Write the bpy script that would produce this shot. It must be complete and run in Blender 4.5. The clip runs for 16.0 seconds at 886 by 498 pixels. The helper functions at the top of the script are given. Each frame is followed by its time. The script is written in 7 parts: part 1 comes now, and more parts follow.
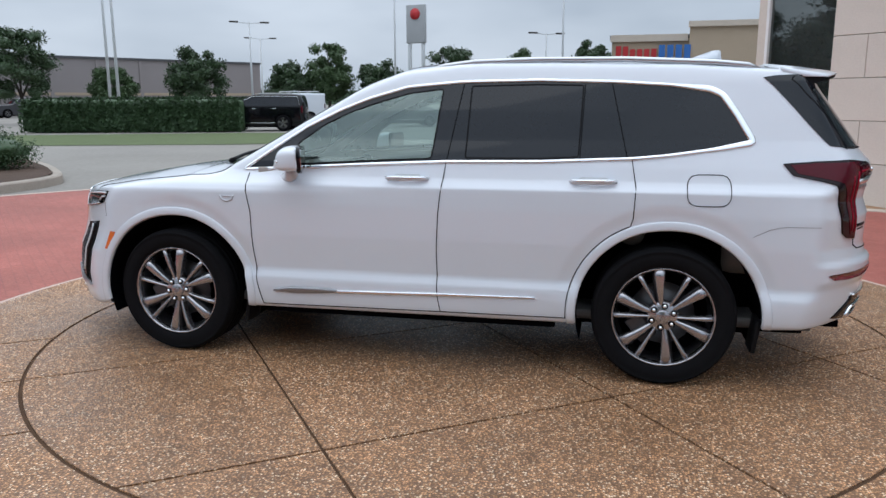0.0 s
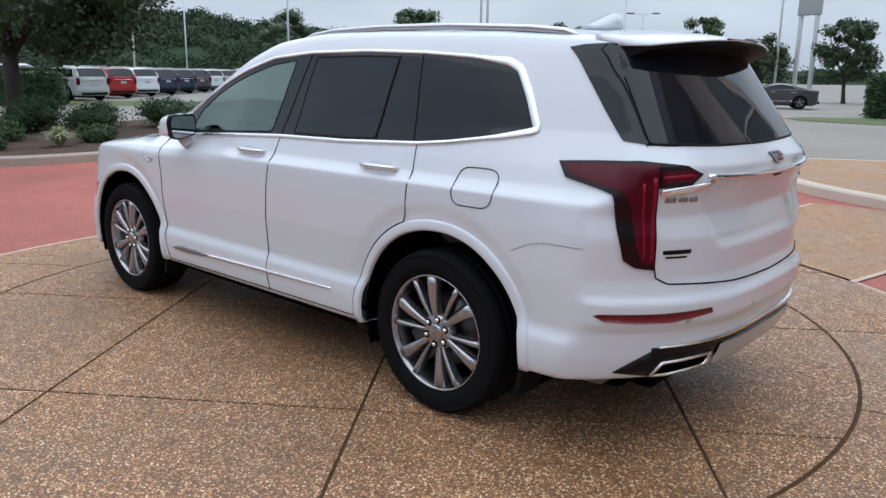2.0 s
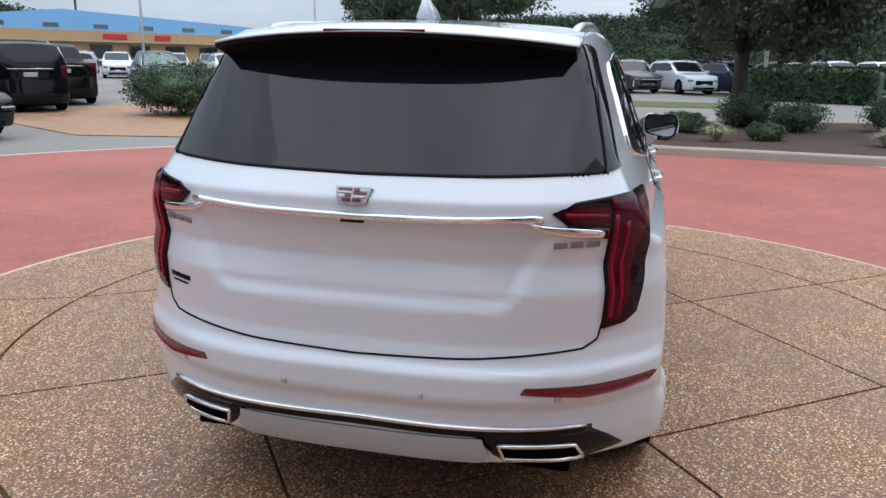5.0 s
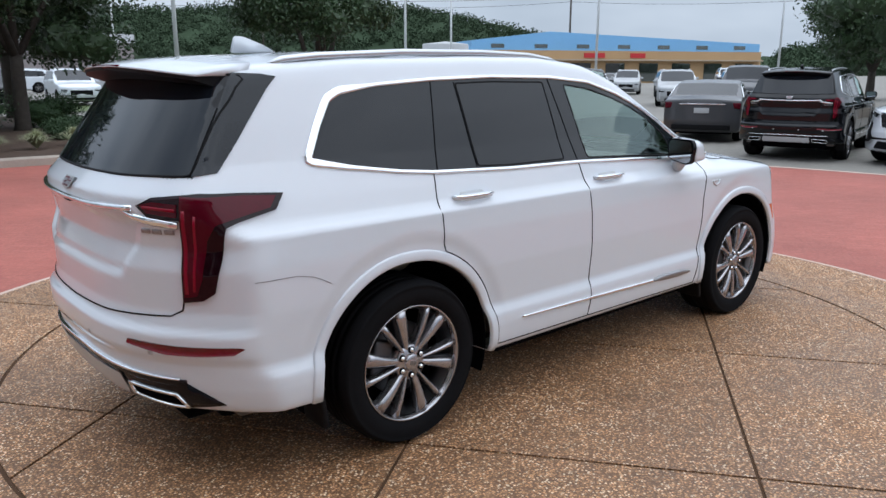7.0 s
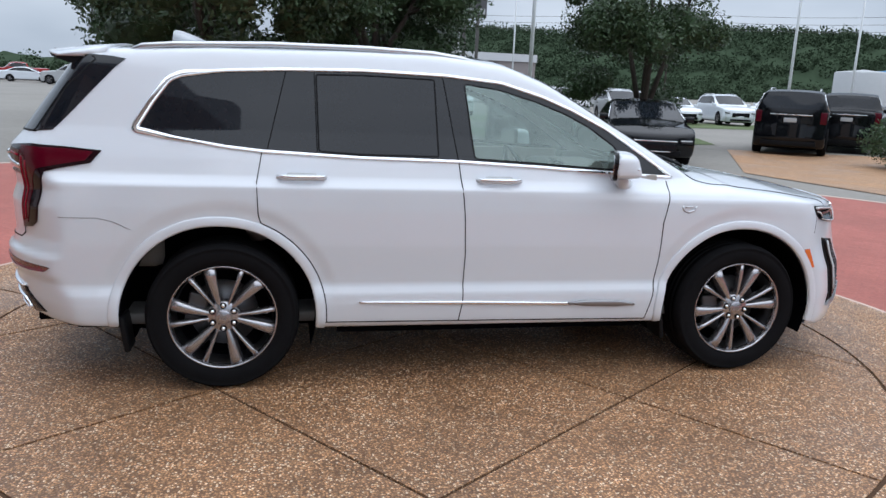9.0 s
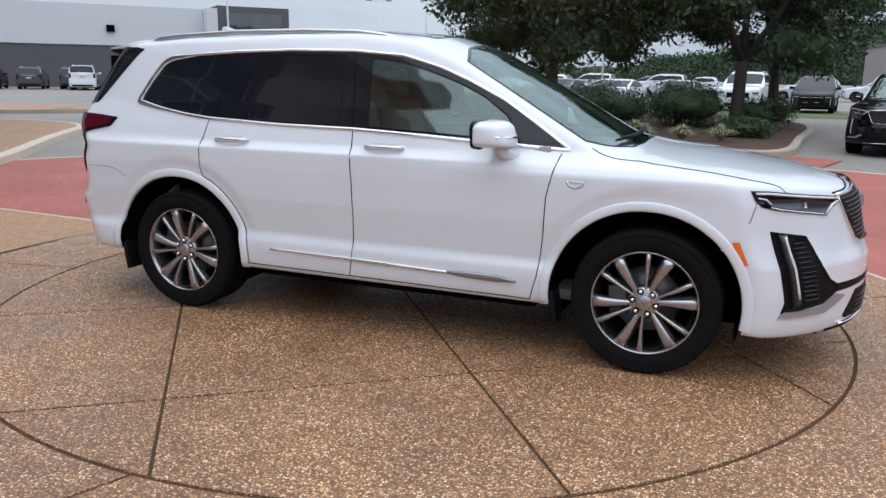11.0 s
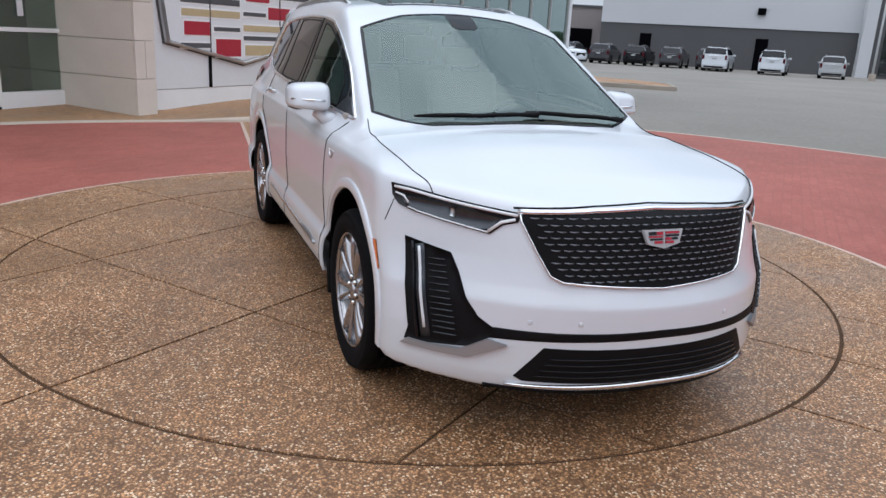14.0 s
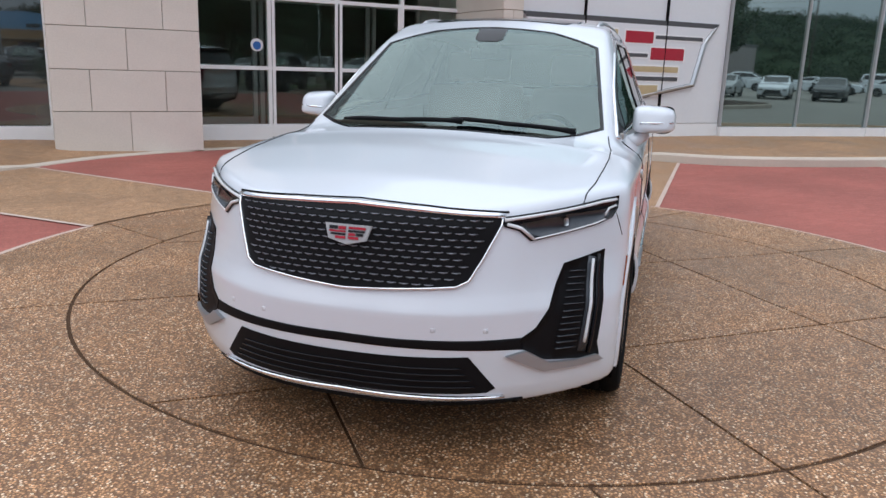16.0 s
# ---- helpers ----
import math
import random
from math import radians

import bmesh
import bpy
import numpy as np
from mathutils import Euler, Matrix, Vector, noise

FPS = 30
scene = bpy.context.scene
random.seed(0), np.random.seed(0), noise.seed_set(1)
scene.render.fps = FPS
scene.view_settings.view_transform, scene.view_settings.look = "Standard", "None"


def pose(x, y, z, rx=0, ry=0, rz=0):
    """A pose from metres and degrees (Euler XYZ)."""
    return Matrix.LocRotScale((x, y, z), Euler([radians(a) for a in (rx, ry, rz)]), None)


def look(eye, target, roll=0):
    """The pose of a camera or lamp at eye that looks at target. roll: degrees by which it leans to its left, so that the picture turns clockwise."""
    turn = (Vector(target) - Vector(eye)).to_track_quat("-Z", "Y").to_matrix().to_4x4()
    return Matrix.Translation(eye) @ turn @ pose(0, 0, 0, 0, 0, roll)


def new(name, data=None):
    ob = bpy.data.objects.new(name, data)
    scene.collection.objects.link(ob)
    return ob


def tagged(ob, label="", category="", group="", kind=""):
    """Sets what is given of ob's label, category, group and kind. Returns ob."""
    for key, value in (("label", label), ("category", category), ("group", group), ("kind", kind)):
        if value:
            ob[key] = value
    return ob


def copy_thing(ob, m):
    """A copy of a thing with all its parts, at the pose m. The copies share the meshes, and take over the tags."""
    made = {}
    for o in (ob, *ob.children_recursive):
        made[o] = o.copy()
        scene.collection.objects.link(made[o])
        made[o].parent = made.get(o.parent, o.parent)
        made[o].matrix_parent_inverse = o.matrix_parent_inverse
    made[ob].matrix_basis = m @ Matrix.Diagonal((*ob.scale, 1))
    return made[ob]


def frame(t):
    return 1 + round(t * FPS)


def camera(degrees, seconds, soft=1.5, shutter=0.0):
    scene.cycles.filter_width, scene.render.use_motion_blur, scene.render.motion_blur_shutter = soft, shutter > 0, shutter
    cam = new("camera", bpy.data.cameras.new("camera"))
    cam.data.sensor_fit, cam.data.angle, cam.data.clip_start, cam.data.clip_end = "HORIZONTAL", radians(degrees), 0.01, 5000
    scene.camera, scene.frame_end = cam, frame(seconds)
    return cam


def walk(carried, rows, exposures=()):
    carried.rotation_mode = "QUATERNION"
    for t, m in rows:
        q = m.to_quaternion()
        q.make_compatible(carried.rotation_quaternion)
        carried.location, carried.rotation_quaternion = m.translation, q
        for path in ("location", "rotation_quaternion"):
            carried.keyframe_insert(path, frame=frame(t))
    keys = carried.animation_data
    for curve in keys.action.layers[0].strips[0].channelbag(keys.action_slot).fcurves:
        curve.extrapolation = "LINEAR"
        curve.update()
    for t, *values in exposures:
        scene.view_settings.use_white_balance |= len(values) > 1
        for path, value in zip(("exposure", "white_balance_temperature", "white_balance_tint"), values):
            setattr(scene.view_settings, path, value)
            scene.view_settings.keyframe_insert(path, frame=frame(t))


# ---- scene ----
cam = camera(60.4, 16.0)
PATH = [
    (0, (-1.15, 4.975, 1.512), (-0.719, 3.06, 1.128), -0.2),
    (0.5, (-1.887, 4.749, 1.486), (-1.205, 2.913, 1.083), -0.1),
    (1, (-2.546, 4.343, 1.501), (-1.63, 2.617, 1.074), -0.0),
    (1.5, (-3.126, 3.885, 1.537), (-2.016, 2.285, 1.081), 0.1),
    (2, (-3.622, 3.326, 1.507), (-2.324, 1.872, 1.061), 0.8),
    (2.5, (-4.048, 2.7, 1.503), (-2.559, 1.442, 1.054), 0.4),
    (3, (-4.344, 2.06, 1.477), (-2.702, 1.011, 1.022), 0.7),
    (3.2, (-4.454, 1.77, 1.493), (-2.74, 0.841, 1.047), 0.9),
    (5.5, (-4.597, -1.475, 1.602), (-2.821, -0.701, 1.106), 0.7),
    (6, (-4.32, -2.17, 1.632), (-2.675, -1.147, 1.132), 0.4),
    (6.5, (-3.881, -2.786, 1.658), (-2.395, -1.545, 1.159), -0.6),
    (7, (-3.439, -3.407, 1.649), (-2.153, -1.945, 1.191), 0.1),
    (7.5, (-2.863, -3.82, 1.644), (-1.765, -2.216, 1.175), 0.9),
    (8, (-2.257, -4.299, 1.593), (-1.402, -2.543, 1.161), 0.7),
    (8.2, (-2.047, -4.4, 1.593), (-1.27, -2.611, 1.152), 1.2),
    (10.3, (0.787, -4.985, 1.493), (0.405, -3.063, 1.09), 1.5),
    (10.5, (1.132, -4.898, 1.485), (0.63, -3.012, 1.049), 0.8),
    (11, (1.83, -4.715, 1.482), (1.118, -2.9, 1.037), 0.8),
    (11.5, (2.501, -4.473, 1.515), (1.58, -2.755, 1.065), 1.1),
    (12, (3.093, -4.077, 1.538), (1.934, -2.513, 1.078), 1.7),
    (12.5, (3.635, -3.637, 1.556), (2.266, -2.262, 1.071), 2.5),
    (13, (4.075, -3.06, 1.555), (2.546, -1.873, 1.049), 2.8),
    (13.5, (4.464, -2.454, 1.548), (2.796, -1.486, 1.017), 3.1),
    (14, (4.705, -1.777, 1.534), (2.916, -1.064, 0.996), 3.2),
    (14.5, (4.908, -1.09, 1.503), (3.024, -0.665, 0.984), 3.2),
    (15, (4.951, -0.344, 1.477), (3.021, -0.249, 0.958), 1.8),
    (15.5, (4.957, 0.384, 1.478), (3.035, 0.163, 0.969), 0.8),
    (16, (4.856, 1.033, 1.441), (2.987, 0.501, 0.969), 1.9),
]
walk(cam, [(t, look(eye, target, roll)) for t, eye, target, roll in PATH],
     ((0, .27, 6420, 10), (1.5, .29, 6420, 10), (3, .43, 6420, 10), (5.5, .48, 6380, 10), (7.5, .37, 6360, 10), (10.5, .39, 6480, 12), (11.5, .40, 6540, 12), (12.5, .30, 6540, 12), (13.5, .20, 6530, 12), (16, .23, 6520, 12)))

# ---- world, sun, exposure ----
world = bpy.data.worlds.new("overcast_sky")
scene.world = world
world.use_nodes = True
wn, wl = world.node_tree.nodes, world.node_tree.links
wn.clear()
w_out, w_bg = wn.new("ShaderNodeOutputWorld"), wn.new("ShaderNodeBackground")
w_sky = wn.new("ShaderNodeTexSky")
w_sky.sky_type, w_sky.sun_disc = "NISHITA", False
w_sky.sun_elevation, w_sky.sun_rotation = radians(74), radians(129)
w_sky.air_density, w_sky.dust_density = 1.0, 2.4
w_co = wn.new("ShaderNodeTexCoord")
w_map = wn.new("ShaderNodeMapping")
w_map.inputs["Scale"].default_value = (1.6, 1.6, 5.0)
w_noise = wn.new("ShaderNodeTexNoise")
w_noise.inputs["Scale"].default_value, w_noise.inputs["Detail"].default_value, w_noise.inputs["Roughness"].default_value = 1.3, 4, .5
w_ramp = wn.new("ShaderNodeValToRGB")
for el, (pos, col) in zip((w_ramp.color_ramp.elements[0], w_ramp.color_ramp.elements[1]), ((.33, (4.95, 5.9, 7.15, 1)), (.70, (8.4, 9.45, 10.8, 1)))):
    el.position, el.color = pos, col
w_mix = wn.new("ShaderNodeMixRGB")
w_mix.inputs["Fac"].default_value = .93
wl.new(w_co.outputs["Generated"], w_map.inputs["Vector"])
wl.new(w_map.outputs["Vector"], w_noise.inputs["Vector"])
wl.new(w_noise.outputs["Fac"], w_ramp.inputs["Fac"])
wl.new(w_sky.outputs["Color"], w_mix.inputs["Color1"])
wl.new(w_ramp.outputs["Color"], w_mix.inputs["Color2"])
w_sep, w_rise = wn.new("ShaderNodeSeparateXYZ"), wn.new("ShaderNodeMapRange")
w_rise.inputs["From Min"].default_value, w_rise.inputs["From Max"].default_value = .12, 1.0
w_rise.inputs["To Min"].default_value, w_rise.inputs["To Max"].default_value = 1.0, 2.4
w_mul = wn.new("ShaderNodeMixRGB")
w_mul.blend_type, w_mul.inputs["Fac"].default_value = "MULTIPLY", 1
wl.new(w_co.outputs["Generated"], w_sep.inputs["Vector"])
wl.new(w_sep.outputs["Z"], w_rise.inputs["Value"])
wl.new(w_mix.outputs["Color"], w_mul.inputs["Color1"])
wl.new(w_rise.outputs["Result"], w_mul.inputs["Color2"])
wl.new(w_mul.outputs["Color"], w_bg.inputs["Color"])
w_bg.inputs["Strength"].default_value = .068
wl.new(w_bg.outputs["Background"], w_out.inputs["Surface"])
sun = new("sun", bpy.data.lights.new("sun", "SUN"))
sun.data.energy, sun.data.angle, sun.data.color = 1.0, radians(110), (1.0, .985, .96)
sun.matrix_world = look((0, 0, 30), (-5, 4, 8))


# ---- materials ----
def material(name, base, rough=.5, metal=0.0, vary=.12, scale=6.0, fine=60.0, bump=.02, coat=0.0, spec=.5, transmission=0.0, ior=1.45, alpha=1.0, emit=None, rand=0.0):
    """A surface with colour drift at two scales, roughness drift and a fine relief. rand: how far single pieces differ."""
    m = bpy.data.materials.new(name)
    m.use_nodes = True
    n, l = m.node_tree.nodes, m.node_tree.links
    p = n["Principled BSDF"]
    p.inputs["Roughness"].default_value, p.inputs["Metallic"].default_value = rough, metal
    p.inputs["Specular IOR Level"].default_value, p.inputs["Coat Weight"].default_value, p.inputs["Coat Roughness"].default_value = spec, coat, .04
    p.inputs["Transmission Weight"].default_value, p.inputs["IOR"].default_value, p.inputs["Alpha"].default_value = transmission, ior, alpha
    if emit:
        p.inputs["Emission Color"].default_value, p.inputs["Emission Strength"].default_value = (*emit[:3], 1), emit[3]
    co = n.new("ShaderNodeTexCoord")
    a, b = n.new("ShaderNodeTexNoise"), n.new("ShaderNodeTexNoise")
    a.inputs["Scale"].default_value, a.inputs["Detail"].default_value = scale, 4
    b.inputs["Scale"].default_value, b.inputs["Detail"].default_value = fine, 3
    l.new(co.outputs["Object"], a.inputs["Vector"])
    l.new(co.outputs["Object"], b.inputs["Vector"])
    add = n.new("ShaderNodeMath")
    add.operation = "ADD"
    l.new(a.outputs["Fac"], add.inputs[0])
    l.new(b.outputs["Fac"], add.inputs[1])
    value = add.outputs[0]
    if rand:
        info, more = n.new("ShaderNodeObjectInfo"), n.new("ShaderNodeMath")
        more.operation, more.inputs[1].default_value = "MULTIPLY_ADD", rand
        l.new(info.outputs["Random"], more.inputs[0])
        l.new(value, more.inputs[2])
        value = more.outputs[0]
    ramp = n.new("ShaderNodeValToRGB")
    lo, hi = ramp.color_ramp.elements
    lo.position, hi.position = .25, .75
    lo.color, hi.color = (*[c * (1 - vary) for c in base], 1), (*[min(1, c * (1 + vary)) for c in base], 1)
    half = n.new("ShaderNodeMath")
    half.operation, half.inputs[1].default_value = "MULTIPLY", .5
    l.new(value, half.inputs[0])
    l.new(half.outputs[0], ramp.inputs["Fac"])
    l.new(ramp.outputs["Color"], p.inputs["Base Color"])
    if bump:
        bp = n.new("ShaderNodeBump")
        bp.inputs["Strength"].default_value, bp.inputs["Distance"].default_value = min(1, bump * 10), bump * .1
        l.new(b.outputs["Fac"], bp.inputs["Height"])
        l.new(bp.outputs["Normal"], p.inputs["Normal"])
    return m


def aggregate(name, stone, cement, pale, rough=.55):
    """Exposed pebbles, about a centimetre across, in cement, with damp patches."""
    m = bpy.data.materials.new(name)
    m.use_nodes = True
    n, l = m.node_tree.nodes, m.node_tree.links
    p = n["Principled BSDF"]
    geo = n.new("ShaderNodeNewGeometry")
    v, v2 = n.new("ShaderNodeTexVoronoi"), n.new("ShaderNodeTexVoronoi")
    v.inputs["Scale"].default_value, v2.inputs["Scale"].default_value = 95, 48
    big, mid = n.new("ShaderNodeTexNoise"), n.new("ShaderNodeTexNoise")
    big.inputs["Scale"].default_value, big.inputs["Detail"].default_value = .9, 5
    mid.inputs["Scale"].default_value, mid.inputs["Detail"].default_value = 9, 5
    for t in (v, v2, big, mid):
        l.new(geo.outputs["Position"], t.inputs["Vector"])
    sep = n.new("ShaderNodeSeparateColor")
    l.new(v.outputs["Color"], sep.inputs["Color"])
    tone = n.new("ShaderNodeValToRGB")
    els = tone.color_ramp.elements
    els[0].position, els[0].color = 0, (*[c * .45 for c in stone], 1)
    els[1].position, els[1].color = .55, (*stone, 1)
    for pos, col in ((.82, [c * 1.45 for c in stone]), (.93, pale), (1, pale)):
        e = els.new(pos)
        e.color = (*col, 1)
    l.new(sep.outputs["Red"], tone.inputs["Fac"])
    edge = n.new("ShaderNodeValToRGB")
    edge.color_ramp.elements[0].position, edge.color_ramp.elements[1].position = .35, .62
    l.new(v.outputs["Distance"], edge.inputs["Fac"])
    mix = n.new("ShaderNodeMixRGB")
    l.new(edge.outputs["Color"], mix.inputs["Fac"])
    l.new(tone.outputs["Color"], mix.inputs["Color1"])
    mix.inputs["Color2"].default_value = (*cement, 1)
    sum_ = n.new("ShaderNodeMath")
    sum_.operation = "ADD"
    l.new(big.outputs["Fac"], sum_.inputs[0])
    l.new(mid.outputs["Fac"], sum_.inputs[1])
    shade = n.new("ShaderNodeMapRange")
    shade.inputs["From Min"].default_value, shade.inputs["From Max"].default_value = .7, 1.3
    shade.inputs["To Min"].default_value, shade.inputs["To Max"].default_value = .72, 1.22
    l.new(sum_.outputs[0], shade.inputs["Value"])
    mul = n.new("ShaderNodeMixRGB")
    mul.blend_type, mul.inputs["Fac"].default_value = "MULTIPLY", 1
    l.new(mix.outputs["Color"], mul.inputs["Color1"])
    l.new(shade.outputs["Result"], mul.inputs["Color2"])
    l.new(mul.outputs["Color"], p.inputs["Base Color"])
    damp = n.new("ShaderNodeMapRange")
    damp.inputs["From Min"].default_value, damp.inputs["From Max"].default_value = .4, .62
    damp.inputs["To Min"].default_value, damp.inputs["To Max"].default_value = rough - .17, rough + .12
    l.new(big.outputs["Fac"], damp.inputs["Value"])
    l.new(damp.outputs["Result"], p.inputs["Roughness"])
    bp = n.new("ShaderNodeBump")
    bp.inputs["Strength"].default_value, bp.inputs["Distance"].default_value, bp.invert = .8, .004, True
    l.new(v.outputs["Distance"], bp.inputs["Height"])
    l.new(bp.outputs["Normal"], p.inputs["Normal"])
    return m


def brickwork(name, one, two, mortar, width=.2, height=.1, rough=.7, turn=45):
    """Small pavers in running bond, worn and uneven."""
    m = bpy.data.materials.new(name)
    m.use_nodes = True
    n, l = m.node_tree.nodes, m.node_tree.links
    p = n["Principled BSDF"]
    geo, mp, br = n.new("ShaderNodeNewGeometry"), n.new("ShaderNodeMapping"), n.new("ShaderNodeTexBrick")
    mp.inputs["Rotation"].default_value = (0, 0, radians(turn))
    l.new(geo.outputs["Position"], mp.inputs["Vector"])
    l.new(mp.outputs["Vector"], br.inputs["Vector"])
    br.inputs["Scale"].default_value, br.inputs["Brick Width"].default_value, br.inputs["Row Height"].default_value = 1, width, height
    br.inputs["Mortar Size"].default_value, br.inputs["Mortar Smooth"].default_value, br.inputs["Bias"].default_value = .006, .3, 0
    br.inputs["Color1"].default_value, br.inputs["Color2"].default_value, br.inputs["Mortar"].default_value = (*one, 1), (*two, 1), (*mortar, 1)
    a, b = n.new("ShaderNodeTexNoise"), n.new("ShaderNodeTexNoise")
    a.inputs["Scale"].default_value, a.inputs["Detail"].default_value = .6, 6
    b.inputs["Scale"].default_value, b.inputs["Detail"].default_value = 45, 4
    for t in (a, b):
        l.new(geo.outputs["Position"], t.inputs["Vector"])
    add = n.new("ShaderNodeMath")
    add.operation = "ADD"
    l.new(a.outputs["Fac"], add.inputs[0])
    l.new(b.outputs["Fac"], add.inputs[1])
    shade = n.new("ShaderNodeMapRange")
    shade.inputs["From Min"].default_value, shade.inputs["From Max"].default_value = .7, 1.3
    shade.inputs["To Min"].default_value, shade.inputs["To Max"].default_value = .74, 1.25
    l.new(add.outputs[0], shade.inputs["Value"])
    mul = n.new("ShaderNodeMixRGB")
    mul.blend_type, mul.inputs["Fac"].default_value = "MULTIPLY", 1
    l.new(br.outputs["Color"], mul.inputs["Color1"])
    l.new(shade.outputs["Result"], mul.inputs["Color2"])
    l.new(mul.outputs["Color"], p.inputs["Base Color"])
    p.inputs["Roughness"].default_value = rough
    bp = n.new("ShaderNodeBump")
    bp.inputs["Strength"].default_value, bp.inputs["Distance"].default_value = .5, .004
    l.new(add.outputs[0], bp.inputs["Height"])
    l.new(bp.outputs["Normal"], p.inputs["Normal"])
    return m


def paint(name, base, flake=.06, rough=.32, coat=.6, spec=.2):
    """Car paint: a pigment coat with faint flake under clear lacquer."""
    m = material(name, base, rough, 0, flake, 2.5, 900, 0, coat=coat, spec=spec)
    return m


M_white = paint("pearl_white_paint", (.665, .70, .745), .015, .30, 1.0, .3)
M_black_paint = paint("black_paint", (.004, .0045, .006), .2, .5, .75, .0)
M_grey_paint = paint("dark_grey_paint", (.055, .055, .06), .1, .28)
M_maroon = paint("maroon_paint", (.045, .010, .014))
M_red_paint = paint("red_paint", (.30, .012, .012), .1, .28)
M_silver_paint = paint("silver_paint", (.42, .43, .44), .06, .28)
M_blue_paint = paint("dark_blue_paint", (.02, .03, .06), .1, .28)
M_chrome = material("bright_chrome", (.82, .83, .85), .09, 1, .03, 8, 80, 0)
M_trim = material("satin_silver_trim", (.36, .37, .39), .40, .55, .05, 8, 120, 0)
M_satin = material("satin_metal", (.55, .56, .58), .28, 1, .05, 8, 200, 0)
M_alloy = material("machined_alloy", (.41, .40, .415), .22, .90, .06, 12, 220, .004)
M_disc = material("worn_brake_iron", (.10, .10, .105), .4, .8, .2, 30, 200, .004)
M_grille = material("bright_grille_metal", (.20, .21, .235), .32, .9, .05, 20, 100, 0)
M_dark_alloy = material("dark_alloy_pocket", (.022, .022, .025), .42, .5, .1, 12, 200, .004)
M_gloss_black = material("gloss_black_plastic", (.006, .006, .008), .10, 0, .1, 10, 90, 0, spec=.28)
M_black = material("black_plastic", (.006, .006, .007), .55, 0, .2, 10, 160, .01, spec=.15)
# Near-black base colour puts in the shade of wheel wells, pockets and undersides.
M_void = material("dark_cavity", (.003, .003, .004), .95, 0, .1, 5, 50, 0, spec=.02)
M_tyre = material("tyre_rubber", (.008, .008, .009), .85, 0, .25, 9, 140, .02, spec=.09)
M_glass_dark = material("privacy_glass", (.008, .010, .014), .03, 0, .05, 4, 40, 0, spec=.45)
M_seam = material("panel_gap_rubber", (.006, .006, .007), .8, 0, .1, 5, 50, 0, spec=.1)
M_red_lens = material("deep_red_lens", (.075, .001, .008), .10, 0, .15, 7, 60, 0, spec=.3)
M_red_bar = material("bright_red_light_guide", (.22, .002, .016), .18, 0, .12, 14, 90, 0, spec=.3)
M_reflector = material("dark_red_reflector", (.15, .002, .010), .2, 0, .12, 30, 200, .01, coat=.3)
M_smoke = material("smoked_lens", (.010, .001, .003), .07, 0, .1, 7, 60, 0, spec=.35)
M_amber = material("amber_reflector", (.75, .16, .025), .2, 0, .1, 30, 200, .01, coat=.8)
M_lamp = material("headlamp_reflector", (.055, .06, .068), .25, .6, .25, 22, 90, .006)
M_drl = material("frosted_light_guide", (.72, .74, .76), .2, 0, .05, 12, 80, 0, coat=.6)
M_leather = material("pale_leather", (.34, .31, .28), .5, 0, .08, 9, 120, .01)
M_dash = material("grey_dashboard_vinyl", (.12, .115, .11), .6, 0, .1, 9, 160, .01)
M_liner = material("headliner_cloth", (.55, .53, .50), .9, 0, .05, 9, 200, .01)
M_letters = material("grey_metal_letters", (.30, .30, .31), .3, .8, .05, 20, 100, 0)
M_crest_gold = material("crest_gold", (.62, .48, .28), .35, .3, .1, 8, 60, 0)
M_crest_wine = material("crest_wine", (.14, .03, .045), .3, .3, .1, 8, 60, 0)
M_crest_red = material("crest_red", (.42, .02, .04), .35, 0, .1, 8, 60, 0)


def clear_glass(name, tint, gloss=.06):
    """A thin pane: mostly see-through, mirror-like at a slant."""
    m = bpy.data.materials.new(name)
    m.use_nodes = True
    n, l = m.node_tree.nodes, m.node_tree.links
    n.clear()
    out, mix, tr, gl = n.new("ShaderNodeOutputMaterial"), n.new("ShaderNodeMixShader"), n.new("ShaderNodeBsdfTransparent"), n.new("ShaderNodeBsdfGlossy")
    fr, up = n.new("ShaderNodeFresnel"), n.new("ShaderNodeMath")
    fr.inputs["IOR"].default_value = 1.55
    up.operation, up.inputs[1].default_value = "ADD", gloss
    tr.inputs["Color"].default_value, gl.inputs["Roughness"].default_value = (*tint, 1), .015
    gl.inputs["Color"].default_value = (.80, .97, .92, 1)
    l.new(fr.outputs["Fac"], up.inputs[0])
    l.new(up.outputs[0], mix.inputs["Fac"])
    l.new(tr.outputs["BSDF"], mix.inputs[1])
    l.new(gl.outputs["BSDF"], mix.inputs[2])
    l.new(mix.outputs["Shader"], out.inputs["Surface"])
    return m


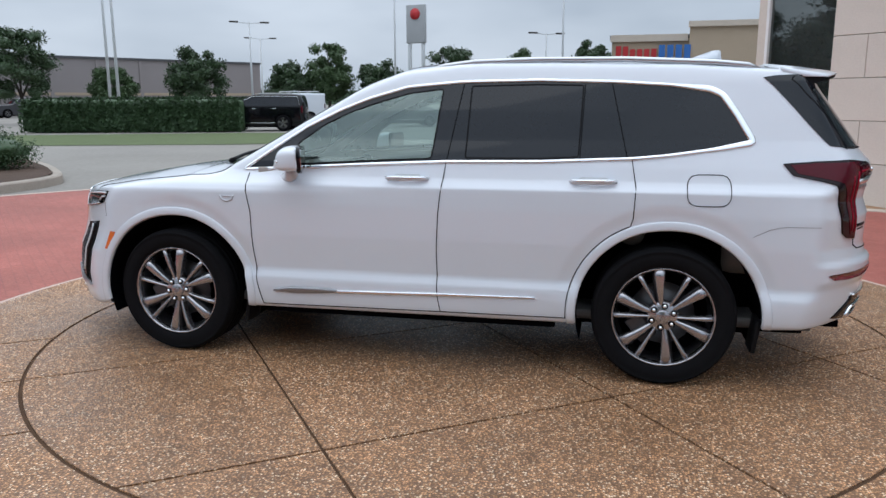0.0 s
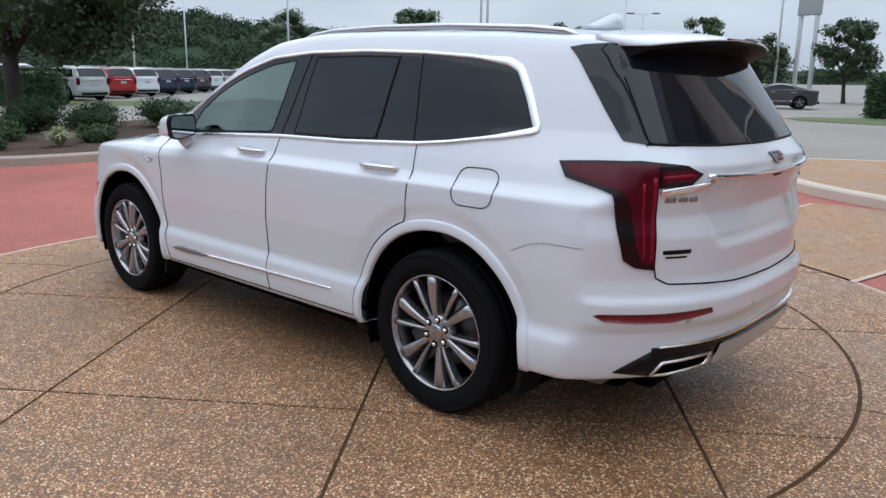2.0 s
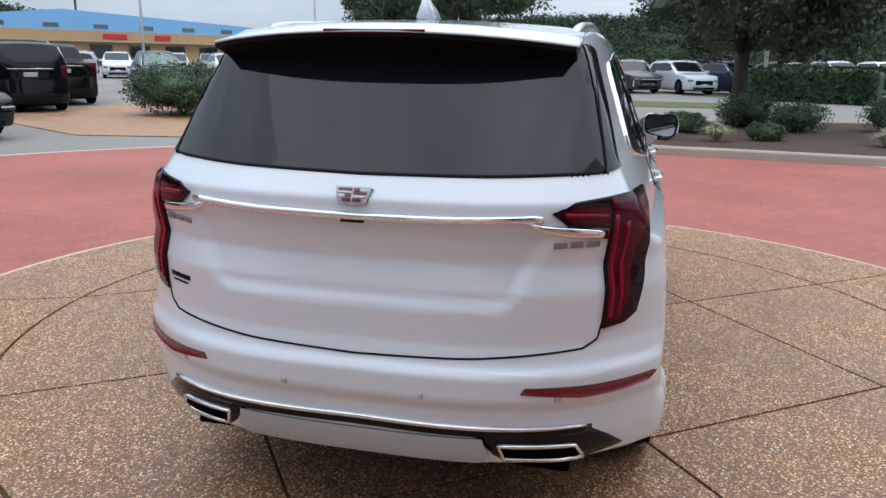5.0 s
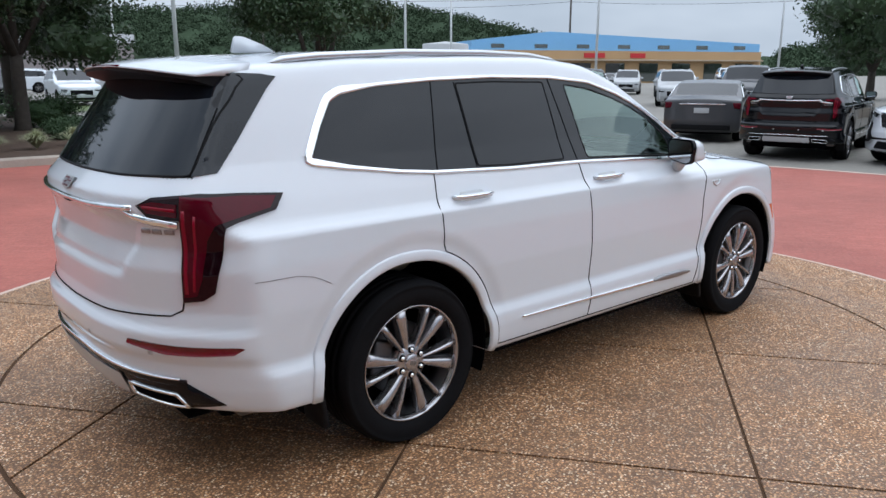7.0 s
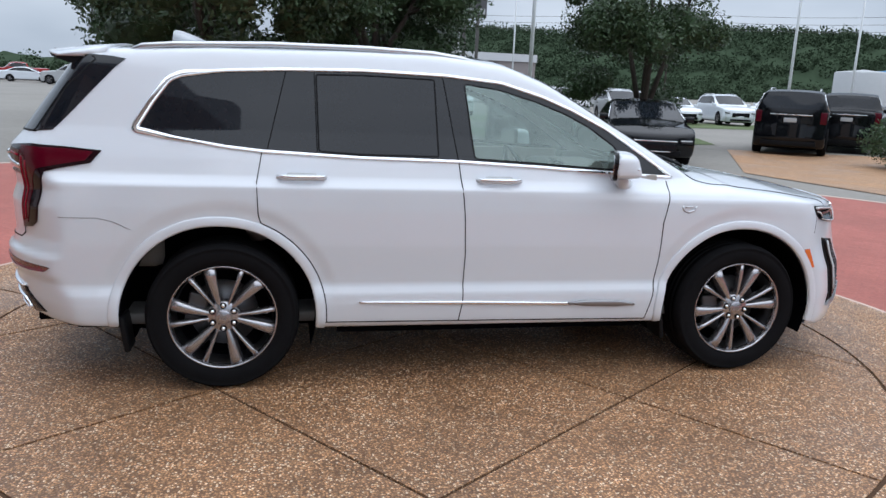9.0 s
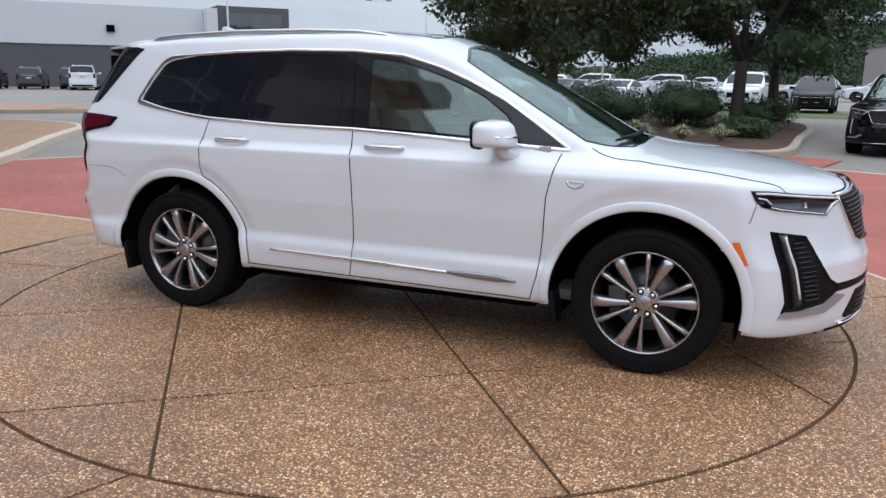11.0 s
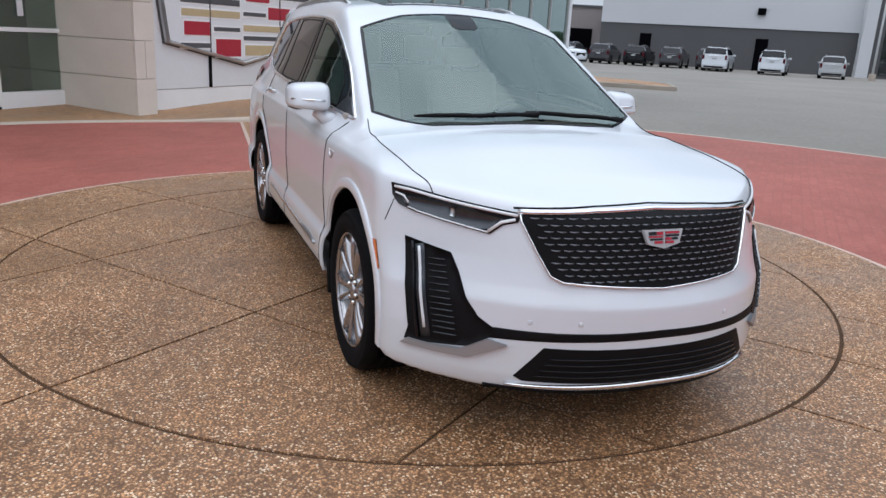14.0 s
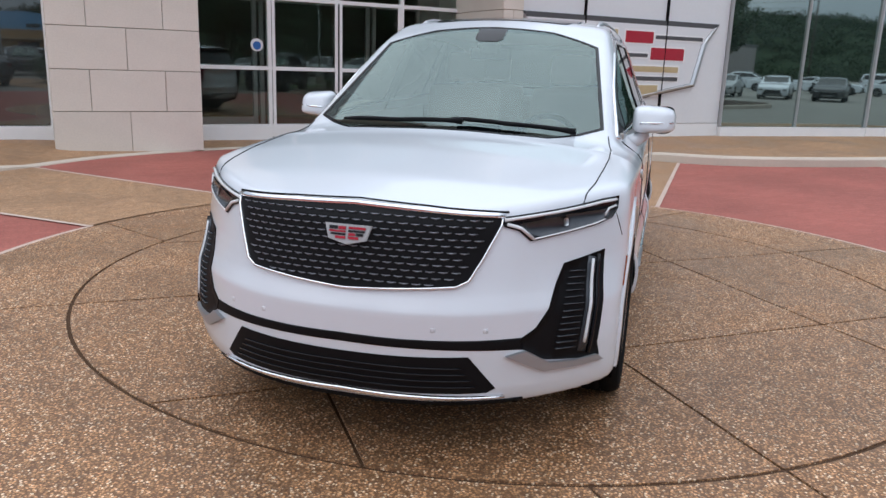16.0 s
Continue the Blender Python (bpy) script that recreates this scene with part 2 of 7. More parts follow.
M_glass = clear_glass("tinted_window_glass", (.60, .69, .66), .09)
M_windshield = clear_glass("laminated_windscreen_glass", (.86, .95, .93), .09)
def mirror_pane(name, tint, dark, share):
    """Coated shopfront glass: a dark room behind, and a share of the surroundings mirrored."""
    m = bpy.data.materials.new(name)
    m.use_nodes = True
    n, l = m.node_tree.nodes, m.node_tree.links
    n.clear()
    out, mix, back, gl = n.new("ShaderNodeOutputMaterial"), n.new("ShaderNodeMixShader"), n.new("ShaderNodeBsdfDiffuse"), n.new("ShaderNodeBsdfGlossy")
    fr, up = n.new("ShaderNodeFresnel"), n.new("ShaderNodeMath")
    fr.inputs["IOR"].default_value = 1.5
    up.operation, up.inputs[1].default_value = "ADD", share
    co, room, tone = n.new("ShaderNodeTexCoord"), n.new("ShaderNodeTexNoise"), n.new("ShaderNodeValToRGB")
    room.inputs["Scale"].default_value, room.inputs["Detail"].default_value = 1.1, 3
    tone.color_ramp.elements[0].position, tone.color_ramp.elements[1].position = .35, .72
    tone.color_ramp.elements[0].color, tone.color_ramp.elements[1].color = (*[c * .5 for c in dark], 1), (*[c * 1.7 for c in dark], 1)
    l.new(co.outputs["Object"], room.inputs["Vector"])
    l.new(room.outputs["Fac"], tone.inputs["Fac"])
    l.new(tone.outputs["Color"], back.inputs["Color"])
    gl.inputs["Color"].default_value, gl.inputs["Roughness"].default_value = (*tint, 1), .02
    l.new(fr.outputs["Fac"], up.inputs[0])
    l.new(up.outputs[0], mix.inputs["Fac"])
    l.new(back.outputs["BSDF"], mix.inputs[1])
    l.new(gl.outputs["BSDF"], mix.inputs[2])
    l.new(mix.outputs["Shader"], out.inputs["Surface"])
    return m


M_entrance = clear_glass("entrance_glass", (.78, .82, .80), .04)
M_shop_glass = mirror_pane("shopfront_glass", (.92, 1.0, .98), (.030, .034, .034), .10)
M_curtain_glass = mirror_pane("green_curtain_glass", (.84, 1.0, .95), (.018, .028, .027), .38)
M_pebble = aggregate("tan_exposed_aggregate", (.49, .258, .122), (.165, .082, .040), (.86, .68, .48))
M_joint = material("dark_joint_filler", (.085, .050, .031), .9, 0, .3, 6, 90, .02, spec=.1)
M_mirror = material("mirror_glass", (.42, .44, .46), .03, 1, .02, 4, 40, 0)
M_pave = aggregate("tan_walk_aggregate", (.425, .24, .125), (.32, .18, .095), (.58, .41, .27), .7)
M_red = brickwork("red_stamped_pavers", (.325, .088, .065), (.365, .108, .08), (.30, .088, .068))
M_line = material("pale_mortar_line", (.55, .42, .35), .8, 0, .15, 4, 60, .02)
M_concrete = material("pale_concrete_lot", (.228, .212, .188), .8, 0, .26, .22, 9, .02)
M_kerb = material("weathered_kerb_concrete", (.36, .31, .26), .85, 0, .2, 1.2, 40, .03)
M_band = material("cream_flush_kerb", (.56, .48, .40), .8, 0, .1, 1.5, 40, .02)
M_grass = material("mown_grass", (.085, .115, .04), .9, 0, .3, 1.2, 70, .06)
M_soil = material("brown_mulch", (.075, .045, .03), .95, 0, .4, 3, 90, .08)
M_stone = material("cut_limestone", (.68, .615, .545), .8, 0, .10, 1.5, 45, .03, rand=.25)
M_mortar = material("stone_joint", (.40, .36, .31), .9, 0, .1, 5, 60, .02)
M_panel = material("white_composite_panel", (.76, .77, .79), .42, 0, .03, 1, 20, 0)
M_alum = material("silver_window_frame", (.86, .86, .86), .4, 0, .05, 3, 60, 0)
M_wall_grey = material("grey_block_wall", (.27, .24, .235), .85, 0, .08, .5, 10, .02)
M_wall_tan = material("tan_stucco_wall", (.42, .33, .24), .85, 0, .08, .5, 12, .02)
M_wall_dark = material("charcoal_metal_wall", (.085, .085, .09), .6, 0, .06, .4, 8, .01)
M_wall_white = material("white_metal_wall", (.56, .57, .59), .55, 0, .03, .4, 8, .01)
M_wall_orange = material("ochre_stucco_wall", (.46, .30, .16), .85, 0, .08, .4, 10, .02)
M_roof_blue = material("light_blue_metal_roof", (.20, .44, .72), .5, 0, .06, .3, 6, .01)
M_sign_red = material("red_sign_face", (.50, .03, .035), .5, 0, .05, 3, 40, 0)
M_sign_blue = material("blue_sign_face", (.03, .14, .42), .5, 0, .05, 3, 40, 0)
M_sign_grey = material("grey_sign_face", (.40, .41, .42), .5, 0, .05, 3, 40, 0)
M_pole = material("white_painted_pole", (.60, .62, .63), .45, 0, .05, 2, 40, 0)
M_pole_dark = material("dark_bronze_pole", (.09, .085, .08), .5, .3, .08, 2, 40, 0)
M_bark = material("grey_brown_bark", (.060, .050, .042), .95, 0, .35, 7, 60, .15)
M_leaf = material("magnolia_leaves", (.038, .068, .028), .45, 0, .45, 1.6, 20, 0, spec=.4)
M_leaf_light = material("maple_leaves", (.045, .082, .028), .6, 0, .4, 1.4, 20, 0)
M_leaf_hedge = material("clipped_hedge_leaves", (.038, .076, .029), .6, 0, .45, 2.5, 30, 0)
M_leaf_dry = material("dry_grass_blades", (.42, .44, .27), .8, 0, .3, 3, 30, 0)
M_woods = material("far_woods", (.050, .074, .044), .95, 0, .14, .06, .4, 0, spec=.05)
M_hill = material("wooded_hillside", (.040, .060, .036), .95, 0, .25, .05, .3, .3, spec=.02)


# ---- mesh helpers ----
def mesh_of(bm, name, mat, smooth=True):
    me = bpy.data.meshes.new(name)
    bm.to_mesh(me)
    bm.free()
    me.materials.append(mat)
    if smooth:
        me.shade_smooth()
    return me


def part(name, bm, mat, parent=None, label="", smooth=True):
    ob = new(name, mesh_of(bm, name, mat, smooth))
    ob.parent = parent
    return tagged(ob, label)


def raw(name, verts, faces, mat, parent=None, label="", smooth=True):
    me = bpy.data.meshes.new(name)
    me.from_pydata([tuple(float(c) for c in v) for v in verts], [], [tuple(int(i) for i in f) for f in faces])
    me.materials.append(mat)
    if smooth:
        me.shade_smooth()
    ob = new(name, me)
    ob.parent = parent
    return tagged(ob, label)


def thing(name, m, label, category, group="", kind=""):
    ob = new(name)
    ob.matrix_world = m
    ob.empty_display_size = .2
    return tagged(ob, label, category, group, kind)


def add_box(bm, x0, y0, z0, x1, y1, z1, bevel=0.0, m=None):
    made = bmesh.ops.create_cube(bm, size=1)["verts"]
    bmesh.ops.transform(bm, matrix=Matrix.LocRotScale(((x0 + x1) / 2, (y0 + y1) / 2, (z0 + z1) / 2), None, (abs(x1 - x0), abs(y1 - y0), abs(z1 - z0))), verts=made)
    if m:
        bmesh.ops.transform(bm, matrix=m, verts=made)
    if bevel:
        edges = list({e for v in made for e in v.link_edges})
        bmesh.ops.bevel(bm, geom=edges, offset=bevel, segments=2, affect="EDGES", profile=.6)
    return bm


def box(x0, y0, z0, x1, y1, z1, bevel=0.0, m=None):
    return add_box(bmesh.new(), x0, y0, z0, x1, y1, z1, bevel, m)


def add_tube(bm, path, radius, sides=10, cap=True):
    """A round rod along points; radius may be one value or one a point."""
    path = [Vector(p) for p in path]
    radii = radius if isinstance(radius, (list, tuple)) else [radius] * len(path)
    rings = []
    side = None
    for i, p in enumerate(path):
        d = (path[min(i + 1, len(path) - 1)] - path[max(i - 1, 0)]).normalized()
        if side is None:
            side = d.cross(Vector((0, 0, 1)) if abs(d.z) < .9 else Vector((1, 0, 0))).normalized()
        side = (side - d * side.dot(d)).normalized()
        up = d.cross(side)
        rings.append([bm.verts.new(p + (side * math.cos(a) + up * math.sin(a)) * radii[i]) for a in (2 * math.pi * k / sides for k in range(sides))])
    for a, b in zip(rings, rings[1:]):
        for k in range(sides):
            bm.faces.new((a[k], a[(k + 1) % sides], b[(k + 1) % sides], b[k]))
    if cap:
        bm.faces.new(list(reversed(rings[0])))
        bm.faces.new(rings[-1])
    return bm


def tube(path, radius, sides=10):
    return add_tube(bmesh.new(), path, radius, sides)


def add_lathe(bm, rows, sides=48, axis="y"):
    """Turns rows of (radius, along) about an axis."""
    rings = []
    for r, h in rows:
        ring = []
        for k in range(sides):
            a = 2 * math.pi * k / sides
            c, s = r * math.cos(a), r * math.sin(a)
            ring.append(bm.verts.new((c, h, s) if axis == "y" else (c, s, h)))
        rings.append(ring)
    for a, b in zip(rings, rings[1:]):
        for k in range(sides):
            bm.faces.new((a[k], b[k], b[(k + 1) % sides], a[(k + 1) % sides]))
    return bm


def prism(points, z0, z1, bevel=0.0):
    """An upright block on a plan outline."""
    bm = bmesh.new()
    lo = [bm.verts.new((x, y, z0)) for x, y in points]
    hi = [bm.verts.new((x, y, z1)) for x, y in points]
    top = bm.faces.new(hi)
    bm.faces.new(list(reversed(lo)))
    n = len(points)
    for i in range(n):
        bm.faces.new((lo[i], lo[(i + 1) % n], hi[(i + 1) % n], hi[i]))
    bmesh.ops.recalc_face_normals(bm, faces=bm.faces)
    if bevel:
        bmesh.ops.bevel(bm, geom=list(top.edges), offset=bevel, segments=2, affect="EDGES", profile=.6)
    return bm


# ---- the white crossover on the plaza: one smooth solid, cut into its panels ----
# --- hero body as one smooth implicit solid; arrays in, arrays out ---
def lerp(v, table):
    return np.interp(v, [p[0] for p in table], [p[1] for p in table])


def smooth_table(table, lo, hi, width, steps=400):
    """A table softened by a moving mean, so that the skin has no creases."""
    xs = np.linspace(lo, hi, steps)
    ys = lerp(xs, table)
    n = max(1, int(width / (hi - lo) * steps))
    pad = np.pad(ys, n, mode="edge")
    ker = np.hanning(2 * n + 1)
    ys = np.convolve(pad, ker / ker.sum(), mode="valid")
    return xs, ys


SIDE = smooth_table([(.15, .88), (.22, .925), (.30, .940), (.36, .950), (.44, .956), (.495, .953), (.545, .930), (.75, .943), (.93, .940), (1.040, .931),
                     (1.058, .912), (1.085, .890), (1.16, .862), (1.30, .800), (1.45, .742), (1.60, .680), (1.70, .632), (1.85, .55)], .1, 1.9, .012)
NOSE = smooth_table([(.15, 2.42), (.22, 2.48), (.32, 2.505), (.50, 2.512), (.60, 2.510), (.66, 2.484), (.70, 2.472), (.90, 2.425), (.97, 2.395), (1.05, 2.36), (1.9, 2.2)], .1, 1.9, .016)
TAIL = smooth_table([(.15, -2.38), (.25, -2.44), (.33, -2.50), (.45, -2.535), (.56, -2.550), (.595, -2.572), (.675, -2.575), (.70, -2.548), (.76, -2.533), (.92, -2.54), (1.00, -2.515), (1.10, -2.535), (1.185, -2.53),
                     (1.25, -2.468), (1.62, -2.20), (1.9, -2.00)], .1, 1.9, .012)
TOP = smooth_table([(-2.8, 1.62), (-2.3, 1.665), (-2.0, 1.70), (-1.5, 1.735), (-.8, 1.752), (-.3, 1.752), (.05, 1.725), (.3, 1.645), (1.2, 1.165),
                    (1.36, 1.12), (1.7, 1.085), (2.1, 1.020), (2.40, .945), (2.8, .80)], -2.8, 2.8, .10)


def smax(parts, k):
    m = np.maximum.reduce(parts)
    return m + k * np.log(sum(np.exp((p - m) / k) for p in parts))


def skin(x, y, z):
    """Below zero inside the body, about metres outside."""
    a = np.abs(y)
    side = a - np.interp(z, *SIDE) + .020 * np.clip((np.abs(x + .1) - 1.1) / 1.0, 0, 1) ** 2 * np.clip((z - .5) / .4, 0, 1)
    side = side + .05 * np.clip((-1.0 - x) / 1.3, 0, 1) ** 2 * np.clip((z - .9) / .4, 0, 1)
    side = side + .075 * np.clip((x - .1) / .9, 0, 1) ** 1.5 * np.clip((z - 1.0) / .11, 0, 1)
    side = side + np.interp(z, [.22, .30, .36, .44, .495, .545], [0, .014, .023, .027, .024, 0]) * np.clip((x - 1.72) / .12, 0, 1)
    for sx in (1, -1):
        d = np.hypot(x - sx * 1.4315, z - .382)
        k = np.clip((.600 - d) / .075, 0, 1)
        side = side + .010 * k * k * (3 - 2 * k) * np.clip((z - .42) / .15, 0, 1) * (np.clip((1.66 - x) / .25, 0, 1) if sx > 0 else 1)
    front = (x - np.interp(z, *NOSE) + np.interp(z, [.45, .75], [.63, .70]) * a ** 2.43)
    rear = (np.interp(z, *TAIL) - x + .47 * a ** 3.25)
    rear = rear + .020 * np.clip((np.interp(z, [.86, 1.1], [.47, .60]) - a) / .05, 0, 1) * np.clip((z - .865) / .035, 0, 1) * np.clip((1.12 - z) / .03, 0, 1)
    crown = np.interp(x, [-2.6, -.4, .3, 1.15, 1.35, 2.4], [.10, .10, .15, .15, .075, .075])
    top = (z - np.interp(x, *TOP) + crown * a ** 2) * np.interp(x, [.0, .3, 1.05, 1.25], [1., .88, .88, 1.])
    bot = np.interp(x, [-2.6, -2.3, -2.05, -1.85, -.9, 1.0, 1.8, 2.1, 2.5], [.350, .352, .340, .33, .312, .305, .27, .248, .242]) - z
    return smax([side, front * .95, rear * .95, top, bot], .016)


def skin_normal(p):
    e = .008
    g = np.stack([skin(*(p + d).T) - skin(*(p - d).T) for d in np.eye(3) * e], 1)
    return g / np.maximum(np.linalg.norm(g, axis=1, keepdims=True), 1e-9)


R2 = 1 / math.sqrt(2)
VIEWS = {"L": ((0, 1, 0), (1, 0, 0), (0, 0, 1)), "F": ((1, 0, 0), (0, 1, 0), (0, 0, 1)), "B": ((-1, 0, 0), (0, 1, 0), (0, 0, 1)),
         "T": ((0, 0, 1), (1, 0, 0), (0, 1, 0)), "FL": ((R2, R2, 0), (R2, -R2, 0), (0, 0, 1)), "RL": ((-R2, R2, 0), (R2, R2, 0), (0, 0, 1))}


def on_skin(view, pts, lift=0.0):
    """Lays flat points of a view on the skin, lifted along its normal. Returns places and normals."""
    o, t, u = (np.array(v, float) for v in VIEWS[view])
    pts = np.asarray(pts, float)
    base = pts[:, :1] * t + pts[:, 1:] * u
    ds = np.linspace(3.2, -.2, 260)
    grid = base[:, None] + ds[None, :, None] * o
    f = skin(*np.moveaxis(grid, -1, 0))
    inside = f < 0
    first = np.where(inside.any(1), inside.argmax(1), f.argmin(1))
    lo, hi = ds[np.maximum(first - 1, 0)], ds[first]
    for _ in range(24):
        mid = (lo + hi) / 2
        out = skin(*(base + mid[:, None] * o).T) > 0
        lo, hi = np.where(out, mid, lo), np.where(out, hi, mid)
    p = base + hi[:, None] * o
    n = skin_normal(p)
    return p + n * np.reshape(lift, (-1, 1)) if np.ndim(lift) else p + n * lift, n


def dense(poly, step, closed=True):
    poly = [np.array(p, float) for p in poly]
    out = []
    for a, b in zip(poly, poly[1:] + poly[:1] if closed else poly[1:]):
        k = max(1, int(np.linalg.norm(b - a) / step))
        out += [a + (b - a) * i / k for i in range(k)]
    return np.array(out if closed else out + [poly[-1]])


def rounded(poly, r=.02, steps=4):
    """The outline with its corners rounded."""
    poly = [np.array(p, float) for p in poly]
    out = []
    for i, p in enumerate(poly):
        a, b = poly[i - 1] - p, poly[(i + 1) % len(poly)] - p
        la, lb = np.linalg.norm(a), np.linalg.norm(b)
        q = min(r, la * .45, lb * .45)
        s, e = p + a / la * q, p + b / lb * q
        out += [(1 - k) ** 2 * s + 2 * k * (1 - k) * p + k * k * e for k in np.linspace(0, 1, steps)]
    return [tuple(p) for p in out]


def within(poly, x, y):
    poly = np.asarray(poly, float)
    hit = np.zeros(np.shape(x), bool)
    for (ax, ay), (bx, by) in zip(poly, np.roll(poly, -1, 0)):
        cross = (ay > y) != (by > y)
        hit ^= cross & (x < (bx - ax) * (y - ay) / ((by - ay) or 1e-12) + ax)
    return hit


def mirrored(verts, faces):
    v = np.array(verts, float)
    v[:, 1] *= -1
    return v, [tuple(reversed(f)) for f in faces]


def patch_data(view, poly, lift, step=.03, depth=.012):
    """A panel cut to an outline that follows the skin, with a rim that goes back into it."""
    from mathutils.geometry import delaunay_2d_cdt
    edge = dense(poly, step)
    lo, hi = edge.min(0), edge.max(0)
    gx, gy = np.meshgrid(np.arange(lo[0], hi[0], step), np.arange(lo[1], hi[1], step))
    inner = np.stack([gx.ravel(), gy.ravel()], 1)
    keep = within(edge, inner[:, 0], inner[:, 1])
    gap = np.array([np.min(np.linalg.norm(edge - q, axis=1)) > step * .5 if k else False for q, k in zip(inner, keep)])
    pts = np.concatenate([edge, inner[gap]])
    n = len(edge)
    vs, _, fs, *_ = delaunay_2d_cdt([Vector(p) for p in pts], [(i, (i + 1) % n) for i in range(n)], [], 1, 1e-6)
    flat = np.array([tuple(v) for v in vs])
    places, normals = on_skin(view, flat, lift)
    faces = []
    for f in fs:
        a, b, c = places[list(f)[:3]]
        faces.append(tuple(f) if np.cross(b - a, c - a) @ normals[f[0]] > 0 else tuple(reversed(f)))
    back = places[:n] - normals[:n] * (lift + depth)
    m = len(places)
    verts = np.concatenate([places, back])
    for i in range(n):
        j = (i + 1) % n
        faces.append((i, j, m + j, m + i))
    return verts, faces


def patch(name, view, poly, mat, parent, lift=.004, step=.03, both=False, label="", depth=.012):
    v, f = patch_data(view, poly, lift, step, depth)
    made = [follow_skin(raw(name, v, f, mat, parent, label))]
    if both:
        made.append(follow_skin(raw(name, *mirrored(v, f), mat, parent, label)))
    return made


def follow_skin(ob):
    """Shades a panel with the normals of the body below it."""
    co = np.array([v.co[:] for v in ob.data.vertices])
    ob.data.normals_split_custom_set_from_vertices(skin_normal(co).tolist())
    return ob


def strip_data(view, line, width, lift, closed=False, step=.03):
    """A thin band along a line on the skin, with a rounded top."""
    pts = dense(line, step, closed)
    p, n = on_skin(view, pts)
    count = len(p)
    tang = np.roll(p, -1, 0) - np.roll(p, 1, 0)
    if not closed:
        tang[0], tang[-1] = p[1] - p[0], p[-1] - p[-2]
    tang /= np.maximum(np.linalg.norm(tang, axis=1, keepdims=True), 1e-9)
    side = np.cross(n, tang)
    w = np.array([width] * count if np.isscalar(width) else np.interp(np.linspace(0, 1, count), np.linspace(0, 1, len(width)), width))[:, None]
    rows = [p - side * w / 2 - n * .004, p - side * w / 2 + n * lift * .7, p - side * w * .3 + n * lift, p + side * w * .3 + n * lift, p + side * w / 2 + n * lift * .7, p + side * w / 2 - n * .004]
    verts = np.concatenate(rows)
    faces = []
    for r in range(5):
        for i in range(count if closed else count - 1):
            j = (i + 1) % count
            faces.append((r * count + i, r * count + j, (r + 1) * count + j, (r + 1) * count + i))
    if not closed:
        faces += [tuple(r * count for r in range(6)), tuple((r + 1) * count - 1 for r in reversed(range(6)))]
    return verts, [tuple(reversed(f)) for f in faces]


def strip(name, view, line, width, mat, parent, lift=.002, closed=False, both=False, label="", step=.03):
    v, f = strip_data(view, line, width, lift, closed, step)
    made = [raw(name, v, f, mat, parent, label)]
    if both:
        made.append(raw(name, *mirrored(v, f), mat, parent, label))
    return made


def box_skin(cell_x, cell_y, cell_z):
    """A box's grid drawn in on to the skin from a spine."""
    nx, ny, nz = int(5.4 / cell_x), int(2.2 / cell_y), int(1.8 / cell_z)
    xs, ys, zs = np.linspace(-2.7, 2.7, nx + 1), np.linspace(-1.1, 1.1, ny + 1), np.linspace(.1, 1.9, nz + 1)
    index, verts, faces = {}, [], []

    def at(i, j, k):
        if (i, j, k) not in index:
            index[i, j, k] = len(verts)
            verts.append((xs[i], ys[j], zs[k]))
        return index[i, j, k]

    for i in range(nx):
        for k in range(nz):
            faces.append((at(i, 0, k), at(i + 1, 0, k), at(i + 1, 0, k + 1), at(i, 0, k + 1)))
            faces.append((at(i, ny, k), at(i, ny, k + 1), at(i + 1, ny, k + 1), at(i + 1, ny, k)))
        for j in range(ny):
            faces.append((at(i, j, 0), at(i, j + 1, 0), at(i + 1, j + 1, 0), at(i + 1, j, 0)))
            faces.append((at(i, j, nz), at(i + 1, j, nz), at(i + 1, j + 1, nz), at(i, j + 1, nz)))
    for j in range(ny):
        for k in range(nz):
            faces.append((at(0, j, k), at(0, j, k + 1), at(0, j + 1, k + 1), at(0, j + 1, k)))
            faces.append((at(nx, j, k), at(nx, j + 1, k), at(nx, j + 1, k + 1), at(nx, j, k + 1)))
    v = np.array(verts)
    o = np.stack([v[:, 0] * .75, 0 * v[:, 0], .6 + (v[:, 2] - .75) * .15], 1)
    lo, hi = np.zeros(len(v)), np.full(len(v), 1.1)
    for _ in range(30):
        mid = (lo + hi) / 2
        out = skin(*(o + (v - o) * mid[:, None]).T) > 0
        hi, lo = np.where(out, mid, hi), np.where(out, lo, mid)
    return o + (v - o) * lo[:, None], faces


def snap_side(v, line, tol):
    """Draws nearby skin points on the flanks on to a line of the side view, so that cuts come out clean."""
    line = dense(line, .01)
    near = np.where((np.abs(v[:, 1]) > .55) & (v[:, 0] > line[:, 0].min() - .05) & (v[:, 0] < line[:, 0].max() + .05)
                    & (v[:, 2] > line[:, 1].min() - .05) & (v[:, 2] < line[:, 1].max() + .05))[0]
    for i in near:
        d = np.hypot(line[:, 0] - v[i, 0], line[:, 1] - v[i, 2])
        j = d.argmin()
        if d[j] < tol:
            sign = np.sign(v[i, 1])
            lo, hi = .3, 1.2
            for _ in range(22):
                mid = (lo + hi) / 2
                if skin(np.array([line[j, 0]]), np.array([mid]), np.array([line[j, 1]]))[0] > 0:
                    hi = mid
                else:
                    lo = mid
            v[i] = (line[j, 0], sign * lo, line[j, 1])


